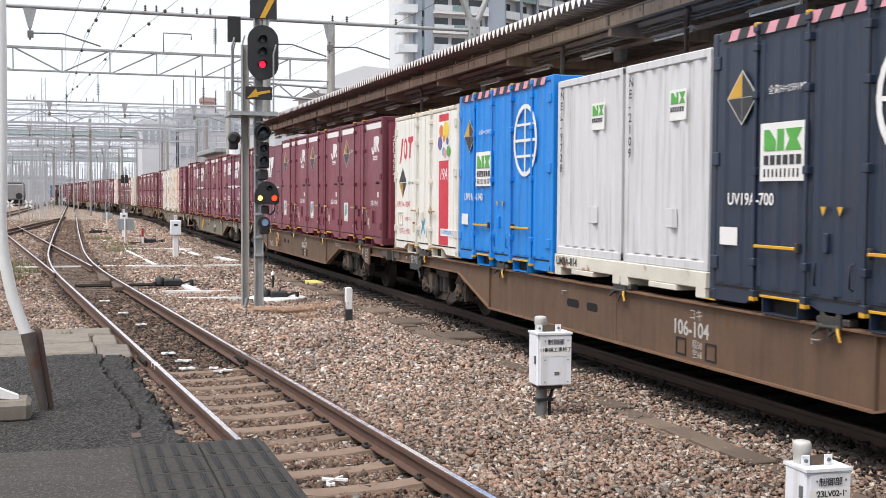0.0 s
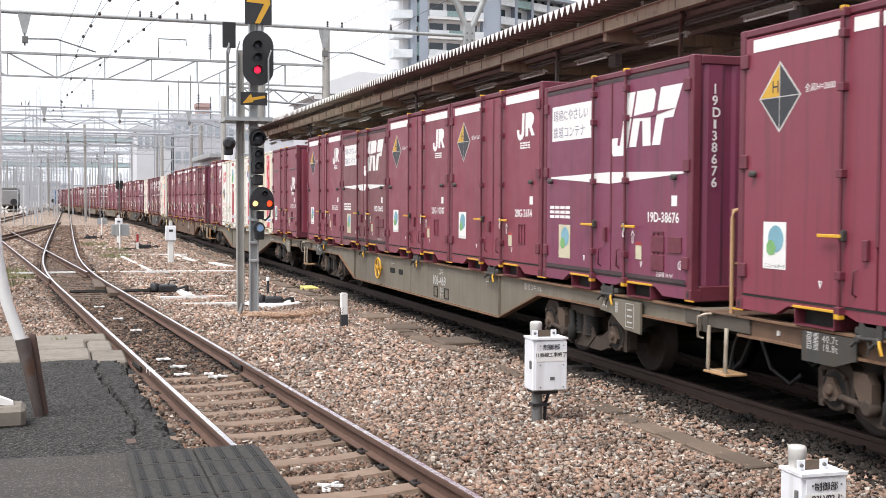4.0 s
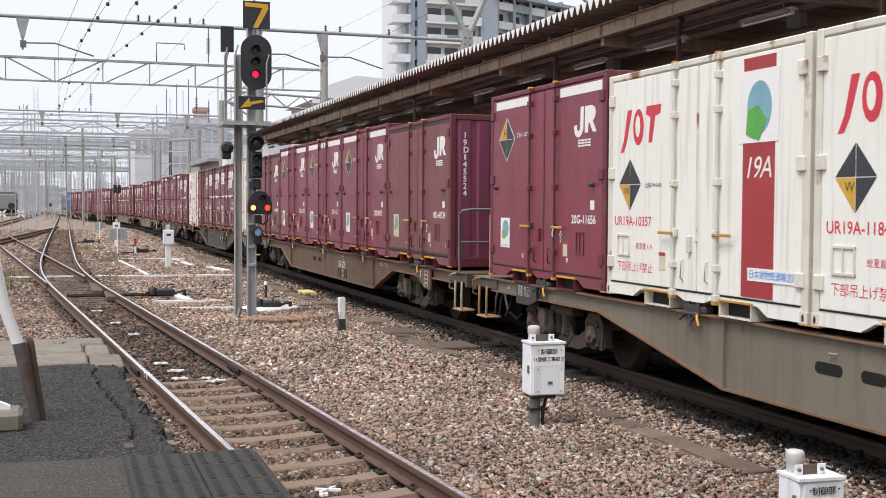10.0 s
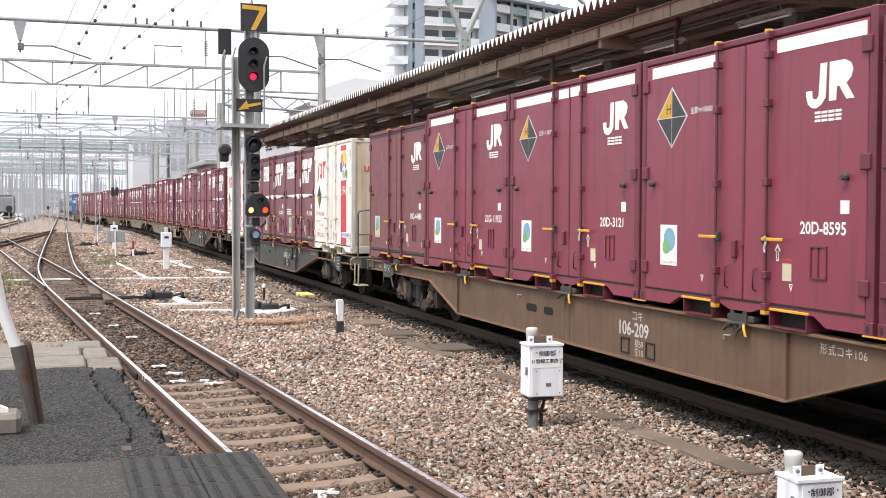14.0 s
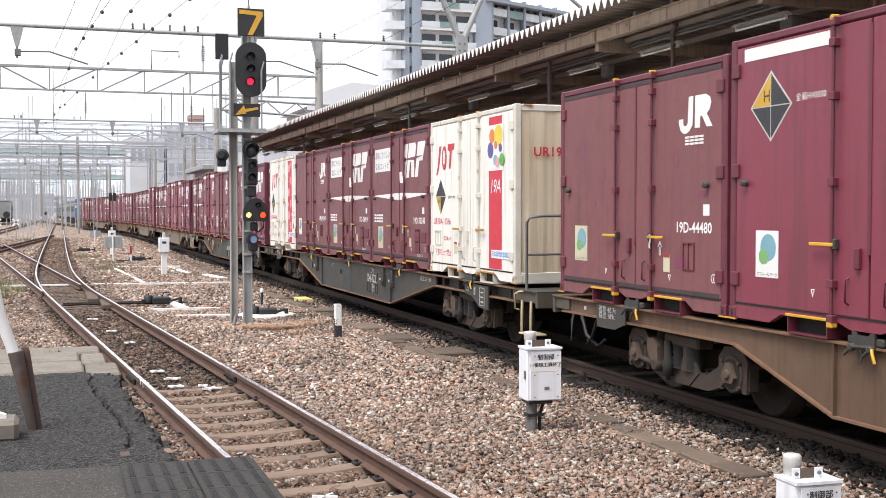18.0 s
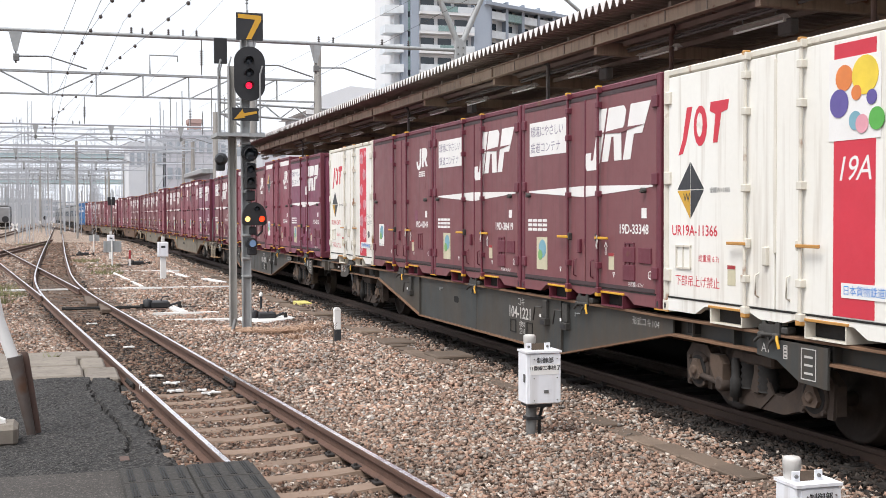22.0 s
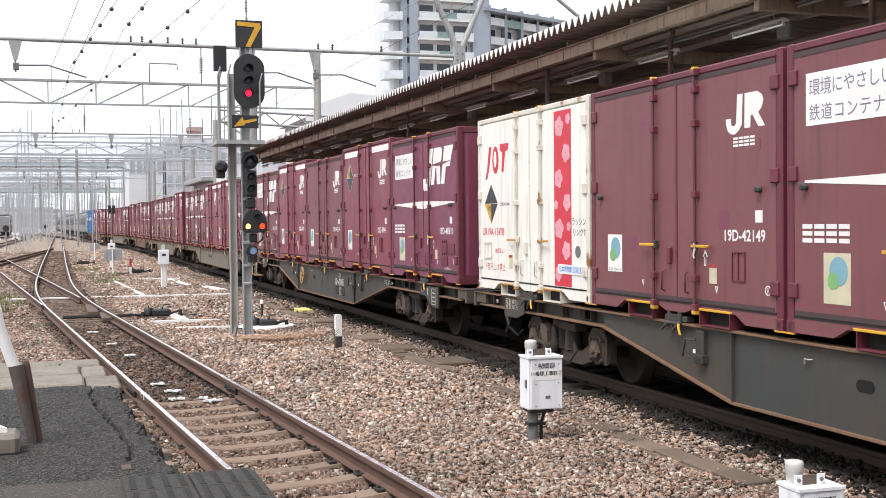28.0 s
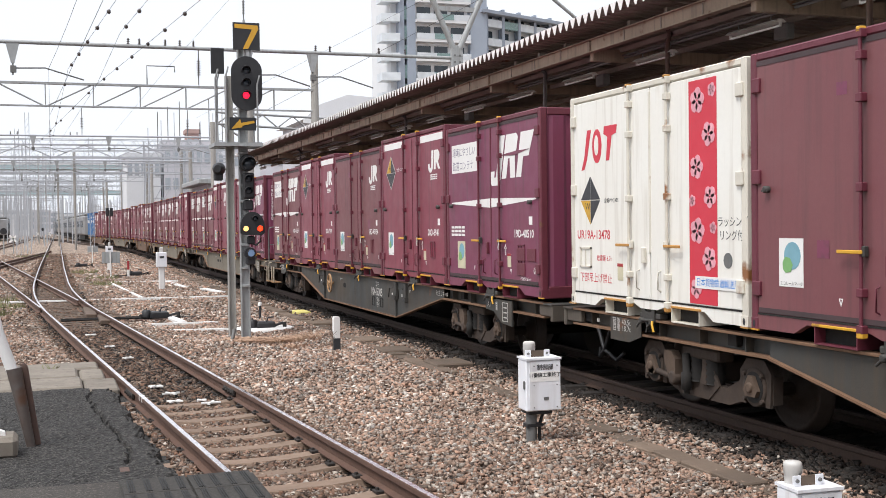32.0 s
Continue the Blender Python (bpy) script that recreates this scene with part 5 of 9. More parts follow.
            mark("operator_mark", flat([[(0.06, 0.27), (0.06, 0.46), (0.14, 0.46), (0.24, 0.36), (0.24, 0.27)], rect(0.26, 0.27, 0.36, 0.46), [(0.38, 0.27), (0.44, 0.365), (0.38, 0.46), (0.62, 0.46), (0.55, 0.365), (0.62, 0.27)]], m["green"]), c, 0.88, 1.16, "plain green shapes of an operator's mark", out=0.031)
            mark("operator_bars", flat(bars(6, 0.07, 0.085, 0.026), m["charcoal"]), c, 0.94, 1.305, out=0.031)
            mark("operator_bars", flat(bars(9, 0.022, 0.075, 0.040), m["charcoal"]), c, 0.94, 1.195, out=0.031)
            mark("diamond_rim", flat([[(x * 0.82, y * 0.82) for x, y in ((0.28, -0.03), (0.59, 0.285), (0.28, 0.60), (-0.03, 0.285))]], m["lamp_white"], thick=0.002), c, 0.33, 1.71, "pale rim of a warning diamond", out=0.023)
            for name, col, tris in (("diamond_dark", "charcoal", (((0.285, 0.28), (0.285, 0.0), (0.56, 0.28)), ((0.275, 0.28), (0.0, 0.28), (0.275, 0.0)), ((0.285, 0.29), (0.56, 0.29), (0.285, 0.57)))), ("diamond_light", "gold", (((0.275, 0.29), (0.0, 0.29), (0.275, 0.57)),))):
                mark(name, flat([[(x * 0.82, y * 0.82) for x, y in q] for q in tris], m[col]), c, 0.33, 1.71, "quarters of a warning diamond", out=0.025)
            words("全高H=2591MM", 0.062, m["white"], c, 0.98, 1.945, out=0.024)
            ring = []
            for k in range(24):
                a0, a1 = 2 * math.pi * k / 24, 2 * math.pi * (k + 1) / 24
                ring.append([(0.42 * math.cos(a0), 0.50 * math.sin(a0)), (0.42 * math.cos(a1), 0.50 * math.sin(a1)), (0.36 * math.cos(a1), 0.44 * math.sin(a1)), (0.36 * math.cos(a0), 0.44 * math.sin(a0))])
            ring += [rect(-0.36, -0.02, 0.36, 0.02), rect(-0.02, -0.44, 0.02, 0.44), rect(-0.3, 0.2, 0.3, 0.235), rect(-0.3, -0.235, 0.3, -0.2)]
            mark("globe_mark", flat(ring, m["white"]), c, 2.85, 1.78, "plain white ring of a maker's mark", out=0.026)
            mark("plate", flat([rect(0, 0, 0.30, 0.17)], m["white"]), c, 0.22, 0.56, out=0.024)
        else:
            mark("white_block", flat([rect(0, 0, 0.9, 0.34), rect(0.15, 0.5, 0.75, 0.62)], m["white"]), c, 0.35, 1.45, out=0.026)
            mark("white_block", flat([rect(0, 0, 0.9, 0.34), rect(0.15, 0.5, 0.75, 0.62)], m["white"]), c, 2.3, 1.45, out=0.026)
    PROTO[kind] = c
    c.matrix_basis = pose(0, 0, -60)
    return c


CONTAINER_LOG = []


def line2(x0, y0, x1, y1, w):
    """A straight stroke of width w."""
    d = Vector((x1 - x0, y1 - y0)).normalized() * w / 2
    return [(x0 - d.y, y0 + d.x), (x0 + d.y, y0 - d.x), (x1 + d.y, y1 - d.x), (x1 - d.y, y1 + d.x)]



def load(kind, a, number="", end="", colour=None):
    """A container on the train, its middle a metres along it."""
    c = copy_thing(proto(kind), pose(0, 0, 0))
    if a > 88:
        for o in list(c.children_recursive):
            if o.name.startswith(("casting_hole", "paint_strip", "door_stop", "seal", "pull_bar", "latch", "pocket_lip")):
                bpy.data.objects.remove(o)
    col = colour or (M["red"] if kind[0] == "J" else M["white"])
    SINK["depth"] = 0.0 if kind in ("N", "D", "K", "Y") else 0.0215
    if number:
        if kind[0] == "J":
            words(number, 0.105, col, c, 0.17, 0.80, 1.0, weight=0.002)
        elif kind in ("N", "D"):
            words(number, 0.112, col, c, 0.34, 0.945, 1.0, out=0.024, weight=0.006)
        else:
            common_marks(c, number)
    if end:
        if kind[0] == "J":
            ob = part("lettering", lettering(end, 0.13, M["red"], 1.05, weight=0.003), None, c)
            ob.matrix_basis = Matrix.Translation((-0.95, NEAR_END - 0.006, 1.78)) @ BACK
        else:
            end_words(end, 0.098, M["white"], c, -0.69 if kind == "V" else -1.01, 2.11, 0.118)
    if number == "UR19A-12047":
        mark("chalk_cross", flat([line2(0, 0, 0.24, 0.26, 0.05), line2(0, 0.26, 0.24, 0, 0.05)[::-1]], M["chalk"], thick=0.002), c, 1.72, 0.34, "pale blue chalked cross", out=0.02)
    CONTAINER_LOG.append((c, a))
    return c


# container flat wagon
def wagon(sill, label, long_near, long_far, hand, step_paint, brake, deep):
    """A bogie flat wagon; its origin is at rail height under the middle of its load."""
    top = thing("flat_wagon", label, "flat wagon", "wagons of the train")
    e0, e1 = (0.72 if long_near else 0.27), (0.72 if long_far else 0.27)
    cw = 0.31 * long_far - 0.17 * long_near
    foot, lo, hi = (0.255, 2.95, 5.65) if deep else (0.315, 4.35, 5.82)
    y0, y1 = -9.48 - e0, 9.48 + e1
    x = 1.14
    o = [(-9.48, 0.92), (-9.48, 0.76), (cw - hi, 0.76), (cw - lo, foot), (cw + lo, foot), (cw + hi, 0.76), (9.48, 0.76), (9.48, 0.92)]
    for sg in (-1, 1):
        if sill is M["sill_green"]:
            mid = [(cw - hi, 0.92)] + o[2:6] + [(cw + hi, 0.92)]
            s = Shape().prism(mid, 0, sg * x - 0.012, sg * x + 0.012)
            for ya, yb in ((-9.48, cw - hi), (cw + hi, 9.48)):
                s.box(sg * x - sg * 0.10 - 0.01, ya, 0.76, sg * x - sg * 0.10 + 0.01, yb, 0.92)
                for q in range(5):
                    yq = ya + (yb - ya) * (q + 0.5) / 5
                    s.box(min(sg * x, sg * (x - 0.10)), yq - 0.006, 0.76, max(sg * x, sg * (x - 0.10)), yq + 0.006, 0.92)
                part("end_channel", Shape().box(sg * (x - 0.05) - 0.06, ya, 0.749, sg * (x - 0.05) + 0.06, yb, 0.765), M["flange"], top, "rusty channel foot")
            part("side_sill", s, sill, top)
        else:
            part("side_sill", Shape().prism(o, 0, sg * x - 0.012, sg * x + 0.012), sill, top)
        part("top_flange", Shape().box(sg * x - 0.06, -9.48, 0.925, sg * x + 0.06, 9.48, 0.95, 0.003), M["flange"], top, "rusty top flange")
        vs, fs, low = [], [], o[1:7]
        for q, pt in enumerate(low):
            for dz in (-0.011, 0.011):
                vs += [(sg * x + xx, pt[0], pt[1] + dz) for xx in (-0.055, 0.055)]
            if q:
                b0 = 4 * q
                fs += [(b0 - 4, b0, b0 + 1, b0 - 3), (b0 - 2, b0 - 1, b0 + 3, b0 + 2), (b0 - 4, b0 - 2, b0 + 2, b0), (b0 - 3, b0 + 1, b0 + 3, b0 - 1)]
        fs += [(0, 1, 3, 2), (4 * len(low) - 4, 4 * len(low) - 2, 4 * len(low) - 1, 4 * len(low) - 3)]
        part("bottom_flange", Shape().add(vs, fs), M["flange"], top, "rusty bottom flange")
        for yy in (cw - lo, cw + lo, cw + 0.2):
            part("sill_stiffener", Shape().box(sg * x - (0.05 if yy != cw + 0.2 else 0.016), yy - 0.008, foot, sg * x + 0.05, yy + 0.008, 0.92), sill, top)
    part("centre_sill", Shape().box(-0.2, y0 + 0.25, 0.55, 0.2, y1 - 0.25, 0.93), M["under"], top)
    beam = Shape().box(-x + 0.02, -0.07, 0.80, x - 0.02, 0.07, 0.925).mesh("cross_beam", M["under"])
    for k in range(13):
        part("cross_beam", beam, None, top).location.y = -9.2 + 18.4 * k / 12
    for yy, e in ((y0, -1), (y1, 1)):
        long = long_near if e < 0 else long_far
        s = Shape().box(-1.2, yy - 0.07 if e > 0 else yy, 0.72, 1.2, yy if e > 0 else yy + 0.07, 0.93, 0.01)
        s.box(-0.5, min(yy, e * 9.48), 0.91, 0.5, max(yy, e * 9.48), 0.93)
        s.box(-1.18, min(yy, e * 9.3), 0.78, -1.12, max(yy, e * 9.3), 0.93, 0.008)
        part("end_beam", s, M["end_dark"], top)
        part("end_plate", Shape().box(-1.21, min(yy, e * 9.48), 0.925, 1.21, max(yy, e * 9.48), 0.945, 0.004), sill, top)
        s = Shape().box(-0.09, yy, 0.72, 0.09, yy + e * 0.36, 0.90, 0.02)
        s.box(-0.16, yy + e * 0.30, 0.66, 0.16, yy + e * 0.44, 0.98, 0.04)
        s.box(-0.24, yy - 0.02 * e, 0.60, 0.24, yy + 0.10 * e, 0.68, 0.02)
        part("coupler", s, M["under"], top)
        for xx in (-0.55, 0.55):
            pts = [(xx, yy, 0.62), (xx, yy + e * 0.16, 0.36), (xx * 0.9, yy + e * 0.40, 0.24), (xx * 0.8, yy + e * 0.5, 0.34)]
            part("brake_hose", Shape().tube(pts, 0.026, 7), M["black"], top)
        if long:
            yh = e * (9.48 + 0.20)
            r = Shape()
            r.tube([(-1.13, yh, 0.93), (-1.13, yh, 1.86), (-1.10, yh + e * 0.04, 1.93), (-0.95, yh + e * 0.06, 1.95), (0.2, yh + e * 0.06, 1.95), (0.28, yh + e * 0.04, 1.90), (0.30, yh, 0.93)], 0.021, 8)
            r.tube([(-1.13, yh, 1.42), (0.30, yh, 1.42)], 0.016, 7)
            r.tube([(-0.4, yh, 0.93), (-0.4, yh + e * 0.05, 1.95)], 0.016, 7)
            part("handrail", r, hand, top)
            yl = e * (9.48 + 0.34)
            s = Shape().tube([(-1.19, yl - 0.155, 0.80), (-1.20, yl - 0.155, 0.38), (-1.15, yl - 0.155, 0.345), (-1.15, yl + 0.155, 0.345), (-1.20, yl + 0.155, 0.38), (-1.19, yl + 0.155, 0.80)], 0.020, 8)
            fs = part("foot_step", s, step_paint, top)
            part("tread", Shape().box(-1.225, yl - 0.20, 0.335, -0.98, yl + 0.20, 0.36, 0.006), M["step_tan"] if step_paint is not M["step_yellow"] else step_paint, fs, "worn wooden tread")
            part("grab_iron", Shape().tube([(-1.2, yl + 0.25, 0.66), (-1.26, yl + 0.25, 0.68), (-1.26, yl + 0.25, 0.88), (-1.26, yl + 0.10, 0.92), (-1.2, yl + 0.10, 0.92)], 0.013, 7), step_paint, top)
            part("signal_bracket", Shape().box(-0.62, yy - 0.02, 0.93, -0.54, yy + 0.02, 1.12, 0.008).tube([(-0.58, yy, 0.98), (-0.72, yy + e * 0.06, 0.55), (-0.74, yy + e * 0.1, 0.30)], 0.018, 7), M["lock"], top)
    # twistlocks with their levers along the side
    for k in range(5):
        yc = -7.6 + 3.80 * k
        for dy in (-0.20, 0.14):
            s = Shape().box(-1.21, yc + dy - 0.045, 0.955, -1.10, yc + dy + 0.045, 1.02, 0.012)
            part("container_lock", s, M["lock"], top)
        s = Shape().prism([(yc - 0.15, 1.09), (yc - 0.15, 0.93), (yc + 0.12, 0.93), (yc + 0.12, 1.09), (yc + 0.085, 1.09), (yc + 0.05, 1.03), (yc - 0.08, 1.03), (yc - 0.115, 1.09)], 0, -1.215, -1.19)
        lk = part("lock_bracket", s, M["lock"], top, "dark notched lock bracket")
        part("lock_shaft", Shape().tube([(-1.235, yc - 0.14, 0.945), (-1.24, yc + 0.12, 0.935)], 0.017, 8), M["lock"], lk)
        for dy in (-0.12, 0.10):
            part("lock_cam", Shape().lathe((-1.215, yc + dy, 0.93), (-1, 0, 0), [(0, 0.035), (0.035, 0.035), (0.04, 0.02)], 10).tube([(-1.235, yc + dy, 0.93), (-1.25, yc + dy + 0.07, 0.865)], 0.014, 6), M["lock"], lk)
        part("lock_lever", Shape().tube([(-1.24, yc - 0.15, 0.935), (-1.26, yc - 0.18, 0.90), (-1.255, yc - 0.20, 0.83)], 0.014, 7), M["yellow"], top, "yellow lock lever")
        part("lock_chain", Shape().tube([(-1.24, yc - 0.02, 0.92), (-1.235, yc - 0.03, 0.87), (-1.24, yc - 0.015, 0.81)], 0.009, 5), M["lock"], lk)
    # two bogies
    for yc in (cw - 6.95, cw + 6.95):
        bg = part("bogie", Shape().box(-0.98, yc - 0.16, 0.38, 0.98, yc + 0.16, 0.60, 0.02).box(-0.3, yc - 0.3, 0.56, 0.3, yc + 0.3, 0.66), M["bogie"], top)
        for sg in (-1, 1):
            o2 = [(yc - 1.18, 0.30), (yc - 1.18, 0.56), (yc - 1.05, 0.67), (yc - 0.78, 0.67), (yc - 0.62, 0.46), (yc - 0.42, 0.36), (yc + 0.42, 0.36), (yc + 0.62, 0.46), (yc + 0.78, 0.67), (yc + 1.05, 0.67), (yc + 1.18, 0.56), (yc + 1.18, 0.30), (yc + 1.02, 0.30), (yc + 0.95, 0.42), (yc + 0.86, 0.42), (yc + 0.74, 0.29), (yc + 0.45, 0.20), (yc - 0.45, 0.20), (yc - 0.74, 0.29), (yc - 0.86, 0.42), (yc - 0.95, 0.42), (yc - 1.02, 0.30)]
            part("side_frame", Shape().prism(o2, 0, sg * 0.98 - 0.05, sg * 0.98 + 0.05), M["bogie"], bg)
            s = Shape()
            for dy in (-0.14, 0.14):
                s.lathe((sg * 0.98, yc + dy, 0.36), (0, 0, 1), [(0.0, 0.10)] + [(0.02 + 0.03 * k, 0.105 if k % 2 else 0.085) for k in range(9)] + [(0.30, 0.10)], 12)
            part("spring", s, M["under"], bg)
            part("bolster_end", Shape().box(sg * 0.98 - 0.10, yc - 0.34, 0.60, sg * 0.98 + 0.09, yc + 0.34, 0.72, 0.02), M["bogie"], bg)
            if sg > 0:
                continue
            part("gusset", Shape().prism([(yc - 0.30, 0.36), (yc - 0.12, 0.62), (yc - 0.02, 0.62), (yc + 0.06, 0.36), (yc - 0.10, 0.20)], 0, sg * 1.03 - 0.012, sg * 1.03 + 0.012), M["bogie"], bg)
            part("bolster_post", Shape().box(sg * 1.02 - 0.05, yc - 0.11, 0.34, sg * 1.02 + 0.05, yc - 0.02, 0.64, 0.012), M["bogie"], bg)
            for dy in (-0.93, 0.93):
                part("axle_plate", Shape().prism([(yc + dy - 0.23, 0.27), (yc + dy - 0.25, 0.58), (yc + dy - 0.14, 0.70), (yc + dy + 0.14, 0.70), (yc + dy + 0.25, 0.58), (yc + dy + 0.23, 0.27), (yc + dy + 0.16, 0.27), (yc + dy + 0.14, 0.34), (yc + dy - 0.14, 0.34), (yc + dy - 0.16, 0.27)], 0, sg * 1.04 - 0.016, sg * 1.04 + 0.016), M["bogie"], bg)
            for dy in (-0.93, 0.93):
                s = Shape().lathe((sg * 0.98, yc + dy, 0.44), (sg, 0, 0), [(0.0, 0.185), (0.085, 0.185), (0.095, 0.175), (0.095, 0.15)], 20)
                for k in range(4):
                    q = 2 * math.pi * k / 4 + 0.78
                    s.lathe((sg * 1.07, yc + dy + 0.20 * math.cos(q), 0.44 + 0.17 * math.sin(q)), (sg, 0, 0), [(0, 0.026), (0.03, 0.022)], 6)
                ab = part("axle_box", s, M["bogie"], bg)
                # no hollow here: a dark disc paints the recess's shade
                part("bearing_recess", Shape().lathe((sg * 1.076, yc + dy, 0.44), (sg, 0, 0), [(0.0, 0.148), (0.004, 0.148)], 20), M["under"], ab, "flat dark disc for the shaded bearing recess")
                tri = [(yc + dy + r * math.cos(q), 0.44 + r * math.sin(q)) for a0 in (0, 2.094, 4.189) for q, r in ((a0 + 1.571 - 0.3, 0.115), (a0 + 1.571 + 0.3, 0.115))]
                part("end_cover", Shape().prism(tri, 0, min(sg * 1.08, sg * 1.12), max(sg * 1.08, sg * 1.12)).lathe((sg * 1.12, yc + dy, 0.44), (sg, 0, 0), [(0, 0.05), (0.02, 0.045), (0.022, 0.03)], 10), M["bogie_pale"], ab, "three-cornered bearing cover")
            part("rod_bracket", Shape().prism([(yc + 0.40, 0.40), (yc + 0.40, 0.56), (yc + 0.47, 0.64), (yc + 0.62, 0.64), (yc + 0.62, 0.52), (yc + 0.55, 0.40)], 0, min(sg * 1.04, sg * 1.13), max(sg * 1.04, sg * 1.13)), M["bogie_pale"], bg, "dusty rod bracket")
            part("shock_absorber", Shape().lathe((sg * 1.10, yc + 0.22, 0.22), (0, 0, 1), [(0, 0.03), (0.04, 0.03), (0.05, 0.055), (0.22, 0.055), (0.23, 0.04), (0.42, 0.04)], 12), M["under"], bg)
            part("traction_rod", Shape().tube([(sg * 1.09, yc + 0.90, 0.40), (sg * 1.10, yc + 0.46, 0.36)], 0.03, 8).lathe((sg * 1.04, yc + 0.46, 0.36), (sg, 0, 0), [(0, 0.075), (0.09, 0.075), (0.10, 0.05)], 12).lathe((sg * 1.04, yc + 0.92, 0.40), (sg, 0, 0), [(0, 0.06), (0.08, 0.06)], 12), M["bogie"], bg)
        for dy in (-0.93, 0.93):
            s = Shape().tube([(-0.95, 0, 0), (0.95, 0, 0)], 0.07, 10)
            for sg in (-1, 1):
                s.lathe((sg * 0.49, 0, 0), (sg, 0, 0), [(0.0, 0.432), (0.025, 0.43), (0.03, 0.408), (0.135, 0.400), (0.135, 0.36), (0.10, 0.33), (0.09, 0.14), (0.16, 0.12), (0.17, 0.08)], 28)
            w = part("wheelset", s, M["wheel"], bg)
            w.location = (0, yc + dy, 0.405)
    # fittings between the bogies
    part("brake_gear_box", Shape().box(-0.75, -1.2, 0.36, -0.25, 0.2, 0.72, 0.06), M["under"], top)
    part("air_reservoir", Shape().tube([(-0.5, 2.0, 0.55), (-0.5, 3.2, 0.55)], 0.2, 14), M["under"], top)
    db = part("data_board", Shape().prism([(-8.40, 0.90), (-8.40, 0.55), (-8.02, 0.57), (-7.70, 0.72), (-7.40, 0.74), (-7.40, 0.90)], 0, -1.205, -1.185), sill, top, "dirty lettered side board")
    o = part("lettering", lettering("A1", 0.085, M["lamp_white"]), None, db)
    o.matrix_basis = Matrix.Translation((-1.208, -7.47, 0.775)) @ FACE
    for yb, zb, wd, ht in ((-7.80, 0.745, 0.055, 0.12), (-8.05, 0.60, 0.20, 0.27)):
        fr = Shape()
        for q in ((0, 0, wd, 0.008), (0, ht - 0.008, wd, ht), (0, 0, 0.008, ht), (wd - 0.008, 0, wd, ht)):
            fr.box(-1.209, yb - q[2], zb + q[1], -1.204, yb - q[0], zb + q[3])
        for r in range(3):
            fr.box(-1.209, yb - wd * 0.78, zb + ht * (0.18 + 0.26 * r), -1.204, yb - wd * 0.22, zb + ht * (0.18 + 0.26 * r) + 0.018)
        part("chart", fr, M["lamp_white"], db, "outlined white chart of plain bars")
    part("board_edge", Shape().box(-1.215, -8.41, 0.55, -1.185, -8.385, 0.90, 0.004), sill, db)
    # slots are flat ovals; the dark of the opening is only their colour
    for yy, span in (((cw + 1.1, 0.12),) if sill is M["sill_green"] else ((cw + 1.40, 0.26), (cw + 0.84, 0.20))):
        part("slot", flat([[(0.05 * math.cos(q) + (0.5 if math.cos(q) > 0 else -0.5) * span, 0.052 * math.sin(q)) for q in [6.2832 * (k + 0.5) / 16 for k in range(16)]]], M["void"], thick=0.002), None, top).matrix_basis = Matrix.Translation((-1.1525, yy, 0.66)) @ FACE
    for yy in (1.6, -3.6):
        part("sill_hook", Shape().tube([(-1.15, yy, 0.80), (-1.18, yy, 0.80), (-1.18, yy + 0.07, 0.80), (-1.18, yy + 0.07, 0.76)], 0.008, 6), M["steel"], top)
    for yy in (-2.62, -3.25, 3.32) if sill is M["sill_green"] else ():
        lb = part("locking_box", Shape().box(-1.20, yy - 0.07, 0.66, -1.15, yy + 0.07, 0.90, 0.006).box(-1.225, yy - 0.085, 0.57, -1.15, yy + 0.085, 0.66, 0.006), M["lock"], top, "dark side lock box")
        part("lock_mouth", Shape().box(-1.228, yy - 0.065, 0.585, -1.224, yy + 0.065, 0.635), M["black"], lb)
        part("lock_arm", Shape().tube([(-1.21, yy + 0.06, 0.80), (-1.24, yy + 0.20, 0.80), (-1.24, yy + 0.26, 0.62)], 0.011, 6), M["lock"], lb)
        part("lock_label", Shape().box(-1.229, yy + 0.03, 0.672, -1.225, yy + 0.075, 0.712), M["white"], lb)
    if brake:
        s = Shape()
        s.ring((-1.24, cw + 2.17, 0.66), (1, 0, 0), 0.20, 0.019)
        for k in range(5):
            a0 = 2 * math.pi * k / 5 + 0.3
            s.tube([(-1.24, cw + 2.17, 0.66), (-1.24, cw + 2.17 + 0.19 * math.cos(a0), 0.66 + 0.19 * math.sin(a0))], 0.014, 6)
        s.lathe((-1.15, cw + 2.17, 0.66), (-1, 0, 0), [(0, 0.03), (0.11, 0.04)], 8)
        part("brake_wheel", s, M["yellow" if sill is M["sill_grey"] else "step_tan"], top, "spoked hand-brake wheel")
    return top


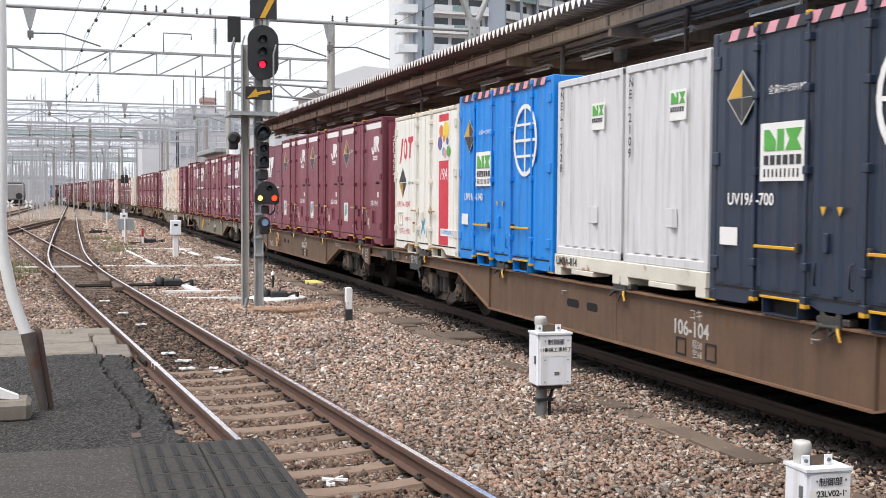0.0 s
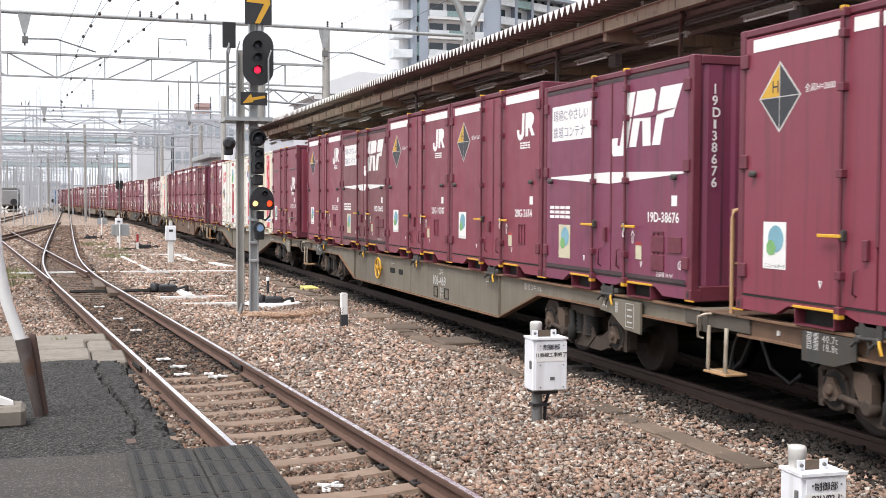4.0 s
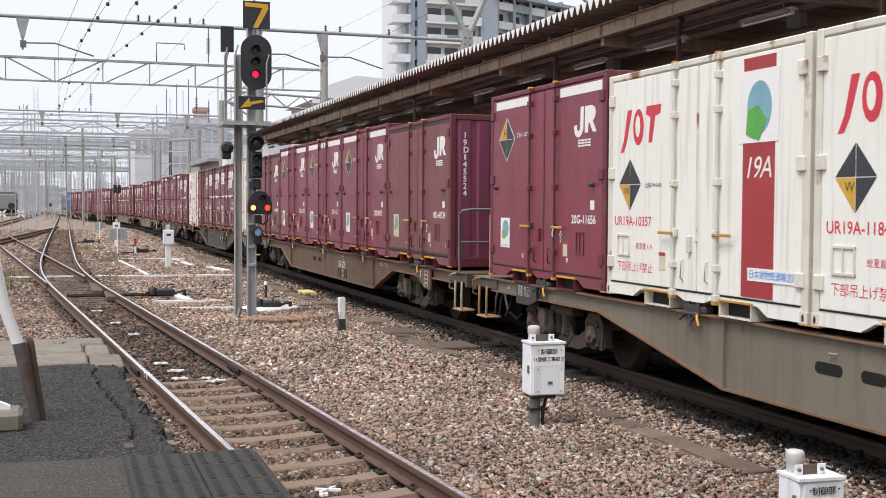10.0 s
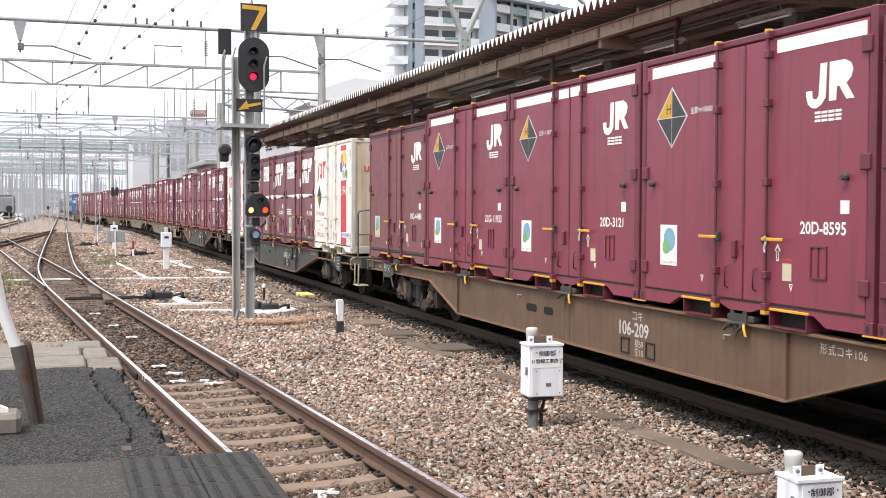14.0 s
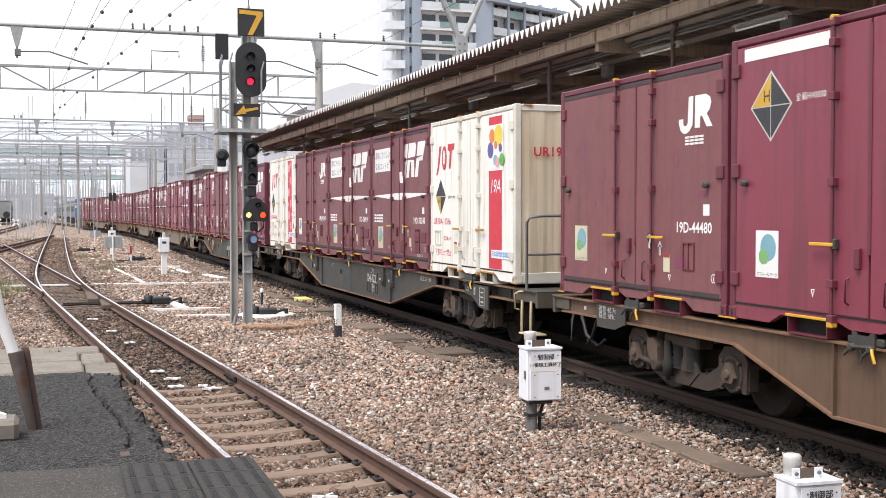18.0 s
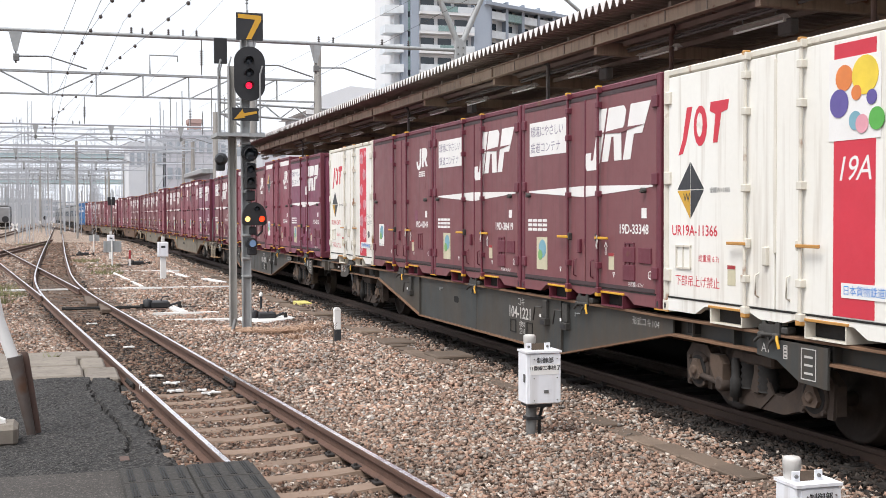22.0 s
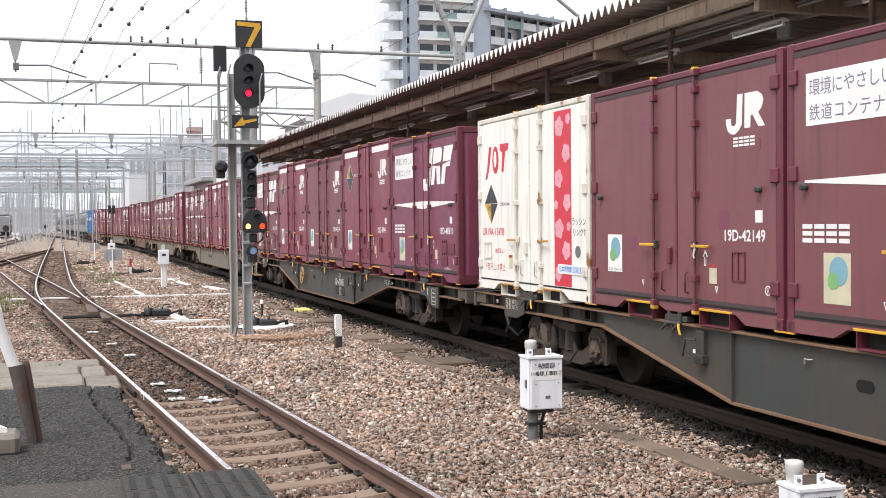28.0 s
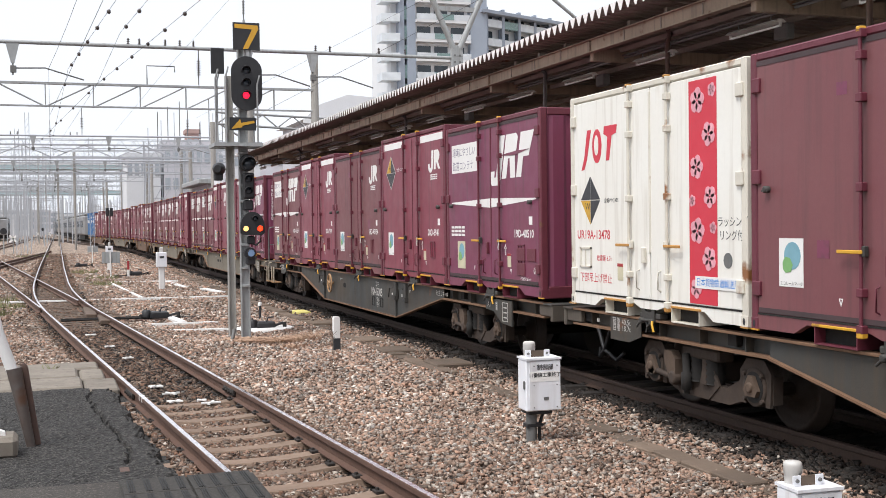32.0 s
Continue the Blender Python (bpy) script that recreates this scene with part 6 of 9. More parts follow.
def sill_words(top, number, extra="", shift=0.0):
    def put(text, size, y, z, sp=1.0, wgt=0.004):
        ob = part("lettering", lettering(text, size, M["lamp_white"], sp, 0.0, wgt), None, top)
        ob.matrix_basis = Matrix.Translation((-1.156, y + shift, z)) @ FACE
    put("コキ", 0.095, -1.45, 0.765)
    put(number, 0.155, -1.12, 0.585, 1.0, 0.006)
    put("積50", 0.070, -1.52, 0.47)
    put("空18", 0.070, -1.52, 0.375)
    tare = {"106-209": "189t", "107-1678": "18.6t", "104-1221": "18.7t"}.get(number, "18.8t")
    if number:
        ob = part("lettering", lettering("形式コキ" + number[:3], 0.072, M["lamp_white"], 1.15), None, top)
        ob.matrix_basis = Matrix.Translation((-1.156, -4.95, 0.80)) @ FACE
    bd = part("load_board", Shape().prism([(7.75, 0.92), (7.75, 0.74), (8.02, 0.66), (8.46, 0.66), (8.46, 0.92)], 0, -1.212, -1.20), M["sill_green"], top, "lettered load board")
    for text, z in (("荷重 40.5t" if number == "104-1221" else "荷重 40.7t", 0.845), ("自重 " + tare, 0.775)):
        ob = part("lettering", lettering(text, 0.062, M["lamp_white"], 1.15), None, bd)
        ob.matrix_basis = Matrix.Translation((-1.2145, 8.40, z)) @ FACE
    part("tag", Shape().box(-1.166, 8.85, 0.82, -1.15, 8.89, 0.865), M["lamp_white"], top)
    fr = Shape()
    for yb in (-1.30 + shift, -1.88 + shift):
        for q in ((yb - 0.10, 0.37, yb + 0.10, 0.385), (yb - 0.10, 0.535, yb + 0.10, 0.55), (yb - 0.10, 0.37, yb - 0.085, 0.55), (yb + 0.085, 0.37, yb + 0.10, 0.55)):
            fr.box(-1.162, q[0], q[1], -1.15, q[2], q[3])
    part("card_frame", fr, M["under"], top)
    if extra:
        put(extra, 0.13, 4.06, 0.43, 1.0, 0.0)


WAGON_LOG, SHIFT = [], {}
CONSIST = [
    # foot of the load, wagon paint, long ends, number, extra, containers from the near end
    (-71.08, "sill_brown", 0, 0, "106-104", "", 0, [("D", "", ""), ("D", "UV19A-700", ""), ("G", "", ""), ("N", "UV19A-1140", ""), ("JB", "UR19A-12047", "")]),
    (-51.21, "sill_brown", 0, 1, "106-217", "突放禁止", 1, [("A", "20D-9541", "20D-9541"), ("A", "20D-11638", ""), ("A2", "20D-1984", ""), ("Y", "Y19B-710", ""), ("A2", "20D-5423", "")]),
    (-31.45, "sill_grey", 0, 1, "106-469", "", 1, [("CP", "19D-38676", "19D-38676"), ("A", "20G-2654", ""), ("A", "20G-10307", ""), ("C", "19D-36693", ""), ("A", "20G-2425", "")]),
    (-11.07, "sill_grey", 0, 1, "107-1678", "", 0, [("V", "V19C-11159", "V19C-11159"), ("JS", "UR19A-12251", ""), ("JB", "UR19A-11840", ""), ("JE", "UR19A-10357", ""), ("A", "20G-11656", "")]),
    (9.69, "sill_brown", 1, 0, "106-209", "", 0, [("B", "19D-45524", "19D-45524"), ("A", "20D-8595", ""), ("A2", "20D-3121", ""), ("A", "20G-11933", ""), ("B", "19D-44480", "")]),
    (30.13, "sill_green", 1, 0, "104-1221", "", 0, [("JB", "UR19A-11366", "UR19A-11366"), ("C", "19D-33348", ""), ("C", "19D-38419", ""), ("P", "19D-42149", ""), ("JW", "UR19A-13478", "")]),
    (49.97, "sill_green", 0, 1, "104-5005", "", 1, [("CP", "19D-40510", ""), ("A", "20D-8941", ""), ("P", "19D-49154", ""), ("A", "20D-7769", ""), ("C", "19D-41254", "")]),
    (70.40, "sill_grey", 1, 0, "", "", 0, [("CP", "19D-39588", "19D-39588"), ("A", "", ""), ("A", "", ""), ("C", "", ""), ("C", "", "")]),
    (90.80, "sill_grey", 0, 1, "", "", 0, [("A", "", ""), ("C", "", ""), ("C", "", ""), ("C", "", ""), ("P", "", "")]),
    (111.20, "sill_brown", 0, 0, "", "", 0, [("C", "", ""), ("C", "", ""), ("A", "", ""), ("P", "", ""), ("A", "", "")]),
    (131.40, "sill_grey", 0, 1, "", "", 0, [("C", "", ""), ("P", "", ""), ("V", "", ""), ("P", "", ""), ("C", "", "")]),
    (151.80, "sill_brown", 0, 0, "", "", 0, [("C", "", ""), ("A", "", ""), ("C", "", ""), ("K", "", ""), ("K", "", "")]),
]
PITCH = 3.80
_protos = {}
for _a0, _paint, _ln, _lf, _num, _extra, _brake, _load in CONSIST:
    _hand = M["step_tan"] if _num in ("106-469", "106-217", "107-1678") else M["steel_dark"]
    _stp = M[{"107-1678": "step_tan", "104-1221": "step_yellow"}.get(_num, "step_cream")]
    _deep = _num[:3] in ("104", "107")
    _key = (_deep, _paint, _ln, _lf, _brake, _hand.name, _stp.name)
    _lab = {"sill_brown": "rusty brown steel container flat wagon", "sill_grey": "dusty grey steel container flat wagon", "sill_green": "dark green-grey steel container flat wagon"}[_paint]
    if _key not in _protos:
        _w = _protos[_key] = wagon(M[_paint], _lab, _ln, _lf, _hand, _stp, _brake, _deep)
    else:
        _w = copy_thing(_protos[_key], pose(0, 0, 0))
    WAGON_LOG.append((_w, _a0 + PITCH * 2.5 - 0.02, _num, _extra))
    SHIFT[_w.name] = 0.31 * _lf - 0.17 * _ln
    for _k, (_kind, _no, _end) in enumerate(_load):
        _am = _a0 + CL / 2 + PITCH * _k
        if _kind == "G":
            WAGON_LOG_G = _am
        else:
            load(_kind, _am, _no, _end)
for _w, _a, _num, _extra in WAGON_LOG:
    if _num:
        sill_words(_w, _num, _extra, SHIFT[_w.name])


# two half-size grey containers on a white flat rack
def small_container(number):
    top = thing("small_container", "light grey ribbed half-size freight container", "freight container", "small grey containers")
    hy, hx, h = 0.90, 1.2, 2.22
    part("body", Shape().box(-hx + 0.03, -hy + 0.04, 0.05, hx - 0.03, hy - 0.04, h - 0.04), M["grey"], top)
    s = Shape()
    for sx in (-1, 1):
        for sy in (-1, 1):
            s.box(sx * (hx - 0.07), sy * (hy - 0.07), 0, sx * hx, sy * hy, h, 0.012)
    for sy in (-1, 1):
        s.box(-hx, sy * (hy - 0.06), h - 0.09, hx, sy * hy, h, 0.01)
        s.box(-hx, sy * (hy - 0.06), 0, hx, sy * hy, 0.1, 0.01)
    for sx in (-1, 1):
        s.box(sx * (hx - 0.06), -hy, h - 0.09, sx * hx, hy, h, 0.01)
        s.box(sx * (hx - 0.06), -hy, 0, sx * hx, hy, 0.1, 0.01)
    part("frame", s, M["grey"], top)
    s = Shape()
    for k in range(6):
        u = -0.70 + 0.25 * k
        s.prism([(-hx + 0.03, u), (-hx - 0.002, u + 0.03), (-hx - 0.002, u + 0.12), (-hx + 0.03, u + 0.15)], 2, 0.12, h - 0.1)
    part("side_ribs", s, M["grey"], top)
    part("panel", flat([rect(0, 0, 0.34, 0.32)], M["white"]), None, top).matrix_basis = Matrix.Translation((-hx - 0.006, -0.13, 1.54)) @ FACE
    part("operator_mark", flat([[(0.03, 0.17), (0.03, 0.29), (0.08, 0.29), (0.14, 0.22), (0.14, 0.29), (0.18, 0.29), (0.18, 0.17)], [(0.20, 0.17), (0.24, 0.23), (0.20, 0.29), (0.32, 0.29), (0.28, 0.23), (0.32, 0.17)]], M["green"]), None, top, "plain green shapes of an operator's mark").matrix_basis = Matrix.Translation((-hx - 0.010, -0.13, 1.54)) @ FACE
    part("operator_bars", flat(bars(6, 0.032, 0.05, 0.016), M["charcoal"]), None, top).matrix_basis = Matrix.Translation((-hx - 0.010, -0.15, 1.63)) @ FACE
    for k, ch in enumerate(number):
        ob = part("lettering", lettering(ch, 0.10, M["charcoal"], weight=0.003), None, top)
        ob.matrix_basis = Matrix.Translation((-hx - 0.006, hy - 0.10, 1.98 - k * 0.132)) @ FACE
    part("document_holder", Shape().box(-hx - 0.008, -0.30, 0.42, -hx + 0.01, -0.08, 0.62, 0.004), M["grey"], top)
    return top


rack = thing("flat_rack", "white rusty flat rack under two grey containers", "container rack")
_s = Shape().box(-1.22, -1.85, 0.10, 1.22, 1.85, 0.27, 0.01)
for _yy in (-1.75, -0.1, 0.1, 1.75):
    _s.box(-1.22, _yy - 0.09, 0.0, 1.22, _yy + 0.09, 0.2, 0.01)
part("deck", _s, M["cream_edge"], rack)
for _yy in (-1.0, 1.0):
    part("fork_pocket", Shape().box(-1.232, _yy - 0.3, 0.04, -1.0, _yy + 0.3, 0.10, 0.006), M["cream_edge"], rack)
_o = part("lettering", lettering("UM9A-814", 0.10, M["charcoal"], weight=0.003), None, rack)
_o.matrix_basis = Matrix.Translation((-1.226, 1.78, 0.14)) @ FACE
CONTAINER_LOG.append((rack, WAGON_LOG_G))
SMALL_LOG = [(small_container("NEL-9728"), WAGON_LOG_G + 0.94), (small_container("NE-2109"), WAGON_LOG_G - 0.94)]

# the patterns below ground have served
for _c in PROTO.values():
    for _o in (*_c.children_recursive, _c):
        bpy.data.objects.remove(_o)


def motions():
    for w, a, _num, _extra in WAGON_LOG:
        run(w, a, 0.0)
        # the wheels roll: a little more than half a metre from row to row
        sets = [o for b in w.children if b.name.startswith("bogie") for o in b.children if o.name.startswith("wheelset")]
        rows, last = [], None
        for k in range(961):
            t = k / 30
            i = min(max(j for j, (tt, _s) in enumerate(TRAVEL) if tt <= t), len(TRAVEL) - 2)
            (t0, s0), (t1, s1) = TRAVEL[i], TRAVEL[i + 1]
            s = s0 + (s1 - s0) * (t - t0) / (t1 - t0)
            if last is None or s - last > 0.40 or k == 960:
                rows.append((t, s))
                last = s
        for o in sets:
            x, y, z = o.location
            walk(o, [(t, pose(x, y, z, math.degrees((s - a) / 0.405))) for t, s in rows])
    for c, a in CONTAINER_LOG:
        run(c, a, 1.0)
    for c, a in SMALL_LOG:
        run(c, a, 1.27)

# ---- the platform end where the camera stands ----
PZ = 0.90
_s = Shape()
_s.prism([(-6.0, -14.0), (0.775, -14.0), (0.775, 5.12), (-6.0, 5.55)], 2, GROUND, PZ)
platform = solid("platform", _s, M["asphalt"], "worn grey asphalt platform end", "platform", kind="structure")
_s = Shape()
_s.prism([(0.25, -14.0), (0.83, -14.0), (0.83, 5.10), (0.25, 5.14)], 2, PZ - 0.28, PZ + 0.004)
part("edge_stone", _s, M["grip"], platform, "dark edge stone")
_tile = Shape()
_tile.box(-0.137, -0.137, 0.0, 0.137, 0.137, 0.012, 0.004)
for _k in range(4):
    for _j in (-0.010, 0.0, 0.010):
        _tile.box(-0.102 + 0.068 * _k + _j - 0.0028, -0.115, 0.012, -0.102 + 0.068 * _k + _j + 0.0028, 0.115, 0.0165, 0.001, 1)
_tile = _tile.mesh("edge_tile", M["grip"], M["groove"])
for _r in range(26):
    for _c in range(2):
        _o = part("edge_tile", _tile, None, platform)
        _o.matrix_basis = pose(0.395 + 0.282 * _c, 4.955 - 0.280 * _r, PZ + 0.005, 0.25 * math.sin(_r * 3 + _c), 0, 0.5 * math.sin(_r * 1.3 + _c * 2))

# the low paved strip beyond the platform end
_s = Shape()
_s.prism([(-6.0, 5.3), (1.02, 5.3), (0.90, 9.8), (0.82, 11.2), (0.68, 14.9), (-6.0, 15.3)], 2, GROUND, -0.075)
lower = solid("paved_strip", _s, M["asphalt_dark"], "crumbling dark asphalt strip beside the track", "pavement", kind="structure")
# its crumbled top: granules, a ragged edge and a crack
_crack = [(0.42, 15.0), (0.38, 14.2), (0.44, 13.2), (0.50, 12.4), (0.58, 11.6), (0.62, 10.9), (0.60, 10.2)]
_ry = np.random.default_rng(41)
_gx, _gy = np.arange(-2.2, 1.0, 0.026), np.arange(5.4, 15.2, 0.030)
_X, _Y = np.meshgrid(_gx, _gy)
_Z = -0.038 + _ry.uniform(-0.0055, 0.0065, _X.shape) + 0.010 * np.sin(_X * 5 + 2 * np.sin(_Y * 1.3)) * np.sin(_Y * 2.1 + _X)
_cx = np.interp(_Y, [c[1] for c in _crack[::-1]], [c[0] for c in _crack[::-1]]) + 0.012 * np.sin(_Y * 6)
_Z = np.where((np.abs(_X - _cx) < 0.015) & (_Y > 10.2), -0.085, _Z)
_edge = np.interp(_Y, [5.3, 9.8, 11.2, 14.9], [0.99, 0.92, 0.84, 0.70]) + 0.03 * np.sin(_Y * 5.3) + 0.02 * np.sin(_Y * 13.0)
_Z = np.where(_X > _edge - 0.05, _Z - 0.02, _Z)
_Z = np.where(_X > _edge, -0.16, _Z)
_X = _X + _ry.uniform(-0.010, 0.010, _X.shape)
_Y = _Y + _ry.uniform(-0.011, 0.011, _Y.shape)
_r, _c = _X.shape
_me = bpy.data.meshes.new("granular_top")
_id = np.arange(_r * _c).reshape(_r, _c)
_me.from_pydata(np.stack([_X, _Y, _Z], -1).reshape(-1, 3).tolist(), [], np.stack([_id[:-1, :-1], _id[:-1, 1:], _id[1:, 1:], _id[1:, :-1]], -1).reshape(-1, 4).tolist())
_me.materials.append(M["asphalt_dark"])
part("granular_top", _me, None, lower, "crumbled granular asphalt surface")
part("iron_plate", Shape().box(0.50, 9.85, -0.05, 0.58, 10.02, -0.032, 0.006), M["rust_pipe"], lower, "rusty iron plate")
for _x0, _x1, _y0, _y1, _h in ((-6.0, 0.34, 15.32, 16.35, 0.0), (0.36, 0.78, 15.05, 16.1, -0.01), (-6.0, 0.30, 16.45, 17.5, -0.005), (0.33, 0.66, 16.3, 17.4, -0.03), (-3.0, 0.62, 17.6, 18.35, -0.03)):
    _o = part("slab", Shape().box(_x0, _y0, GROUND, _x1, _y1, -0.03 + _h, 0.03), M["concrete"], lower, "worn concrete slab")
# the leaning white guard pipe in its rusty socket
guard = thing("guard_post", "white painted guard pipe leaning in a rusty steel socket", "guard post", at=pose(0, 0, 0))
part("pipe", Shape().tube([(-0.575, 11.4, 4.6), (-0.575, 11.4, 3.2), (-0.585, 11.4, 2.3), (-0.595, 11.4, 1.75), (-0.575, 11.4, 1.45), (-0.50, 11.4, 1.05), (-0.36, 11.4, 0.62)], 0.055, 14), M["white"], guard, "white bent pipe")
part("socket", Shape().tube([(-0.365, 11.38, 0.70), (-0.295, 11.38, 0.33), (-0.225, 11.38, -0.05)], 0.070, 14, r1=0.040), M["socket"], guard, "rust-streaked steel socket")
part("stay", Shape().lathe((-0.175, 11.47, -0.05), (-0.14, 0, 1), [(0, 0.04), (0.74, 0.04), (0.77, 0.034), (0.79, 0.015)], 12), M["rust_pipe"], guard, "rusty round stay")
_s = Shape().box(-0.95, 10.85, -0.06, -0.33, 11.25, 0.14, 0.04)
part("footing", _s, M["concrete"], guard, "rough concrete footing")
_s = Shape()
_s.prism([(-0.95, 0.40), (-0.44, 0.17), (-0.43, 0.13), (-0.95, 0.20)], 1, 11.0, 11.09)
part("brace", _s, M["white"], guard, "white flat brace")

# ---- signal mast ----
MY = 22.4
mast = thing("signal_mast", "grey steel signal mast with platform, black heads lit red and yellow", "railway signal", at=pose(0, 0, 0))
for _x0, _x1, _d in ((3.28, 3.40, 0.25), (3.49, 3.64, 0.0)):
    _s = Shape()
    for _xx in (_x0, _x1):
        _s.box(_xx - 0.012, MY + _d - 0.06, GROUND, _xx + 0.012, MY + _d + 0.06, 4.95 if _x0 < 3.4 else 5.6, 0.003)
    _s.box(_x0, MY + _d - 0.01, GROUND, _x1, MY + _d + 0.01, 4.95 if _x0 < 3.4 else 5.6)
    part("column", _s, M["steel" if _x0 > 3.4 else "concrete_pole"], mast, "grey channel column")
for _z in (0.8, 1.15, 1.6, 2.45, 2.75, 3.4):
    part("clamp", Shape().box(3.475, MY - 0.075, _z, 3.655, MY + 0.075, _z + 0.05, 0.006), M["steel"], mast)
_s = Shape().box(3.0, MY - 0.35, 3.57, 3.86, MY + 0.45, 3.595, 0.006)
for _x in (2.98, 3.88):
    _s.box(_x - 0.012, MY - 0.38, 3.53, _x + 0.012, MY + 0.48, 3.60)
for _y in (-0.38, 0.48):
    _s.box(2.97, MY + _y - 0.012, 3.53, 3.89, MY + _y + 0.012, 3.60)
part("deck", _s, M["steel"], mast, "open steel working deck")
_s = Shape()
for _x, _y, _z in ((3.0, -0.36, 5.0), (3.08, 0.2, 5.05), (3.14, 0.44, 5.05), (3.2, -0.36, 5.05), (3.80, -0.36, 4.9), (3.86, 0.0, 4.9), (3.86, 0.44, 4.9)):
    _s.tube([(_x, MY + _y, 3.6), (_x, MY + _y, _z - 0.18), (_x + 0.05, MY + _y, _z)], 0.018, 6)
for _z in (4.2, 4.75):
    _s.tube([(3.0, MY - 0.36, _z), (3.08, MY + 0.2, _z), (3.14, MY + 0.44, _z)], 0.014, 6)
    _s.tube([(3.80, MY - 0.36, _z), (3.86, MY, _z), (3.86, MY + 0.44, _z)], 0.014, 6)
part("guard_rail", _s, M["steel"], mast, "thin steel guard rails")
# number board
_b = part("number_board", Shape().box(3.37, MY - 0.22, 5.40, 3.89, MY - 0.20, 5.93, 0.004), M["black"], mast, "black board with a yellow figure seven")
_s = Shape()
_s.prism([(3.405, 5.90), (3.85, 5.88), (3.86, 5.80), (3.66, 5.42), (3.56, 5.42), (3.74, 5.80), (3.405, 5.82)], 1, MY - 0.226, MY - 0.221)
part("figure", _s, M["yellow"], _b, "yellow figure seven")
part("board_stay", Shape().tube([(3.6, MY - 0.12, 5.2), (3.6, MY - 0.12, 6.0)], 0.025, 7).tube([(3.72, MY - 0.12, 5.2), (3.72, MY - 0.12, 5.5)], 0.02, 7), M["steel"], mast)
_s = Shape().tube([(3.60, MY - 0.1, 5.9), (3.60, MY - 0.1, 7.0)], 0.012, 6)
for _k in range(8):
    _s.lathe((3.60, MY - 0.1, 6.12 + 0.055 * _k), (0, 0, 1), [(0, 0.028), (0.02, 0.028)], 8)
part("rod", _s, M["steel_dark"], mast)


def lens(parent, x, z, r, lit=None, hood=0.16, y=None):
    y = MY - 0.26 if y is None else y
    s = Shape()
    n = 14
    a0, a1 = radians(-25), radians(205)
    v, f = [], []
    for k in range(n + 1):
        q = a0 + (a1 - a0) * k / n
        dip = hood * (0.55 + 0.45 * math.sin(q) if math.sin(q) > -0.5 else 0.3)
        v += [(x + rr * math.cos(q), yy, z + rr * math.sin(q)) for rr, yy in ((r * 1.08, y), (r * 1.04, y - dip), (r * 0.96, y - dip), (r * 0.98, y))]
        if k:
            f += [(4 * k - 4 + j, 4 * k + j, 4 * k + (j + 1) % 4, 4 * k - 4 + (j + 1) % 4) for j in range(4)]
    s.add(v, f, True)
    part("hood", s, M["black"], parent)
    part("lens", Shape().lathe((x, y + 0.01, z), (0, -1, 0), [(0, r * 0.92), (0.012, r * 0.9), (0.035, r * 0.5), (0.042, 0.01)], 18), LIT[lit] if lit else M["glass_dark"], parent, {"red_lamp": "lit red lens", "warning_lamp": "lit orange-red lens", "yellow_lamp": "lit yellow lens", "white_lamp": "pale blue lens"}.get(lit, "dark lens"))


# the main head: an upright black oval with three lenses
_o = [(3.615 + 0.30 * math.cos(a) * 1.0, 4.75 + (0.225 if math.sin(a) > 0 else -0.225) + 0.30 * math.sin(a)) for a in [2 * math.pi * (k + 0.5) / 28 for k in range(28)]]
_h = part("signal_head", Shape().prism(_o, 1, MY - 0.27, MY - 0.25).box(3.47, MY - 0.25, 4.32, 3.76, MY - 0.02, 5.18, 0.02), M["black"], mast, "upright black oval signal head")
lens(_h, 3.60, 4.99, 0.085)
lens(_h, 3.60, 4.755, 0.085)
lens(_h, 3.60, 4.52, 0.085, "red_lamp")
_h = part("route_board", Shape().box(3.27, MY - 0.30, 3.84, 3.78, MY - 0.28, 4.09, 0.004), M["black"], mast, "black board with a yellow arrow")
part("arrow", Shape().prism([(3.30, 3.865), (3.47, 4.06), (3.49, 3.985), (3.74, 4.03), (3.75, 3.985), (3.50, 3.925), (3.52, 3.90)], 1, MY - 0.306, MY - 0.301), M["yellow"], _h, "yellow arrow")
_h = part("lamp_head", Shape().lathe((3.61, MY - 0.22, 3.22), (0, 1, 0), [(-0.02, 0.15), (0.0, 0.165), (0.10, 0.15), (0.16, 0.06)], 18), M["black"], mast, "round black lamp head")
lens(_h, 3.62, 3.20, 0.125, None, 0.20)
_h = part("lamp_head", Shape().box(3.52, MY - 0.25, 2.52, 3.74, MY - 0.1, 3.03, 0.03), M["black"], mast, "small two-lens black head")
lens(_h, 3.62, 2.91, 0.075, None, 0.14)
lens(_h, 3.62, 2.68, 0.075, None, 0.14)
part("relay_box", Shape().box(3.54, MY - 0.2, 2.30, 3.72, MY - 0.05, 2.50, 0.02), M["black"], mast)
_o = [(3.69 + 0.235 * math.cos(a), 1.98 + 0.29 * math.sin(a)) for a in [math.pi * k / 14 for k in range(15)]] + [(3.455, 1.86), (3.50, 1.82), (3.88, 1.82), (3.925, 1.86)]
_h = part("position_light", Shape().prism(_o, 1, MY - 0.26, MY - 0.16), M["black"], mast, "half-round black position light")
lens(_h, 3.555, 1.945, 0.058, "yellow_lamp", 0.09, MY - 0.265)
lens(_h, 3.83, 1.945, 0.062, "warning_lamp", 0.09, MY - 0.265)
lens(_h, 3.735, 2.14, 0.055, None, 0.10, MY - 0.265)
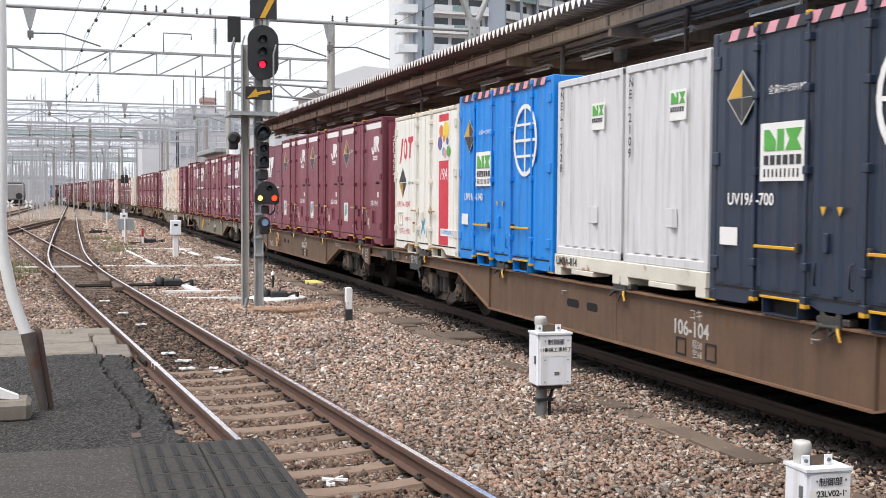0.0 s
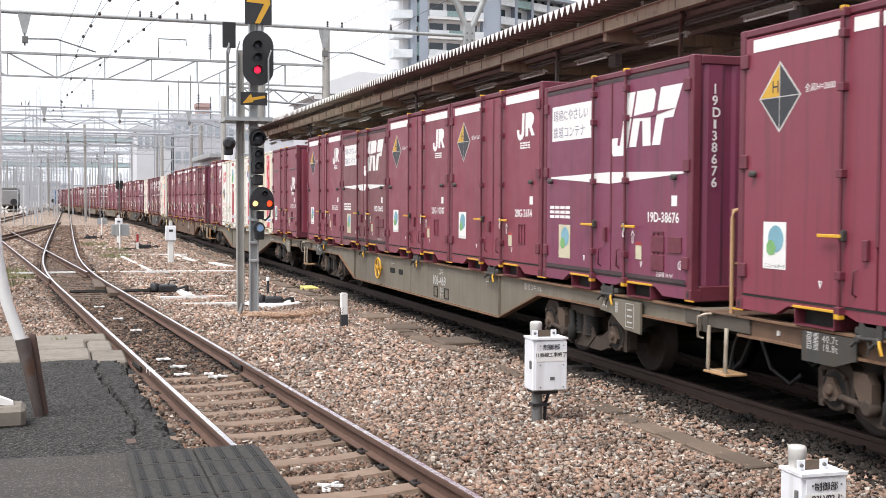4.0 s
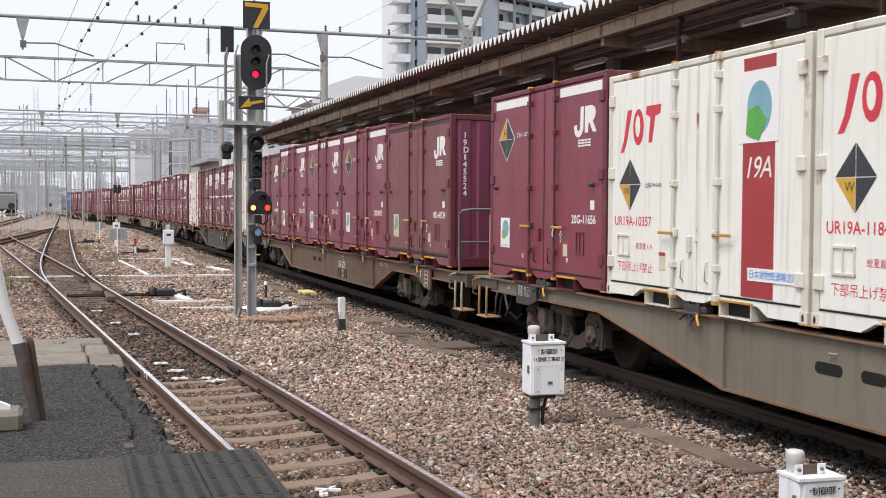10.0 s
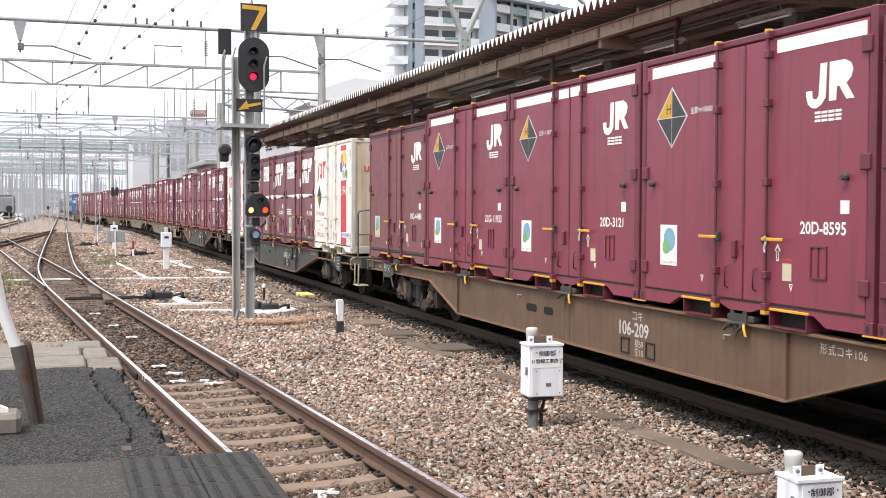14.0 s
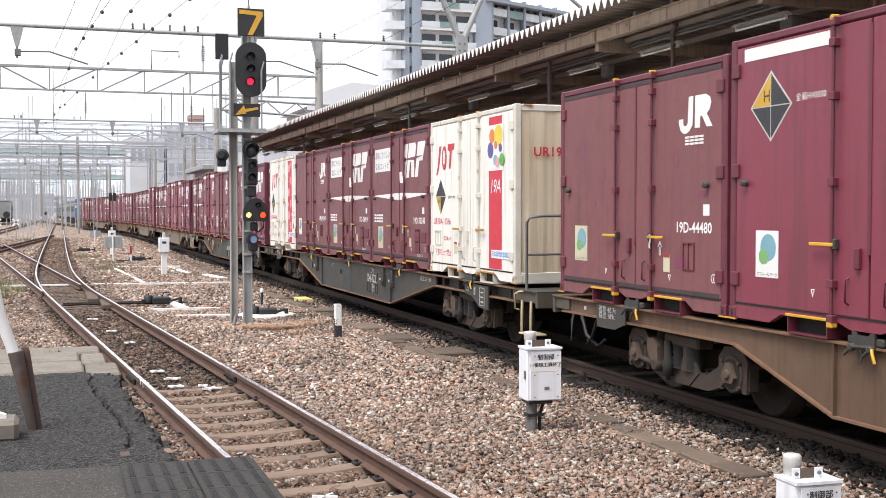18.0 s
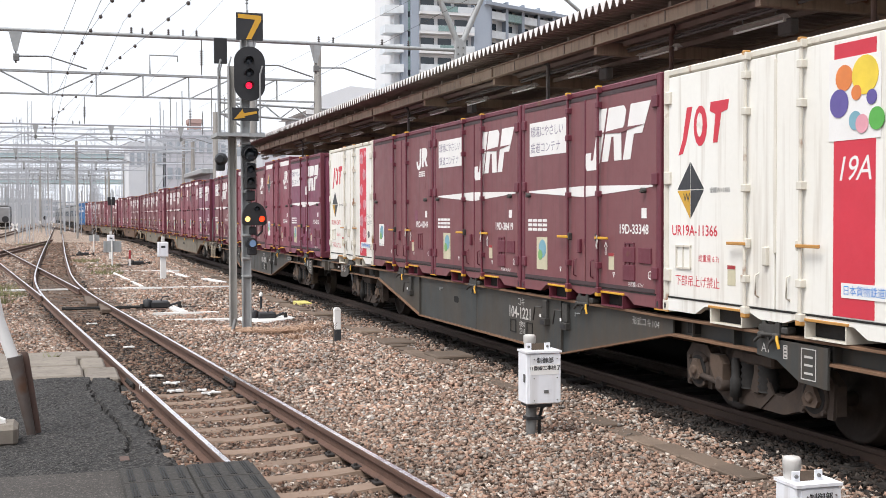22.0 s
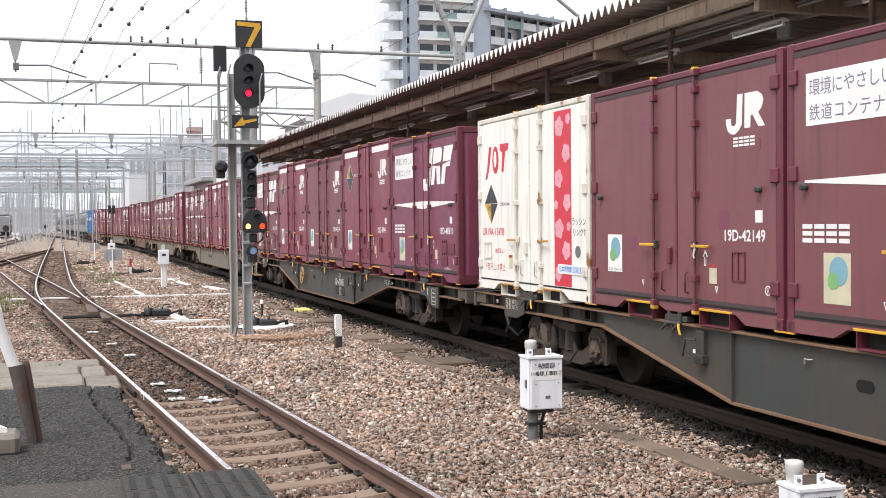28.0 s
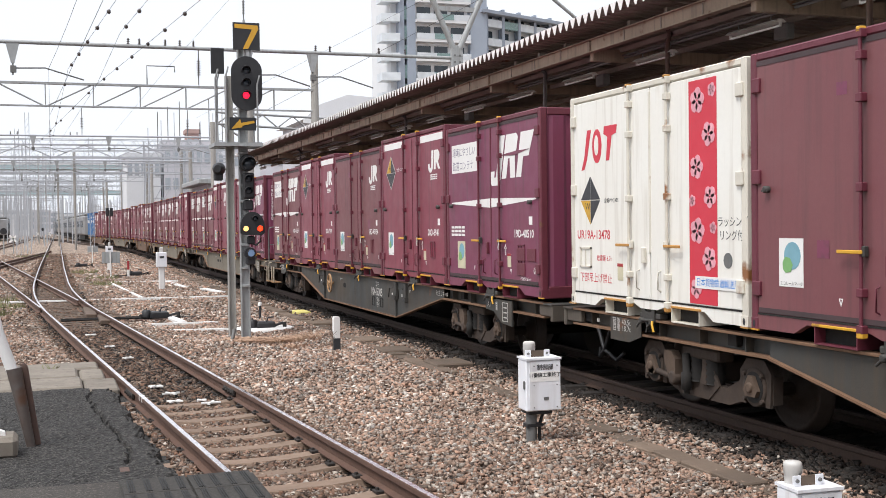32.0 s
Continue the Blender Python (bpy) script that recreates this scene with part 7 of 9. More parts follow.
_h = part("lamp_head", Shape().lathe((3.64, MY - 0.2, 1.47), (0, 1, 0), [(-0.02, 0.11), (0.06, 0.12), (0.12, 0.05)], 16).box(3.57, MY - 0.2, 1.24, 3.74, MY - 0.05, 1.40, 0.02), M["black"], mast, "round black lamp head")
lens(_h, 3.65, 1.47, 0.075, "white_lamp", 0.10)
part("cable", Shape().tube([(3.86, MY - 0.2, 1.84), (3.84, MY - 0.22, 1.70), (3.76, MY - 0.2, 1.62), (3.68, MY - 0.15, 1.66), (3.66, MY - 0.15, 1.78)], 0.02, 7).box(3.60, MY - 0.2, 1.64, 3.74, MY - 0.08, 1.80, 0.02), M["black"], mast, "drooping black cable")
# heads that face the other way
_h = part("rear_head", Shape().box(3.015, MY + 0.30, 5.0, 3.27, MY + 0.36, 5.50, 0.01), M["black"], mast, "back of a dark board")
part("rear_head", Shape().lathe((3.13, MY + 0.35, 3.13), (0.25, 1, 0), [(-0.12, 0.07), (0.0, 0.12), (0.12, 0.13)], 14).box(3.05, MY + 0.35, 2.9, 3.22, MY + 0.5, 3.2, 0.02), M["black"], mast, "back of a black lamp hood")

# ---- control boxes on posts ----
def control_box(x, y, z0, z1, w, d, lines, post=True):
    top = thing("control_box", "white enamelled trackside control box on a short black post", "control box", "trackside control boxes", at=pose(x, y, 0, 0, 0, -3))
    b = part("case", Shape().box(-w / 2, -d / 2, z0, w / 2, d / 2, z1 - 0.02, 0.012), M["white_box"], top)
    part("lid", Shape().prism([(-w / 2 - 0.006, -d / 2 - 0.02), (w / 2 + 0.006, -d / 2 - 0.02), (w / 2 + 0.006, d / 2 + 0.01), (-w / 2 - 0.006, d / 2 + 0.01)], 2, z1 - 0.02, z1), M["white_box"], top)
    part("door", Shape().box(-w / 2 + 0.035, -d / 2 - 0.012, z0 + 0.01, w / 2 - 0.003, -d / 2, z1 - 0.035, 0.004), M["white_box"], top)
    part("latch", Shape().box(-w / 2 - 0.016, -d / 2 + 0.02, z0 + 0.22, -w / 2, -d / 2 + 0.05, z0 + 0.30, 0.004), M["steel_dark"], top)
    s = Shape().box(-w / 2 + 0.06, -0.03, z1, w / 2 - 0.10, -0.018, z1 + 0.065)
    part("bracket", s, M["trough"], top, "tan metal bracket")
    for k in (-w / 2 + 0.055, w / 2 - 0.11):
        part("bracket_ear", Shape().box(k - 0.03, -0.04, z1, k + 0.03, -0.03, z1 + 0.07, 0.004), M["white_box"], top)
        part("bolt", Shape().lathe((k, -0.04, z1 + 0.035), (0, -1, 0), [(0, 0.014), (0.012, 0.012)], 8), M["steel_dark"], top)
    part("beacon", Shape().lathe((-0.08, 0.06, z1), (0, 0, 1), [(0, 0.055), (0.06, 0.057), (0.07, 0.062), (0.12, 0.062), (0.135, 0.060), (0.145, 0.05), (0.15, 0.02)], 18), M["lamp_white"], top, "grey and white beacon cap")
    for k, (text, size, zz) in enumerate(lines):
        me = lettering(text, size, M["black"], 0.96, weight=0.0008)
        xs = [v.co.x for v in me.vertices]
        for dx, dz in ((0, 0), (0.0016, 0.0), (0.0008, 0.0010)):
            o = part("lettering", me, None, top)
            o.matrix_basis = Matrix.Translation((0.012 - (max(xs) + min(xs)) / 2 + dx, -d / 2 - 0.0155 - 0.3 * dx, zz + dz)) @ BACK
    part("label_strip", flat([rect(-0.14, 0, 0.16, 0.10)], M["white"], thick=0.002), None, top).matrix_basis = Matrix.Translation((0, -d / 2 - 0.0125, z1 - 0.235)) @ BACK
    for k in (-1, 1):
        for zz in (z0 + 0.04, z0 + 0.26, z1 - 0.08):
            part("screw", Shape().lathe((k * (w / 2 - 0.06) + 0.02, -d / 2 - 0.012, zz), (0, -1, 0), [(0, 0.007), (0.006, 0.006)], 6), M["steel_dark"], top)
    part("plate", Shape().box(0.0, -d / 2 - 0.016, z0 + 0.11, 0.05, -d / 2 - 0.012, z0 + 0.14), M["steel_dark"], top)
    part("foot_frame", Shape().box(-w / 2 + 0.03, -d / 2 + 0.02, z0 - 0.035, w / 2 - 0.08, d / 2, z0, 0.006), M["black"], top)
    s = Shape().tube([(-0.085, 0.0, GROUND), (-0.085, 0.0, z0)], 0.055, 12)
    part("post", s, M["steel_dark"], top, "dark round post")
    part("conduit", Shape().tube([(0.0, 0.0, GROUND), (0.0, 0.0, -0.02), (0.05, 0.0, z0)], 0.018, 7).box(-0.15, -0.06, -0.03, 0.02, 0.06, 0.0), M["black"], top)
    return top


control_box(4.577, 10.45, 0.135, 0.665, 0.362, 0.24, [("制御部", 0.043, 0.550), ("11番線工事終了", 0.035, 0.478)])
control_box(4.70, 6.32, -0.16, 0.255, 0.335, 0.24, [("制御部", 0.043, 0.145), ("23LV02-1", 0.040, 0.070)])

# a small black and white distance post, and other lineside posts
_p = thing("marker_post", "white marker post with a black foot", "marker post", at=pose(4.66, 19.4, 0))
part("shaft", Shape().box(-0.06, -0.05, 0.02, 0.06, 0.05, 0.36, 0.01).prism([(-0.06, 0.36), (0.06, 0.36), (0.04, 0.40), (-0.04, 0.40)], 1, -0.05, 0.05), M["white"], _p)
part("foot", Shape().box(-0.061, -0.051, GROUND, 0.061, 0.051, 0.02, 0.006), M["charcoal"], _p)


def far_box(x, y, w, h, z, label):
    p = thing("lineside_cabinet", label, "lineside cabinet", at=pose(x, y, 0))
    part("case", Shape().box(-w / 2, -0.14, z, w / 2, 0.14, z + h, 0.02), M["white_box"], p)
    part("cap", Shape().box(-0.06, -0.06, z + h, 0.06, 0.06, z + h + 0.18, 0.02), M["lamp_white"], p)
    part("post", Shape().box(-w * 0.28, -0.09, GROUND, w * 0.28, 0.09, z, 0.02), M["white"], p)
    part("plate", Shape().box(-w * 0.2, -0.145, z + h * 0.6, w * 0.2, -0.141, z + h * 0.75), M["charcoal"], p)


far_box(3.60, 40.9, 0.36, 0.52, 0.58, "white lineside cabinet on a thick white post")
far_box(2.72, 60.0, 0.36, 0.50, 0.55, "white lineside cabinet on a thin post")
_p = thing("lineside_board", "grey square board on a white post", "lineside board", at=pose(2.42, 52.0, 0))
part("board", Shape().box(-0.38, -0.02, 0.42, 0.38, 0.02, 0.92, 0.01), M["steel"], _p)
part("post", Shape().tube([(-0.02, -0.05, GROUND), (-0.02, -0.05, 0.95)], 0.035, 8), M["white"], _p)
_p = thing("lineside_board", "grey square board on a thin post", "lineside board", at=pose(2.3, 72.0, 0))
part("board", Shape().box(-0.3, -0.02, 0.50, 0.3, 0.02, 0.85, 0.01), M["steel"], _p)
part("post", Shape().tube([(-0.02, -0.05, GROUND), (-0.02, -0.05, 0.9)], 0.035, 8), M["white"], _p)
_p = thing("marker_post", "short red marker post with a white foot", "marker post", at=pose(3.15, 52.0, 0))
part("shaft", Shape().box(-0.045, -0.045, GROUND, 0.045, 0.045, 0.12, 0.01), M["white"], _p)
part("tip", Shape().box(-0.047, -0.047, 0.12, 0.047, 0.047, 0.5, 0.01), M["red_dark"], _p)
_p = thing("dwarf_stake", "small black and white stake", "marker post", at=pose(4.55, 26.5, 0))
part("shaft", Shape().tube([(0, 0, GROUND), (0, 0, 0.16)], 0.03, 8), M["charcoal"], _p)
part("cap", Shape().lathe((0, 0, 0.13), (0, 0, 1), [(0, 0.045), (0.07, 0.045), (0.09, 0.02)], 10), M["white"], _p)
solid("stake", Shape().tube([(3.13, 21.5, -0.26), (3.22, 21.6, 0.05)], 0.035, 8), M["steel_dark"], "bent dark iron stake by the signal foot", "stake")

# ---- point machines, their rods and painted walkway marks ----
def machine(x, y, s, label):
    p = thing("point_machine", label, "point machine", "point machines", at=pose(x, y, -0.2))
    part("base", Shape().box(-0.55 * s, -0.16 * s, -0.03, 0.55 * s, 0.16 * s, 0.03, 0.01), M["under"], p)
    part("case", Shape().box(-0.20 * s, -0.20 * s, 0.03, 0.22 * s, 0.20 * s, 0.20 * s, 0.03), M["black"], p)
    part("motor", Shape().lathe((-0.28 * s, 0, 0.11), (0, 0, 1), [(-0.05, 0.11 * s), (0.10 * s, 0.11 * s), (0.13 * s, 0.07 * s)], 12), M["black"], p)
    part("long_plate", Shape().box(-1.0 * s, 0.17 * s, -0.02, 1.05 * s, 0.26 * s, 0.05, 0.008), M["under"], p)
    part("long_plate", Shape().box(-0.9 * s, -0.27 * s, -0.02, 0.9 * s, -0.18 * s, 0.04, 0.008), M["rust_pipe"], p)
    for k in range(4):
        part("link", Shape().lathe(((-0.42 + 0.29 * k) * s, -0.10 * s, 0.03), (0, 0, 1), [(0, 0.045 * s), (0.10 * s + 0.03 * (k % 2), 0.045 * s), (0.12 * s + 0.03 * (k % 2), 0.02)], 8), M["under"], p)
    part("lever", Shape().tube([(0.02 * s, -0.1 * s, 0.18 * s), (0.06 * s, -0.1 * s, 0.30 * s), (0.20 * s, -0.1 * s, 0.31 * s)], 0.018, 6).tube([(-0.28 * s, 0.0, 0.2 * s), (-0.28 * s, 0, 0.29 * s)], 0.015, 6), M["black"], p)
    part("crank", Shape().tube([(0.24 * s, 0, 0.09), (0.42 * s, 0.02, 0.14), (0.5 * s, 0, 0.05)], 0.03, 7), M["black"], p)
    return p


_p = machine(2.35, 27.7, 1.0, "dark point machine with its rods beside the points")
part("rod", Shape().box(-0.75, -0.05, -0.01, 1.0, 0.05, 0.05, 0.01).tube([(-2.2, 0.1, 0.08), (-0.3, 0.05, 0.08)], 0.022, 7).tube([(-2.2, -0.15, 0.07), (-0.3, -0.1, 0.07)], 0.022, 7), M["under"], _p, "dark switch rods")
_p = machine(4.2, 23.9, 0.9, "dark point machine on a white painted slab")
part("slab", Shape().lathe((0, 0, -0.05), (0, 0, 1), [(0, 0.60), (0.10, 0.60), (0.11, 0.58)], 24), M["white"], _p, "white painted round slab")
machine(3.55, 52.5, 1.0, "dark point machine by the far points")
machine(1.6, 66.0, 1.0, "dark point machine by the far points")
solid("frog_board", Shape().box(0.98, 26.4, -0.17, 1.32, 28.2, -0.06, 0.02).box(0.72, 28.4, -0.17, 0.98, 31.0, -0.06, 0.02), M["timber"], "dark timber guard boards between the switch rails", "guard board")


def painted(name, polys, label):
    s = Shape()
    for p in polys:
        s.prism(p, 2, -0.20, -0.142)
    return solid(name, s, M["white"], label, "painted mark", "painted walkway marks", "structure")


def line(x0, y0, x1, y1, w):
    d = Vector((x1 - x0, y1 - y0)).normalized()
    n = Vector((-d.y, d.x)) * w / 2
    return [(x0 + n.x, y0 + n.y), (x0 - n.x, y0 - n.y), (x1 - n.x, y1 - n.y), (x1 + n.x, y1 + n.y)]


painted("walkway_line", [line(2.12, 46.5, 4.7, 46.3, 0.20), line(2.1, 46.0, 2.55, 36.0, 0.10), line(-1.6, 35.8, 5.3, 35.2, 0.15), line(4.2, 45.8, 4.45, 41.0, 0.2)], "white painted walkway lines on the stones")
painted("walkway_line", [line(2.05, 26.0, 3.5, 25.9, 0.11), line(2.05, 24.3, 3.75, 24.0, 0.10), line(2.55, 28.6, 2.75, 26.2, 0.2), line(4.9, 39.9, 5.2, 37.5, 0.25)], "white painted walkway lines by the point machine")
_s = Shape()
for _x, _y, _a, _b, _r in ((1.29, 15.84, 0.22, 0.10, 10), (1.42, 15.1, 0.24, 0.09, -25), (1.40, 14.4, 0.22, 0.10, 15), (1.80, 14.1, 0.26, 0.11, 35), (1.72, 14.35, 0.14, 0.08, -10), (1.92, 8.43, 0.22, 0.07, 8), (1.86, 8.30, 0.07, 0.10, 8), (0.95, 21.5, 0.22, 0.12, 0), (1.15, 19.5, 0.20, 0.1, 20), (0.7, 24.0, 0.25, 0.12, 5)):
    for _q in (_r + 34, _r - 34):
        _s.box(-_a * 0.46, -_b * 0.14, -0.02, _a * 0.46, _b * 0.14, 0.002, 0.002, m=Matrix.Translation((_x, _y, -0.146)) @ Matrix.Rotation(radians(_q), 4, "Z"))
solid("paint_dabs", _s, M["white"], "white paint dabs on stones and sleepers", "painted mark", kind="structure")
solid("yellow_lid", Shape().box(5.66, 27.5, -0.25, 5.98, 28.3, -0.132, 0.01), M["lid_yellow"], "pale yellow painted trough lid", "trough lid")
for _x, _y, _w in ((5.55, 20.6, 0.5), (5.5, 18.7, 0.55), (5.75, 16.6, 0.6), (5.6, 24.5, 0.6)):
    solid("crossing_slab", Shape().box(_x - _w / 2, _y - 0.35, -0.26, _x + _w / 2, _y + 0.35, -0.125, 0.02), M["trough"], "pale worn concrete slab by the cable trough", "concrete slab", "loose slabs")

# dry grass by the mast, weeds further off, a bare twig
def tufts(name, spots, h, mat, label, cat, seed, lean=1.0):
    rng = np.random.default_rng(seed)
    s = Shape()
    for x, y, r, k in spots:
        for _ in range(k):
            a, q = rng.uniform(0, 6.28), r * math.sqrt(rng.uniform(0, 1))
            px, py = x + q * math.cos(a), y + q * math.sin(a)
            hh, b, w = h * rng.uniform(0.4, 1.1), rng.uniform(0, 6.28), rng.uniform(0.005, 0.012)
            lx, ly = 0.6 * hh * math.cos(b), 0.6 * hh * math.sin(b)
            s.add([(px - w, py, -0.2), (px + w, py, -0.2), (px + lx * lean * 0.4 + w * 0.7, py + ly * lean * 0.4, -0.2 + hh * 0.7), (px + lx * lean * 0.4 - w * 0.7, py + ly * lean * 0.4, -0.2 + hh * 0.7), (px + lx * lean, py + ly * lean, -0.2 + hh)], [(0, 1, 2, 3), (3, 2, 4)])
    return solid(name, s, mat, label, cat, kind="stuff")


tufts("dry_grass", [(3.45, 21.45, 0.40, 3200), (3.8, 21.25, 0.38, 2600), (3.15, 21.7, 0.25, 700), (4.15, 21.25, 0.30, 1100), (4.05, 20.2, 0.2, 140), (4.55, 21.7, 0.35, 700), (5.0, 22.3, 0.3, 300)], 0.085, M["straw"], "matted dry straw-coloured grass round the signal foot", "grass", 11, 2.6)
tufts("weeds", [(-1.3, 33.0, 0.6, 160), (-1.7, 36.0, 0.7, 200), (-1.2, 30.5, 0.3, 60), (-1.4, 90.0, 1.2, 300), (-0.05, 17.6, 0.10, 25), (1.9, 45.0, 0.6, 110), (2.0, 50.0, 0.7, 120), (1.4, 57.0, 0.7, 150)], 0.22, M["weed"], "low green weeds among the stones", "weeds", 12)
_s = Shape()
_rt = np.random.default_rng(8)
_s.tube([(4.40, 18.6, -0.2), (4.41, 18.6, 0.22)], 0.007, 5)
for _k in range(16):
    _z = -0.05 + 0.017 * _k
    _a = _rt.uniform(0, 6.28)
    _s.tube([(4.405, 18.6, _z), (4.405 + 0.07 * math.cos(_a), 18.6 + 0.07 * math.sin(_a), _z + _rt.uniform(0.05, 0.12))], 0.003, 4)
solid("dry_twig", _s, M["trough"], "bare brown weed stalk", "weed")

# ---- the far platform and its canopy ----
FPX = 8.72
# painted near black: the wall's shade behind the train is in its colour
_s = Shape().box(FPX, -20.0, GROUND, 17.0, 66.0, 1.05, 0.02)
island = solid("island_platform", _s, M["wall_shade"], "concrete island platform behind the train", "platform", kind="structure")
part("coping", Shape().box(FPX - 0.06, -20.0, 0.86, FPX + 0.55, 66.0, 1.06, 0.01), M["concrete"], island)

canopy = thing("platform_canopy", "brown steel platform canopy with corrugated roofing and a scalloped edge", "platform canopy", kind="structure", at=pose(0, 0, 0))
CX, CZ, Y0, Y1 = 8.60, 5.44, 1.0, 56.5


def roof_z(x):
    return CZ - 0.045 * (x - CX) if x < 12.6 else CZ - 0.18 + 0.045 * (x - 12.6)


# the corrugated sheets run across; their ends make the scalloped edge
_s = Shape()
_n, _pit, _amp = int((Y1 - Y0) / 0.25), 0.25, 0.06
_prof = []
for _k in range(_n):
    for _f, _h in ((0.0, -1), (0.16, -0.9), (0.34, 0.9), (0.5, 1), (0.66, 0.9), (0.84, -0.9)):
        _prof.append((Y0 + (_k + _f) * _pit, _h * _amp))
_vs = []
for _x in (CX, 12.6, 17.2):
    _vs += [(_x, _y, roof_z(_x) + _h) for _y, _h in _prof]
_m = len(_prof)
_s.add(_vs, [(_r * _m + i, _r * _m + i + 1, (_r + 1) * _m + i + 1, (_r + 1) * _m + i) for _r in range(2) for i in range(_m - 1)])
_vs = [(_x, _y, _z + 0.012) for _x, _y, _z in _vs]
_s.add(_vs, [(_r * _m + i, (_r + 1) * _m + i, (_r + 1) * _m + i + 1, _r * _m + i + 1) for _r in range(2) for i in range(_m - 1)])
part("roof_sheet", _s, M["canopy_roof"], canopy, "dark corrugated roof sheet")
# pale end caps in the folds
_cap = Shape()
_cap.prism([(-0.105, 0.068), (0.105, 0.068), (0.055, -0.03), (0.02, -0.095), (-0.02, -0.095), (-0.055, -0.03)], 0, -0.008, 0.0)
_cap = _cap.mesh("end_cap", M["white"])
for _k in range(_n):
    _o = part("end_cap", _cap, None, canopy)
    _o.matrix_basis = pose(CX - 0.004, Y0 + _k * _pit, CZ + 0.0, 0, 0, 0)
_s = Shape()
for _x, _z0, _z1 in ((8.98, 4.955, 5.16), (12.4, 4.95, 5.15), (15.8, 5.0, 5.2)):
    for _d in (0.0,):
        _s.box(_x - 0.01, Y0, _z0, _x + 0.01, Y1, _z1)
        _s.box(_x - 0.07, Y0, _z0 - 0.012, _x + 0.07, Y1, _z0)
        _s.box(_x - 0.07, Y0, _z1, _x + 0.07, Y1, _z1 + 0.012)
part("long_beam", _s, M["canopy_steel"], canopy, "rusty brown edge beam")
_k = 0
_y = 3.5
while _y < Y1:
    _s = Shape().box(9.0, _y - 0.06, 4.80, 16.0, _y + 0.06, 5.02, 0.01).box(8.93, _y - 0.05, 4.96, 9.03, _y + 0.05, 5.15, 0.006)
    part("cross_beam", _s, M["canopy_steel"], canopy)
    _s = Shape()
    for _yy in (_y + 1.2, _y + 2.4, _y + 3.6):
        if _yy < Y1:
            _s.box(9.05, _yy - 0.04, 5.22, 16.5, _yy + 0.04, 5.30)
            _s.box(8.955, _yy - 0.012, 4.96, 8.968, _yy + 0.012, 5.16)
    part("purlin", _s, M["canopy_roof"], canopy)
    for _xx in (11.2, 14.2):
        part("column", Shape().box(_xx - 0.12, _y - 0.12, 1.05, _xx + 0.12, _y + 0.12, 4.8, 0.01), M["canopy_steel"], canopy, "brown steel column")
    _y += 4.87
_s = Shape()
for _x, _z in ((9.55, 5.05), (10.4, 4.98), (11.6, 4.92)):
    _s.box(_x - 0.03, Y0, _z - 0.08, _x + 0.03, Y1, _z)
part("string_rail", _s, M["canopy_roof"], canopy)
# rusty downpipes between roof and platform
for _y in (11.6, 16.45, 21.35, 31.0, 45.5):
    solid("drain_pipe", Shape().tube([(9.55, _y, 1.05), (9.55, _y, 4.90), (9.45, _y - 0.25, 5.0), (9.3, _y - 0.45, 5.02)], 0.038, 8), M["rust_pipe"] if _y < 20 else M["steel_dark"], "thin rusty drain pipe under the canopy", "drain pipe", "drain pipes")
# conduit and fluorescent lamps in a row
solid("lamp_conduit", Shape().tube([(9.62, 2.0, 4.88), (9.62, Y1 - 1, 4.88)], 0.022, 6).box(9.57, 2.0, 4.91, 9.67, Y1 - 1, 4.925), M["steel_dark"], "grey conduit along the lamps", "conduit")


def tube_lamp(y):
    p = thing("tube_lamp", "grey-white fluorescent lamp hung under the canopy", "tube lamp", "lamps under the canopy", at=pose(9.62, y, 4.72))
    part("housing", Shape().prism([(-0.10, 0.02), (0.10, 0.02), (0.035, 0.065), (-0.035, 0.065)], 1, -0.62, 0.62), M["lamp_white"], p)
    part("tube", Shape().tube([(0.0, -0.60, -0.03), (0.0, 0.60, -0.03)], 0.018, 8), M["tube_white"], p, "unlit glass tube")
    for dy in (-0.65, 0.65):
        part("end_piece", Shape().box(-0.022, dy - 0.012 - (0.04 if dy > 0 else -0.04), -0.045, 0.022, dy + 0.012 - (0.04 if dy > 0 else -0.04), 0.02, 0.004), M["lamp_white"], p)
    for dy in (-0.4, 0.4):
        part("hanger", Shape().tube([(0, dy, 0.06), (0, dy, 0.17)], 0.01, 6), M["steel_dark"], p)


for _k in range(17):
    tube_lamp(8.35 + 2.885 * _k)
for _y in (20.0, 14.2, 27.5):
    solid("speaker_box", Shape().box(10.1, _y - 0.16, 4.62, 10.25, _y + 0.16, 4.85, 0.02), M["steel_dark"], "small grey box under the canopy", "speaker box")
_p = thing("hanging_sign", "small octagonal sign with a yellow six", "sign", at=pose(9.55, 16.1, 3.82))
part("board", Shape().lathe((0, 0, 0), (0, -1, 0), [(0, 0.15), (0.02, 0.15)], 8), M["black"], _p)
_o = part("lettering", lettering("6", 0.13, M["orange"], weight=0.004), None, _p)
_o.matrix_basis = Matrix.Translation((-0.05, -0.024, -0.065)) @ BACK

# the little station building beyond the canopy
house = thing("platform_house", "grey flat-roofed platform building with dark windows", "station building", at=pose(11.9, 84.0, 0))
part("wall", Shape().box(-1.6, -4.0, 1.0, 2.4, 6.0, 4.9), M["town_grey"], house)
part("roof", Shape().box(-2.3, -4.6, 4.9, 3.0, 6.6, 5.25, 0.05), M["steel"], house)
for _k in range(4):
    _o = part("window", Shape().box(-1.64, -3.4 + 2.3 * _k, 3.3, -1.58, -1.8 + 2.3 * _k, 4.6), M["glass_dark"], house)
for _k in range(3):
    part("window", Shape().box(-1.3 + 1.2 * _k, -4.05, 3.4, -0.4 + 1.2 * _k, -3.98, 4.6), M["glass_dark"], house)
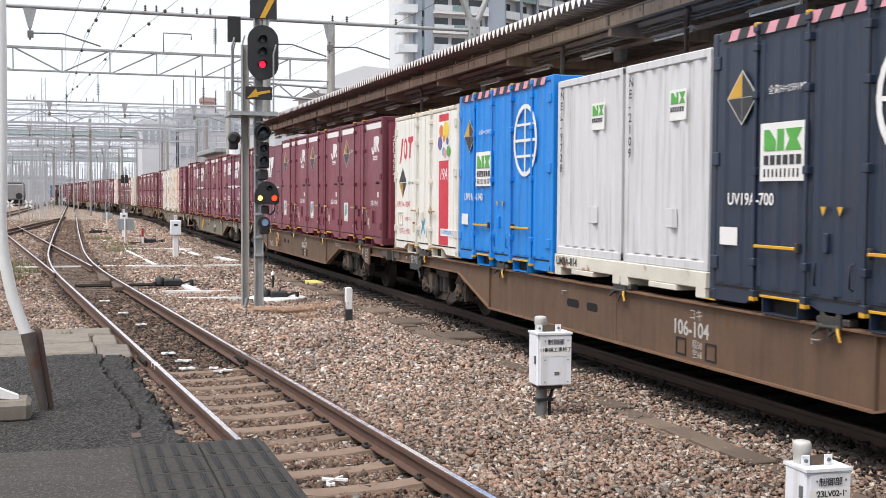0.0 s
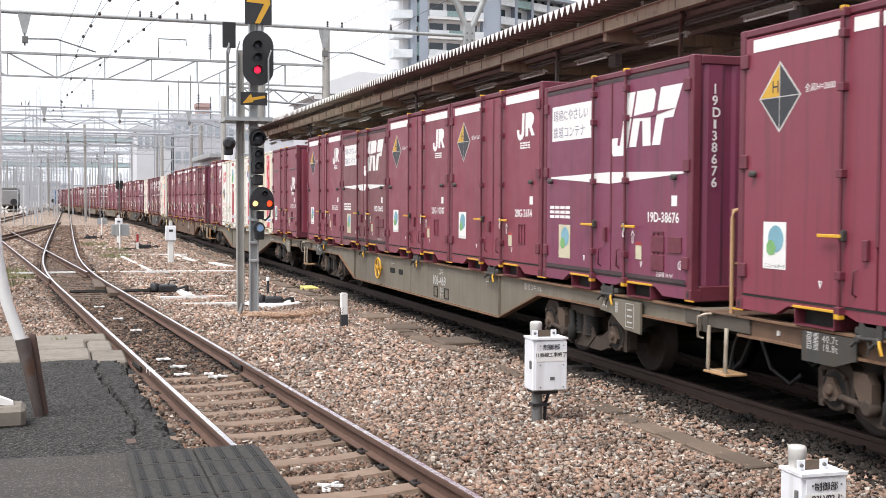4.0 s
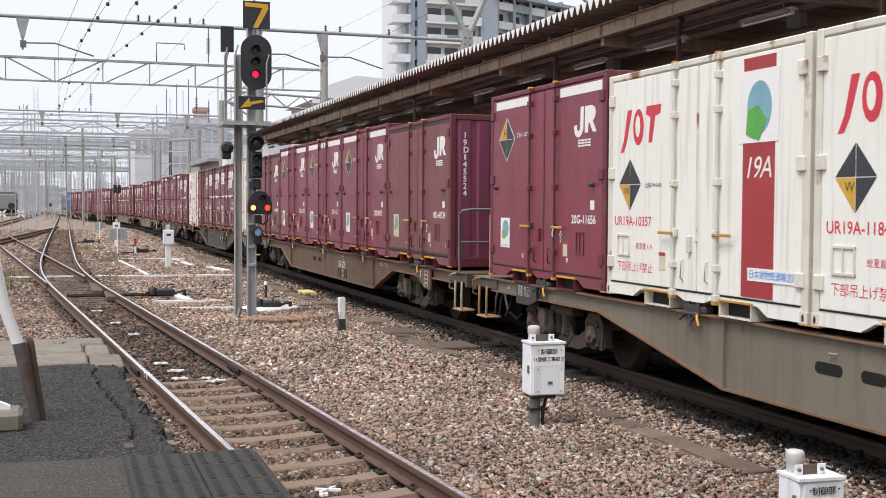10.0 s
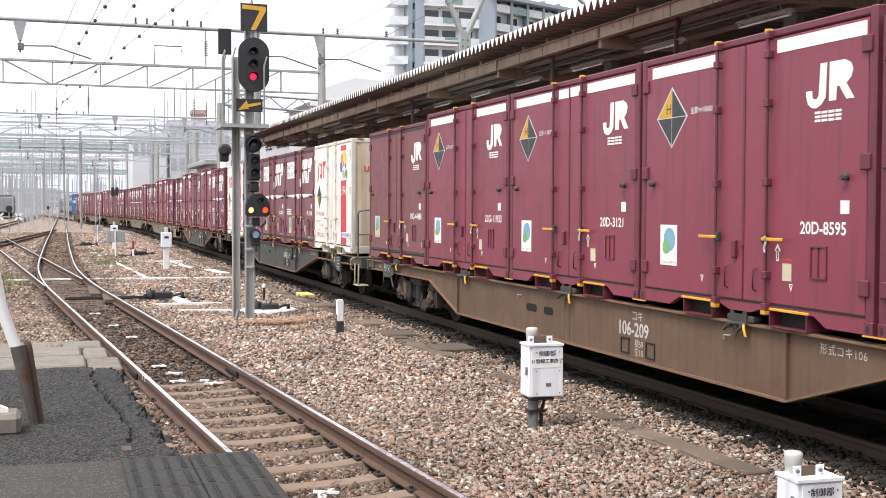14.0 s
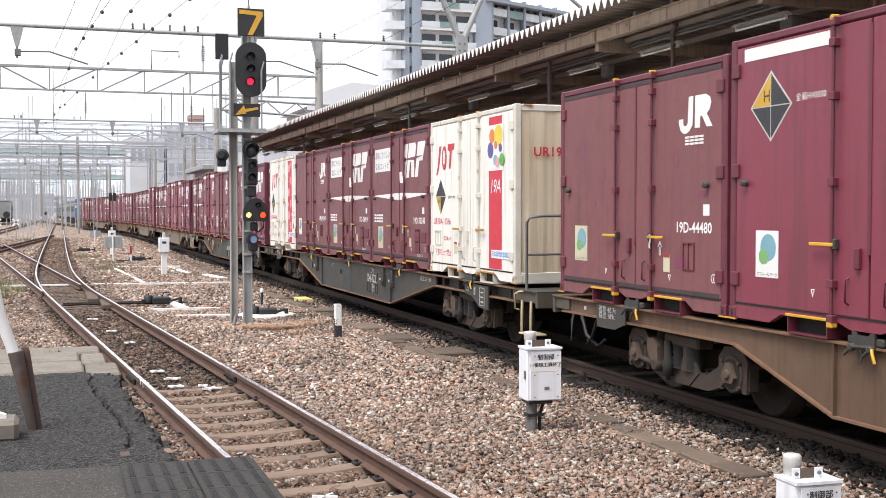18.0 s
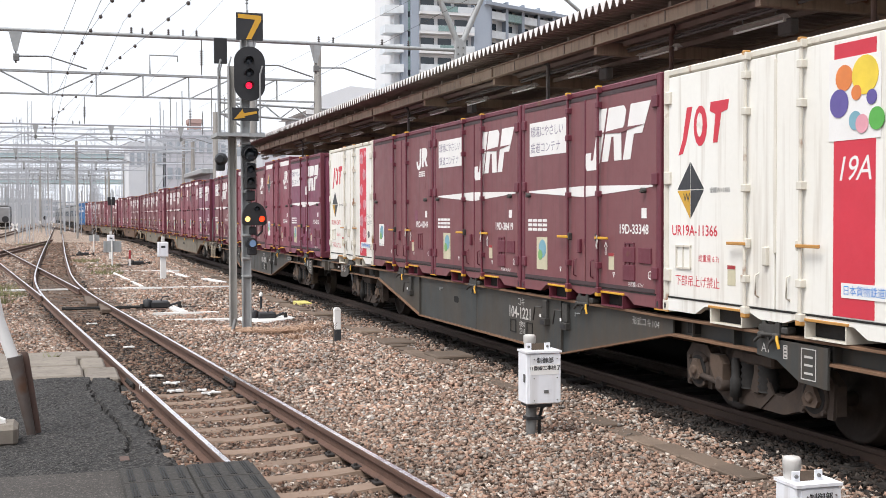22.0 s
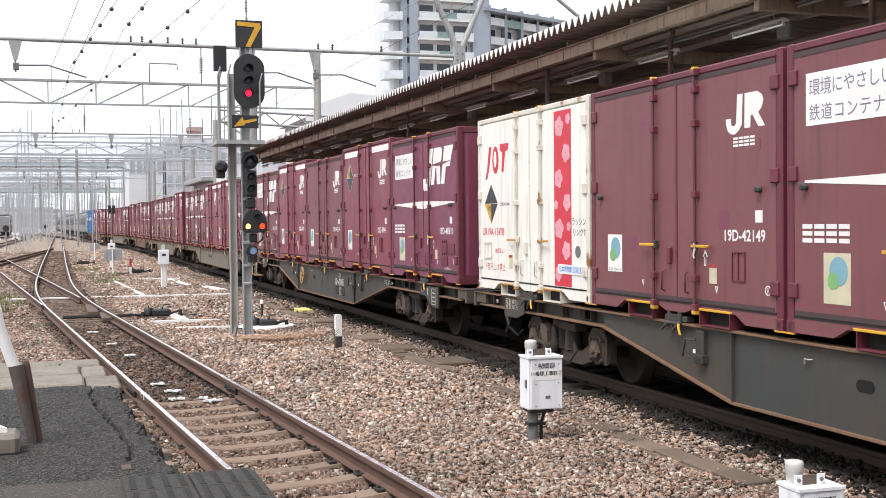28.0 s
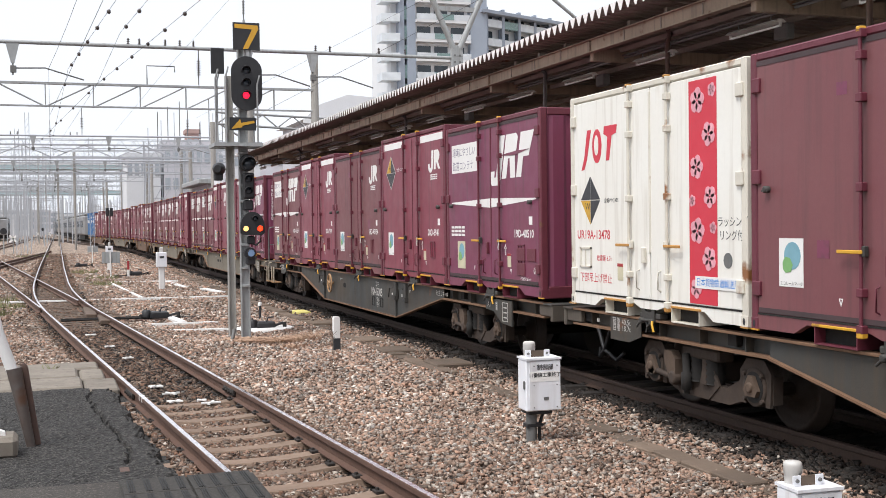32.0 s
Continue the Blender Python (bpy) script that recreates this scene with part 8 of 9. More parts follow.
_s = Shape().box(9.4, 66.02, GROUND, 17.0, 125.0, 1.045)
solid("island_platform_end", _s, M["concrete"], "long concrete island platform beyond the canopy", "platform", kind="structure")
solid("white_tank", Shape().box(9.65, 71.6, 1.0, 10.27, 72.3, 5.35, 0.12), M["white_box"], "tall white cabinet on the platform", "cabinet")

# ---- overhead line gantries ----
def truss(y, x0, x1, z0, z1, panel, mat="steel", depth=0.5, name="overhead_gantry", posts=()):
    g = thing(name, "grey steel lattice gantry over the tracks", "overhead gantry", "overhead gantries", at=pose(0, y, 0))
    # beyond 60 m the gantries take the haze-lightened steel
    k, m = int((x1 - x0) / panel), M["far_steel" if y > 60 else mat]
    for d in (0, depth):
        s = Shape()
        s.box(x0, d - 0.05, z1 - 0.09, x1, d + 0.05, z1)
        part("top_chord", s, m, g)
        part("bottom_chord", Shape().box(x0, d - 0.035, z0, x1, d + 0.035, z0 + 0.06), m, g)
        web = Shape()
        for i in range(k):
            xa, xb = x0 + i * panel, x0 + (i + 1) * panel
            one = Shape() if y < 60 else web
            one.tube([(xa, d, z0), (xb, d, z1 - 0.05)] if (xa > -0.5 if y < 60 else i % 2) else [(xa, d, z1 - 0.05), (xb, d, z0)], 0.03, 5)
            if y < 60:
                part("brace", one, m, g)
                part("upright", Shape().tube([(xb, d, z0), (xb, d, z1)], 0.025, 5), m, g)
            else:
                web.tube([(xb, d, z0), (xb, d, z1)], 0.025, 5)
        if web.v:
            part("lattice", web, m, g)
    for px, top, r in posts:
        part("pole", Shape().tube([(px, depth / 2, GROUND), (px, depth / 2, top)], r if y < 100 else r * 0.55, 12, r1=r * 0.85), M["concrete_pole"], g, "grey concrete pole")
    return g


def dropper(parent, x, z, h=0.62, w=0.2):
    s = Shape().prism([(x - w, z), (x + w, z), (x + 0.05, z - h), (x - 0.05, z - h)], 1, -0.04, 0.04)
    part("drop_bracket", s, M["steel"], parent)
    s = Shape().tube([(x, 0, z - h), (x, 0, z - h - 0.35)], 0.03, 6).tube([(x, 0, z - h - 0.15), (x + 0.9, 0, z - h - 0.12), (x + 2.0, 0, z - h - 0.45)], 0.022, 6)
    s.box(x - 0.07, -0.07, z - h - 0.28, x + 0.1, 0.07, z - h - 0.08, 0.01)
    part("steady_arm", s, M["steel_dark"], parent)


def insulator(parent, x, z, y=0.0):
    s = Shape()
    for k in range(4):
        s.lathe((x, y, z + 0.06 * k), (0, 0, 1), [(0, 0.03), (0.02, 0.05), (0.035, 0.02), (0.06, 0.02)], 8)
    part("insulator", s, M["insulator"], parent)


def pipe_beam(y, x0, x1, z, drops):
    g = thing("pipe_gantry", "grey steel pipe beam carrying the overhead wires", "overhead gantry", "overhead gantries", at=pose(0, y, 0))
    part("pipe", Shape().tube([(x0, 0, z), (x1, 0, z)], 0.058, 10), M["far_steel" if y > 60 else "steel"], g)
    if y > 40:
        part("pole", Shape().tube([(x1, 0, GROUND), (x1, 0, z + 1.0)], 0.17, 10), M["concrete_pole"], g)
    for x in drops:
        dropper(g, x, z)
    return g


_g = pipe_beam(36.0, -16.0, 12.9, 7.50, (-1.0, 5.9, 8.0))
for _x in (2.3, 2.63, 3.4, 3.84, 4.25, 8.1, 8.57, 10.2, 11.1):
    insulator(_g, _x, 7.50)
# forked steel post that carries the pipe
_p = thing("forked_post", "grey steel post forking in a Y above the canopy", "catenary post", at=pose(12.9, 36.0, 0))
part("stem", Shape().box(-0.2, -0.08, 1.0, 0.2, 0.08, 7.9, 0.02), M["steel"], _p)
_s = Shape()
for _sg in (-1, 1):
    _s.tube([(0.1 * _sg, 0, 7.8), (1.05 * _sg, 0, 9.9)], 0.10, 6)
_s.box(-0.75, -0.06, 9.05, 0.75, 0.06, 9.2)
_s.box(-2.2, -0.05, 9.9, 3.4, 0.05, 10.05)
_s.tube([(3.2, 0, 9.9), (5.0, 0, 8.6)], 0.06, 6)
part("fork", _s, M["steel"], _p)
_s = Shape()
for _k in range(10):
    for _sg in (-1, 1):
        _s.lathe((0.09 * _sg, -0.085, 5.6 + 0.22 * _k), (0, -1, 0), [(0, 0.035), (0.01, 0.035)], 8)
part("rivet_holes", _s, M["steel_dark"], _p)

_t = truss(52.0, -16.0, 11.6, 7.22, 8.27, 1.98, depth=0.14, posts=((11.65, 9.8, 0.20),))
part("frame", Shape().tube([(4.1, 0, 8.27), (4.1, 0, 9.1), (5.3, 0, 9.1), (5.3, 0, 8.85)], 0.03, 5), M["steel_dark"], _t, "small square frame on the beam")
solid("roof_truss", Shape().tube([(8.2, 60, 7.3), (16, 60, 6.9)], 0.06, 6).tube([(8.2, 60, 7.9), (16, 60, 7.6)], 0.06, 6).tube([(8.2, 60, 7.3), (9.0, 60, 7.85), (9.8, 60, 7.25), (10.6, 60, 7.8), (11.4, 60, 7.15), (12.2, 60, 7.75), (13.0, 60, 7.1), (13.8, 60, 7.7), (14.6, 60, 7.0)], 0.045, 6).tube([(8.2, 60, 7.4), (10.6, 60, 5.9)], 0.05, 6), M["steel"], "grey steel lattice beam beyond the canopy", "overhead gantry", "overhead gantries")
solid("concrete_pole", Shape().tube([(9.9, 60, GROUND), (9.9, 60, 9.0)], 0.22, 10), M["concrete_pole"], "tall grey concrete pole", "pole", "line poles")

_g = pipe_beam(75.0, -20.0, 10.0, 7.72, (-1.0, 3.5, 7.8))
for _x in (-2.3, -1.9, 1.2, 1.6):
    insulator(_g, _x, 7.72)
for _i, (_y, _z) in enumerate(((90.0, 8.25), (118.0, 8.4), (146.0, 8.6), (176.0, 9.0), (206.0, 9.0), (240.0, 9.3), (280.0, 9.8), (330.0, 10.0))):
    truss(_y, -24.0, 14.0 - 0.045 * (_y - 90), _z - 1.02, _z, 2.2 if _y < 150 else 4.4, posts=((13.8 - 0.045 * (_y - 90), _z + 1.4, 0.2), (3.6 - 0.05 * (_y - 90), _z + 1.0, 0.17), (-9.0 - 0.01 * _y, _z + 1.0, 0.18)) if _y > 100 else ((13.5, _z + 1.6, 0.22),))
for _y, _z in ((104.0, 7.8), (132.0, 8.0), (160.0, 8.2), (190.0, 8.6)):
    pipe_beam(_y, -22.0, 12.0 - 0.04 * (_y - 100), _z, (-3.0, 0.5, 4.5))
# insulator strings that rise above the beams
for _x, _y, _z in ((6.35, 52.0, 8.3), (1.9, 75.0, 7.75), (8.4, 75.0, 7.75), (0.0, 90.0, 8.3), (11.0, 90.0, 8.3)):
    _s = Shape().tube([(_x, _y, _z), (_x, _y, _z + 1.7)], 0.025, 6)
    for _k in range(7):
        _s.lathe((_x, _y, _z + 0.45 + 0.1 * _k), (0, 0, 1), [(0, 0.09), (0.03, 0.09)], 8)
    solid("insulator_rod", _s, M["insulator"], "dark ribbed insulator rod", "insulator", "insulator rods")
_rp = np.random.default_rng(21)
for _k in range(14):
    _y = 120 + _k * 15.0
    _x = (6.5 - 0.055 * (_y - 90)) + _rp.choice([-4.2, 4.0, 8.5, -12.0, 12.5]) + _rp.uniform(-0.6, 0.6)
    solid("line_pole", Shape().tube([(_x, _y, GROUND), (_x, _y, _rp.uniform(7.5, 12.0))], _rp.uniform(0.05, 0.10), 7), M["concrete_pole"] if _k % 2 else M["far_steel"], "grey pole of the overhead line", "pole", "line poles")

# a thicket of light lattice beams and masts over the far yard
_rl = np.random.default_rng(77)
for _k in range(30):
    _y = 96 + 8.0 * _k + _rl.uniform(-3, 3)
    _z = 7.0 + 0.012 * _y + _rl.uniform(-0.9, 0.9)
    _x0, _x1 = -26.0, 15.0 - 0.05 * (_y - 90) + _rl.uniform(-3, 6)
    _h = _rl.choice([0.5, 0.7, 0.9])
    _s = Shape().box(_x0, -0.03, _z, _x1, 0.03, _z + 0.06).box(_x0, -0.03, _z + _h, _x1, 0.03, _z + _h + 0.06)
    _n = int((_x1 - _x0) / (1.4 * _h))
    for _i in range(_n):
        _xa, _xb = _x0 + (_x1 - _x0) * _i / _n, _x0 + (_x1 - _x0) * (_i + 1) / _n
        _s.tube([(_xa, 0, _z + 0.03), ((_xa + _xb) / 2, 0, _z + _h), (_xb, 0, _z + 0.03)], 0.022, 3, cap=False)
    _g = thing("overhead_gantry", "pale thin lattice beam over the far yard", "overhead gantry", "overhead gantries", at=pose(0, _y, 0))
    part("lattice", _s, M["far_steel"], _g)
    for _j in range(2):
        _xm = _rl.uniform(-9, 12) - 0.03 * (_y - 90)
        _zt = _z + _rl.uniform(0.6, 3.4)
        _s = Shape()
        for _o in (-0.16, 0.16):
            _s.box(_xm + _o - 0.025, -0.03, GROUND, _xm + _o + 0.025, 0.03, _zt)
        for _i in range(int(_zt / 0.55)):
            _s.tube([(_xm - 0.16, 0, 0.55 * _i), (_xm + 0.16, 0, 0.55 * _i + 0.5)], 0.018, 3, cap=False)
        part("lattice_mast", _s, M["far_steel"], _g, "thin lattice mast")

# the masts, beams and droppers further off, too many to tell apart
_s = Shape()
for _k in range(300):
    _y = _rl.uniform(150, 430)
    _x = _y * _rl.uniform(-0.075, 0.045) + _rl.uniform(-2, 2)
    if abs(_x - 5.0 + 0.024 * (_y - 166)) < 2.2 or abs(_x + 0.2) < 1.6 or abs(_x - 7.24 + 0.02 * max(0, _y - 100)) < 2.0:
        continue
    _h = _rl.uniform(3.5, 8.5) + 0.008 * _y
    _w = _rl.uniform(0.04, 0.10) * (0.6 + _y / 400)
    _s.box(_x - _w, _y, GROUND, _x + _w, _y + 0.1, _h)
    if _k % 2:
        _v, _l = _rl.uniform(2.8, 1.0 + _h * 0.95) + 1.5, _rl.uniform(1.0, 4.5)
        _s.box(_x, _y, _v, _x + _l, _y + 0.06, _v + 0.09)
        _s.tube([(_x, _y, _v + 1.0), (_x + _l * 0.8, _y, _v)], 0.035, 3, cap=False)
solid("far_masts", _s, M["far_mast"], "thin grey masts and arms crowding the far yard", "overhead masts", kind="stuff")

# ---- wires ----
def wire(points, r, label, sag=0.0):
    pts = []
    for p, q in zip(points, points[1:]):
        p, q = Vector(p), Vector(q)
        n = 8
        pts += [p.lerp(q, k / n) - Vector((0, 0, sag * 4 * (k / n) * (1 - k / n))) for k in range(n)]
    pts.append(Vector(points[-1]))
    return solid("overhead_wire", Shape().tube(pts, r * 0.65, 5), M["wire"], label, "wire", "overhead wires")


def catenary(c, label, x_end):
    wire([(c + x_end[0], -2, 6.9), (c, 36, 6.75), (c, 75, 6.75), (c + x_end[1], 118, 6.75), (c + x_end[2], 176, 6.75), (c + x_end[3], 260, 6.75)], 0.008, label, 0.45)
    wire([(c + x_end[0], -2, 5.35), (c, 36, 5.35), (c, 75, 5.35), (c + x_end[1], 118, 5.35), (c + x_end[2], 176, 5.35), (c + x_end[3], 260, 5.35)], 0.007, label)


catenary(0.0, "thin dark overhead wire above the near track", (1.6, -0.2, -0.3, -0.2))
wire([(2.7, 5, 6.75), (1.35, 25, 6.75), (0.55, 36, 6.75), (0.0, 75, 6.9)], 0.008, "thin dark feeder wire")
wire([(3.4, 5, 6.75), (1.98, 24.8, 6.75), (1.67, 29, 6.75), (1.5, 40, 6.75), (0.6, 75, 7.4)], 0.008, "thin dark feeder wire")
wire([(5.0, 5, 6.75), (3.0, 24.8, 6.75), (2.33, 31.6, 6.75), (1.53, 39.3, 6.75), (-0.6, 67, 6.75)], 0.009, "thin dark feeder wire")
wire([(4.1, 5, 6.75), (3.6, 24.7, 6.75), (3.37, 34.7, 6.75), (3.06, 58.8, 6.75)], 0.005, "thin dark feeder wire")
wire([(10.4, 5, 7.6), (10.2, 36, 7.6), (10.0, 75, 7.7)], 0.010, "dark overhead wire above the canopy")
wire([(15.0, 14, 10.2), (12.9, 36, 10.0), (9.0, 75, 9.0)], 0.008, "thin dark wire over the forked post")

_balls = [(10.2, 36.0, 7.52)]
for (_xa, _ya, _za), (_xb, _yb, _zb), _n in (((1.35, 25, 6.75), (0.55, 36, 6.75), 5), ((0.55, 36, 6.75), (0.0, 75, 6.9), 5), ((3.0, 24.8, 6.75), (2.33, 31.6, 6.75), 3), ((2.33, 31.6, 6.75), (1.53, 39.3, 6.75), 3), ((1.53, 39.3, 6.75), (-0.6, 67, 6.75), 5), ((1.98, 24.8, 6.75), (1.67, 29, 6.75), 2)):
    for _k in range(_n):
        _f = (_k + 0.5) / _n
        _balls.append((_xa + (_xb - _xa) * _f, _ya + (_yb - _ya) * _f, _za + (_zb - _za) * _f - 0.07))
for _x, _y, _z in _balls:
    _p = thing("wire_insulator", "small dark ball insulator on a wire", "insulator", "wire insulators")
    part("ball", Shape().lathe((_x, _y, _z), (0, 0, 1), [(0, 0.02), (0.025, 0.045), (0.07, 0.045), (0.095, 0.02)], 8), M["insulator"], _p)

# ---- apartment tower ----
tower = thing("apartment_tower", "pale grey apartment tower with balconies on every floor", "apartment building", at=pose(3.0, 170.0, 0))
FH = 3.02
TOP = 15
part("core", Shape().box(50.5, 0.0, GROUND, 62.0, 12.0, FH * TOP), M["tower_wall"], tower)
for _x0, _x1, _y0 in ((48.3, 49.2, -0.5), (49.6, 50.9, -0.9), (59.8, 62.6, -1.3)):
    part("grey_pier", Shape().box(_x0, _y0, GROUND, _x1, 4.0, FH * TOP), M["tower_grey"], tower, "blue-grey pier")
part("side_wing", Shape().box(47.4, 1.0, GROUND, 50.6, 12.0, FH * TOP), M["tower_wall"], tower)
# the wing that runs back to the right, turned away
part("wing", Shape().prism([(62.0, 0.8), (80.5, 9.5), (80.5, 22.0), (62.0, 13.0)], 2, GROUND, FH * 11.6), M["tower_wall"], tower)
for _f in range(3, TOP):
    _z = _f * FH
    _b = part("balcony", Shape().box(50.9, -1.6, _z - 0.12, 59.8, 0.1, _z + 0.30), M["tower_wall"], tower)
    part("rail_panel", Shape().box(50.9, -1.62, _z + 0.30, 59.8, -1.56, _z + 1.2), M["tower_rail"], _b)
    part("green_panel", Shape().box(53.8 + 0.3 * (_f % 2), -1.66, _z + 0.32, 56.7 + 0.3 * (_f % 2), -1.60, _z + 1.18), M["tower_green"], _b, "green glass balcony panel")
    for _x in (51.4, 54.2, 57.0):
        part("window", Shape().box(_x, -0.06, _z + 0.3, _x + 2.2, 0.05, _z + 2.45), M["glass_dark"], tower)
    part("side_balcony", Shape().prism([(45.6, -0.2), (48.4, -0.9), (48.4, 2.6), (45.6, 2.6)], 2, _z - 0.1, _z + 1.15), M["tower_rail"], tower)
    part("side_window", Shape().box(49.2, -0.4, _z + 0.3, 49.6, -0.3, _z + 2.4), M["tower_green"], tower)
    if _f < 12:
        for _k in range(5):
            _x0, _y0 = 63.0 + 3.5 * _k, 1.3 + 1.645 * _k
            _x1, _y1 = _x0 + 3.1, _y0 + 1.457
            part("wing_balcony", Shape().prism([(_x0, _y0 - 1.7), (_x1, _y1 - 1.7), (_x1, _y1), (_x0, _y0)], 2, _z - 0.1, _z + 1.1), M["tower_rail"] if (_k + _f) % 3 else M["tower_green"], tower)
            part("wing_pier", Shape().box(_x0 - 0.35, _y0 - 1.9, _z - 0.1, _x0 + 0.1, _y0, _z + FH - 0.1), M["tower_grey"], tower)
            part("wing_window", Shape().prism([(_x0 + 0.2, _y0 - 0.05), (_x1 - 0.2, _y1 - 0.05), (_x1 - 0.2, _y1 + 0.1), (_x0 + 0.2, _y0 + 0.1)], 2, _z + 1.1, _z + 2.5), M["glass_dark"], tower)
part("wing_roof", Shape().prism([(61.5, -2.2), (81.5, 7.0), (81.5, 22.5), (61.5, 13.4)], 2, FH * 11.6, FH * 11.6 + 0.5), M["tower_grey"], tower)

# ---- lower buildings of the town ----
def block(x, y, w, d, h, mat, floors, cols, label, win="pale_glass", roof=True):
    b = thing("town_building", label, "building", "town buildings", at=pose(x, y, 0))
    part("wall", Shape().box(-w / 2, 0, GROUND, w / 2, d, h), M[mat], b)
    if roof:
        part("parapet", Shape().box(-w / 2 - 0.15, -0.15, h - 0.5, w / 2 + 0.15, d + 0.15, h + 0.1), M[mat], b)
    for f in range(floors):
        for c in range(cols):
            cw = w / cols
            x0 = -w / 2 + c * cw + 0.18 * cw
            z0 = h - (f + 1) * (min(3.4, h / (floors + 0.5))) + 0.6
            part("window", Shape().box(x0, -0.06, z0, x0 + 0.64 * cw, 0.04, z0 + 1.5), M[win], b)
    return b


_b = thing("arched_roof_building", "pale low building with a shallow white roof", "building", "town buildings", at=pose(29.0, 112.0, 0))
part("wall", Shape().box(-4.5, 0, GROUND, 5.0, 14, 12.6), M["town_grey"], _b)
part("roof", Shape().prism([(-5.3, 12.4), (5.2, 12.4), (5.2, 13.6), (3.5, 14.6), (-0.8, 14.9), (-3.6, 13.9)], 1, -0.8, 14), M["town"], _b)
part("fascia", Shape().box(-5.3, -0.9, 12.0, 5.2, -0.7, 12.5), M["tower_wall"], _b)
block(11.2, 150, 4.2, 10, 11.3, "town", 1, 5, "pale office building with a glazed top")
block(17.2, 150, 7.0, 12, 12.9, "town_grey", 2, 7, "plain grey building with a blank side")
block(19.3, 166, 1.7, 3, 15.7, "brick_red", 1, 2, "red-brown stair tower above the roofs")
block(24.0, 158, 7.0, 12, 13.0, "town", 3, 3, "pale three-storey town building")
block(30.5, 175, 9.0, 12, 14.0, "town_grey", 3, 4, "grey four-storey town building")
_rb = np.random.default_rng(31)
for _k in range(26):
    _y = _rb.uniform(330, 620)
    _a = _rb.uniform(-0.18, 0.13)
    block(_a * _y + 4, _y, _rb.uniform(7, 16), 10, _rb.uniform(3.8, 7.8) + (_y - 330) * 0.012, ["town", "tower_wall", "town_grey"][_k % 3], 3, 3, "distant pale town building")
_s = Shape()
for _x, _z in ((14.5, 17.5), (16.0, 18.2), (19.8, 18.8), (21.5, 17.6), (13.2, 16.8)):
    _s.tube([(_x, 152, 12), (_x, 152, _z)], 0.06, 5)
solid("roof_masts", _s, M["steel_dark"], "thin aerials on the roofs", "aerial")
# light scaffolding frames in front of the grey building
_s = Shape()
for _i in range(7):
    _s.tube([(11.5 + 1.6 * _i, 146, GROUND), (11.5 + 1.6 * _i, 146, 14.2 + _i % 3)], 0.05, 5)
    if _i < 6:
        _s.tube([(11.5 + 1.6 * _i, 146, 4 + _i % 3), (13.1 + 1.6 * _i, 146, 7 + _i % 3)], 0.05, 5).tube([(11.5 + 1.6 * _i, 146, 10.2), (12.3 + 1.6 * _i, 146, 11.4), (13.1 + 1.6 * _i, 146, 10.2)], 0.05, 4).tube([(11.5 + 1.6 * _i, 146, 12.6), (12.3 + 1.6 * _i, 146, 11.4), (13.1 + 1.6 * _i, 146, 12.6)], 0.05, 4)
for _j in range(7):
    _s.tube([(11.5, 146, 2.5 + 1.5 * _j), (21.1, 146, 2.5 + 1.5 * _j)], 0.06, 5)
solid("scaffolding", _s, M["far_steel"], "light grey steel scaffolding", "scaffolding")

# ---- teal road bridges far behind ----
def bridge(y, z, h, label):
    b = thing("road_bridge", label, "bridge", "road bridges", at=pose(0, y, 0))
    part("girder", Shape().box(-90, 0, z, 60, 7, z + h, 0.05), M["bridge"], b)
    part("parapet", Shape().box(-90, -0.1, z + h, 60, 0.1, z + h + 0.25), M["tower_wall"], b)
    s = Shape().box(-90, -0.05, z + h + 1.25, 60, 0.05, z + h + 1.35)
    for k in range(38):
        s.box(-90 + 4 * k, -0.06, z + h + 0.25, -89.8 + 4 * k, 0.06, z + h + 1.3)
    part("railing", s, M["far_steel"], b)
    for x in (-40, -22, 24):
        part("pier", Shape().box(x - 1, 1, GROUND, x + 1, 6, z, 0.1), M["concrete_pole"], b)


bridge(215, 12.4, 0.8, "long pale teal steel road bridge over the yard")
bridge(290, 9.9, 0.9, "second pale teal steel bridge further off")

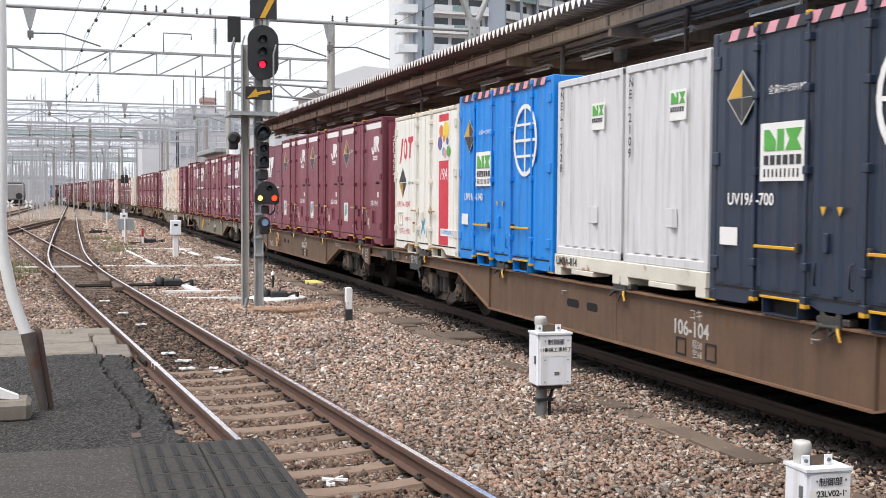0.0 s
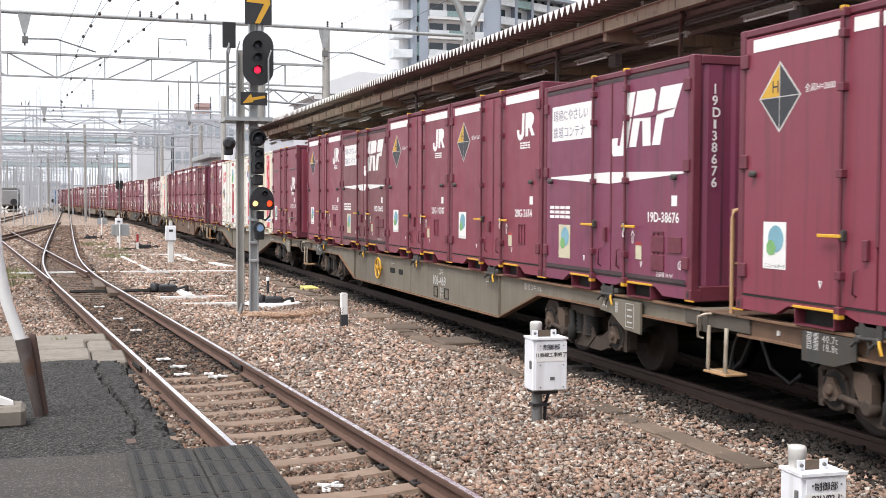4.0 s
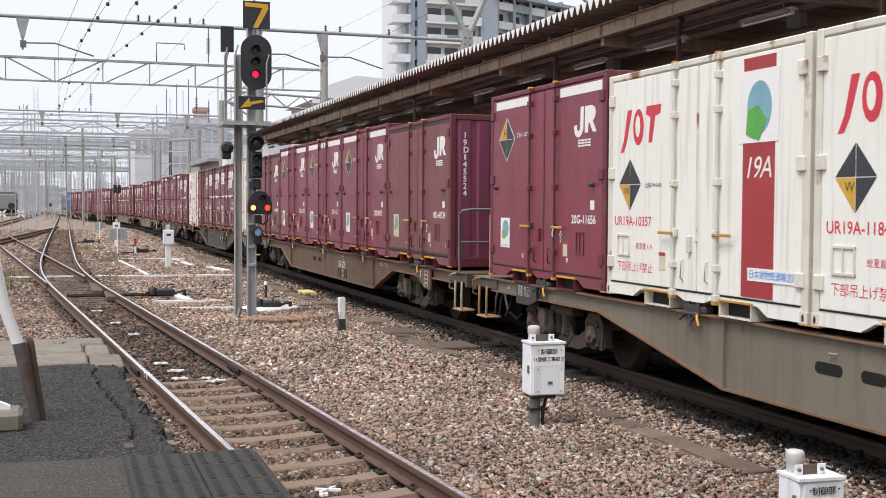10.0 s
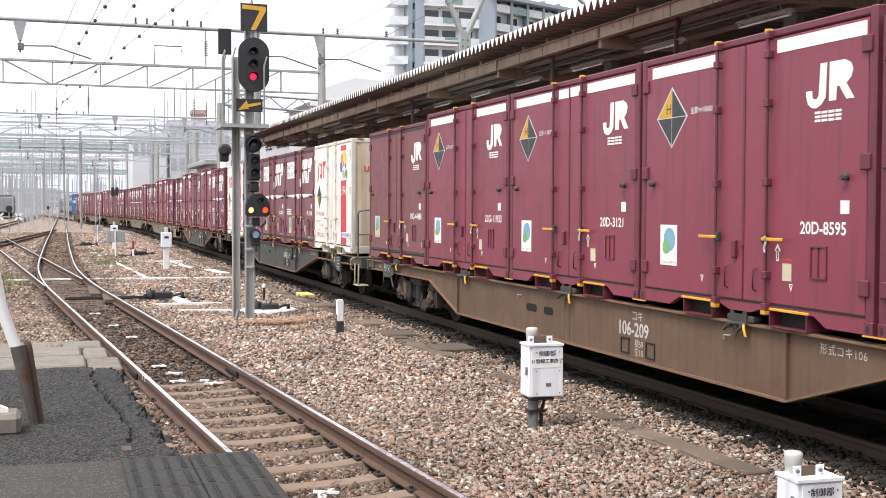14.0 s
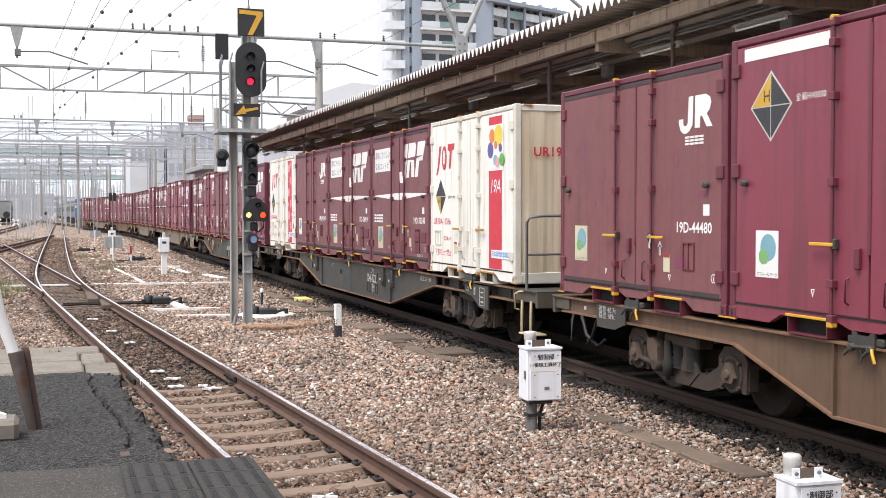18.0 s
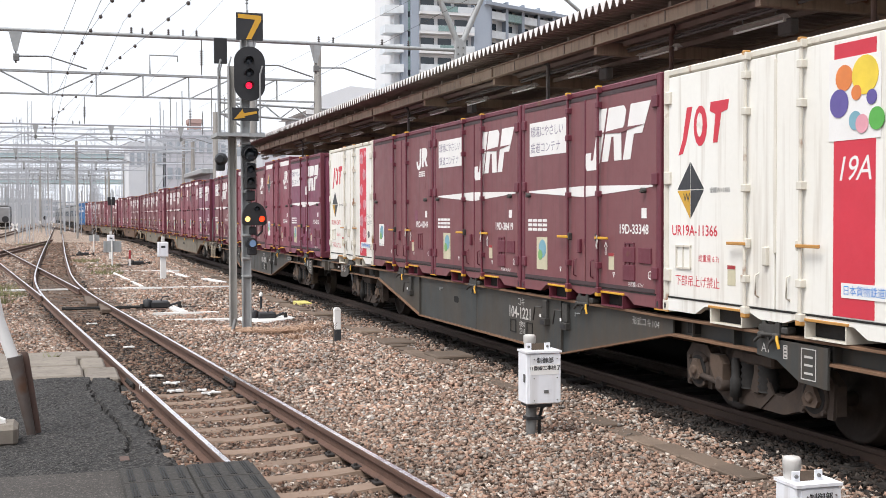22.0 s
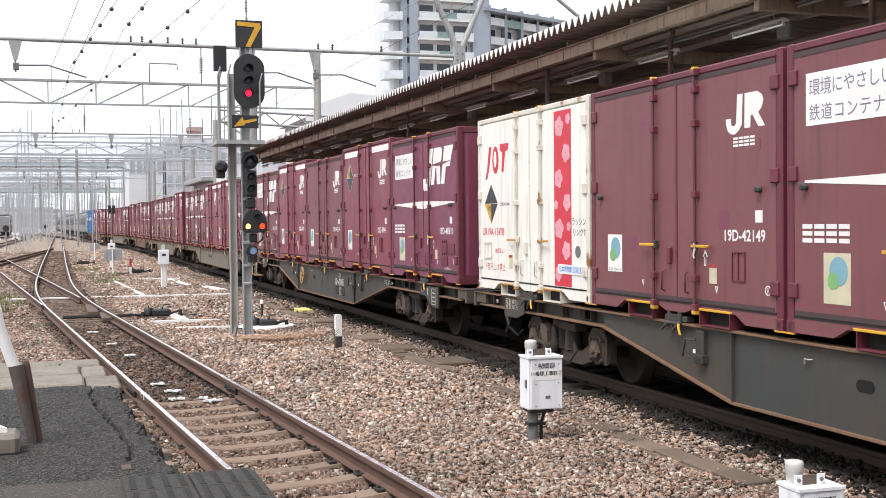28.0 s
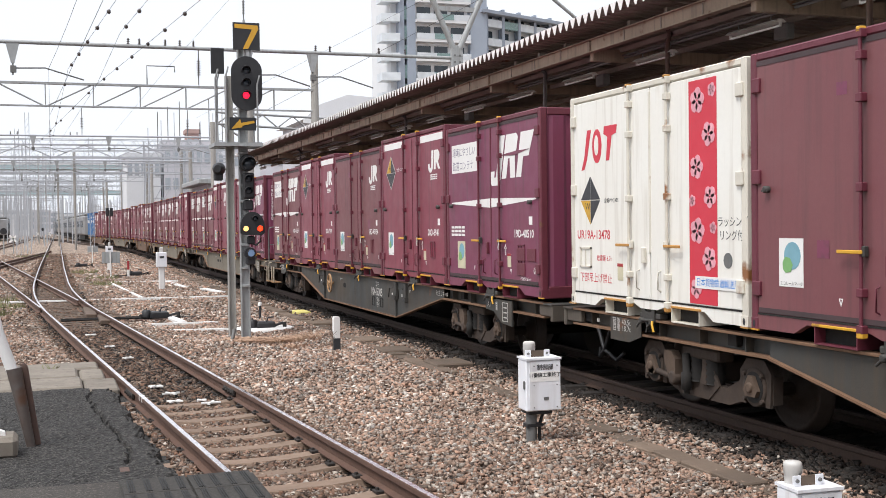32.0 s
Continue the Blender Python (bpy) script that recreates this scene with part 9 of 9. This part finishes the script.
# ---- trains standing far off ----
def far_train(x, y, n, turn, label):
    for k in range(n):
        c = thing("passenger_car", label, "railway carriage", "distant carriages", at=pose(x + turn * 20 * k, y + 20 * k, 0, 0, 0, -math.degrees(turn)))
        part("body", Shape().box(-1.4, -9.7, 0.9, 1.4, 9.7, 3.6, 0.2), M["far_train"], c)
        part("roof", Shape().box(-1.2, -9.6, 3.6, 1.2, 9.6, 3.85, 0.1), M["steel_dark"], c)
        part("underframe", Shape().box(-1.2, -9.2, 0.25, 1.2, 9.2, 0.9), M["under"], c)
        for j in range(7):
            part("window", Shape().box(-1.43, -8.8 + 2.6 * j, 2.0, 1.43, -7.2 + 2.6 * j, 2.9), M["glass_dark"], c)


far_train(-8.6, 215.0, 2, -0.02, "dark silver carriage standing on a far siding")
far_train(5.3, 176.0, 8, -0.024, "long silver train standing far down the yard")

# dwarf signals by the far lines
for _x, _y in ((-3.9, 104.0), (-1.2, 178.0)):
    _p = thing("dwarf_signal", "small dark yard signal with white crosses", "railway signal", "yard signals", at=pose(_x, _y, 0))
    part("post", Shape().tube([(0, 0, GROUND), (0, 0, 1.6)], 0.05, 8), M["steel"], _p)
    part("head", Shape().lathe((0, 0, 1.75), (0, -1, 0), [(0, 0.28), (0.12, 0.28)], 14), M["black"], _p)
    for _sx in (-0.75, 0.75):
        _s = Shape()
        for _r in (45, -45):
            _s.box(-0.42, -0.02, -0.08, 0.42, 0.02, 0.08, m=Matrix.Translation((_sx, -0.1, 1.1)) @ Matrix.Rotation(radians(_r), 4, "Y"))
        part("cross", _s, M["white"], _p, "white cross board")
        part("cross_post", Shape().tube([(_sx, 0, GROUND), (_sx, 0, 1.2)], 0.04, 7), M["steel"], _p)
_p = thing("yard_signal", "tall thin yard signal with a black double head", "railway signal", "yard signals", at=pose(4.6, 100.0, 0))
part("post", Shape().tube([(0, 0, GROUND), (0, 0, 3.4)], 0.06, 8), M["steel_dark"], _p)
part("head", Shape().box(-0.3, -0.1, 2.9, -0.04, 0.1, 3.6, 0.04).box(0.04, -0.1, 2.9, 0.3, 0.1, 3.6, 0.04), M["black"], _p)

bpy.data.objects.remove(_font_ob)
motions()
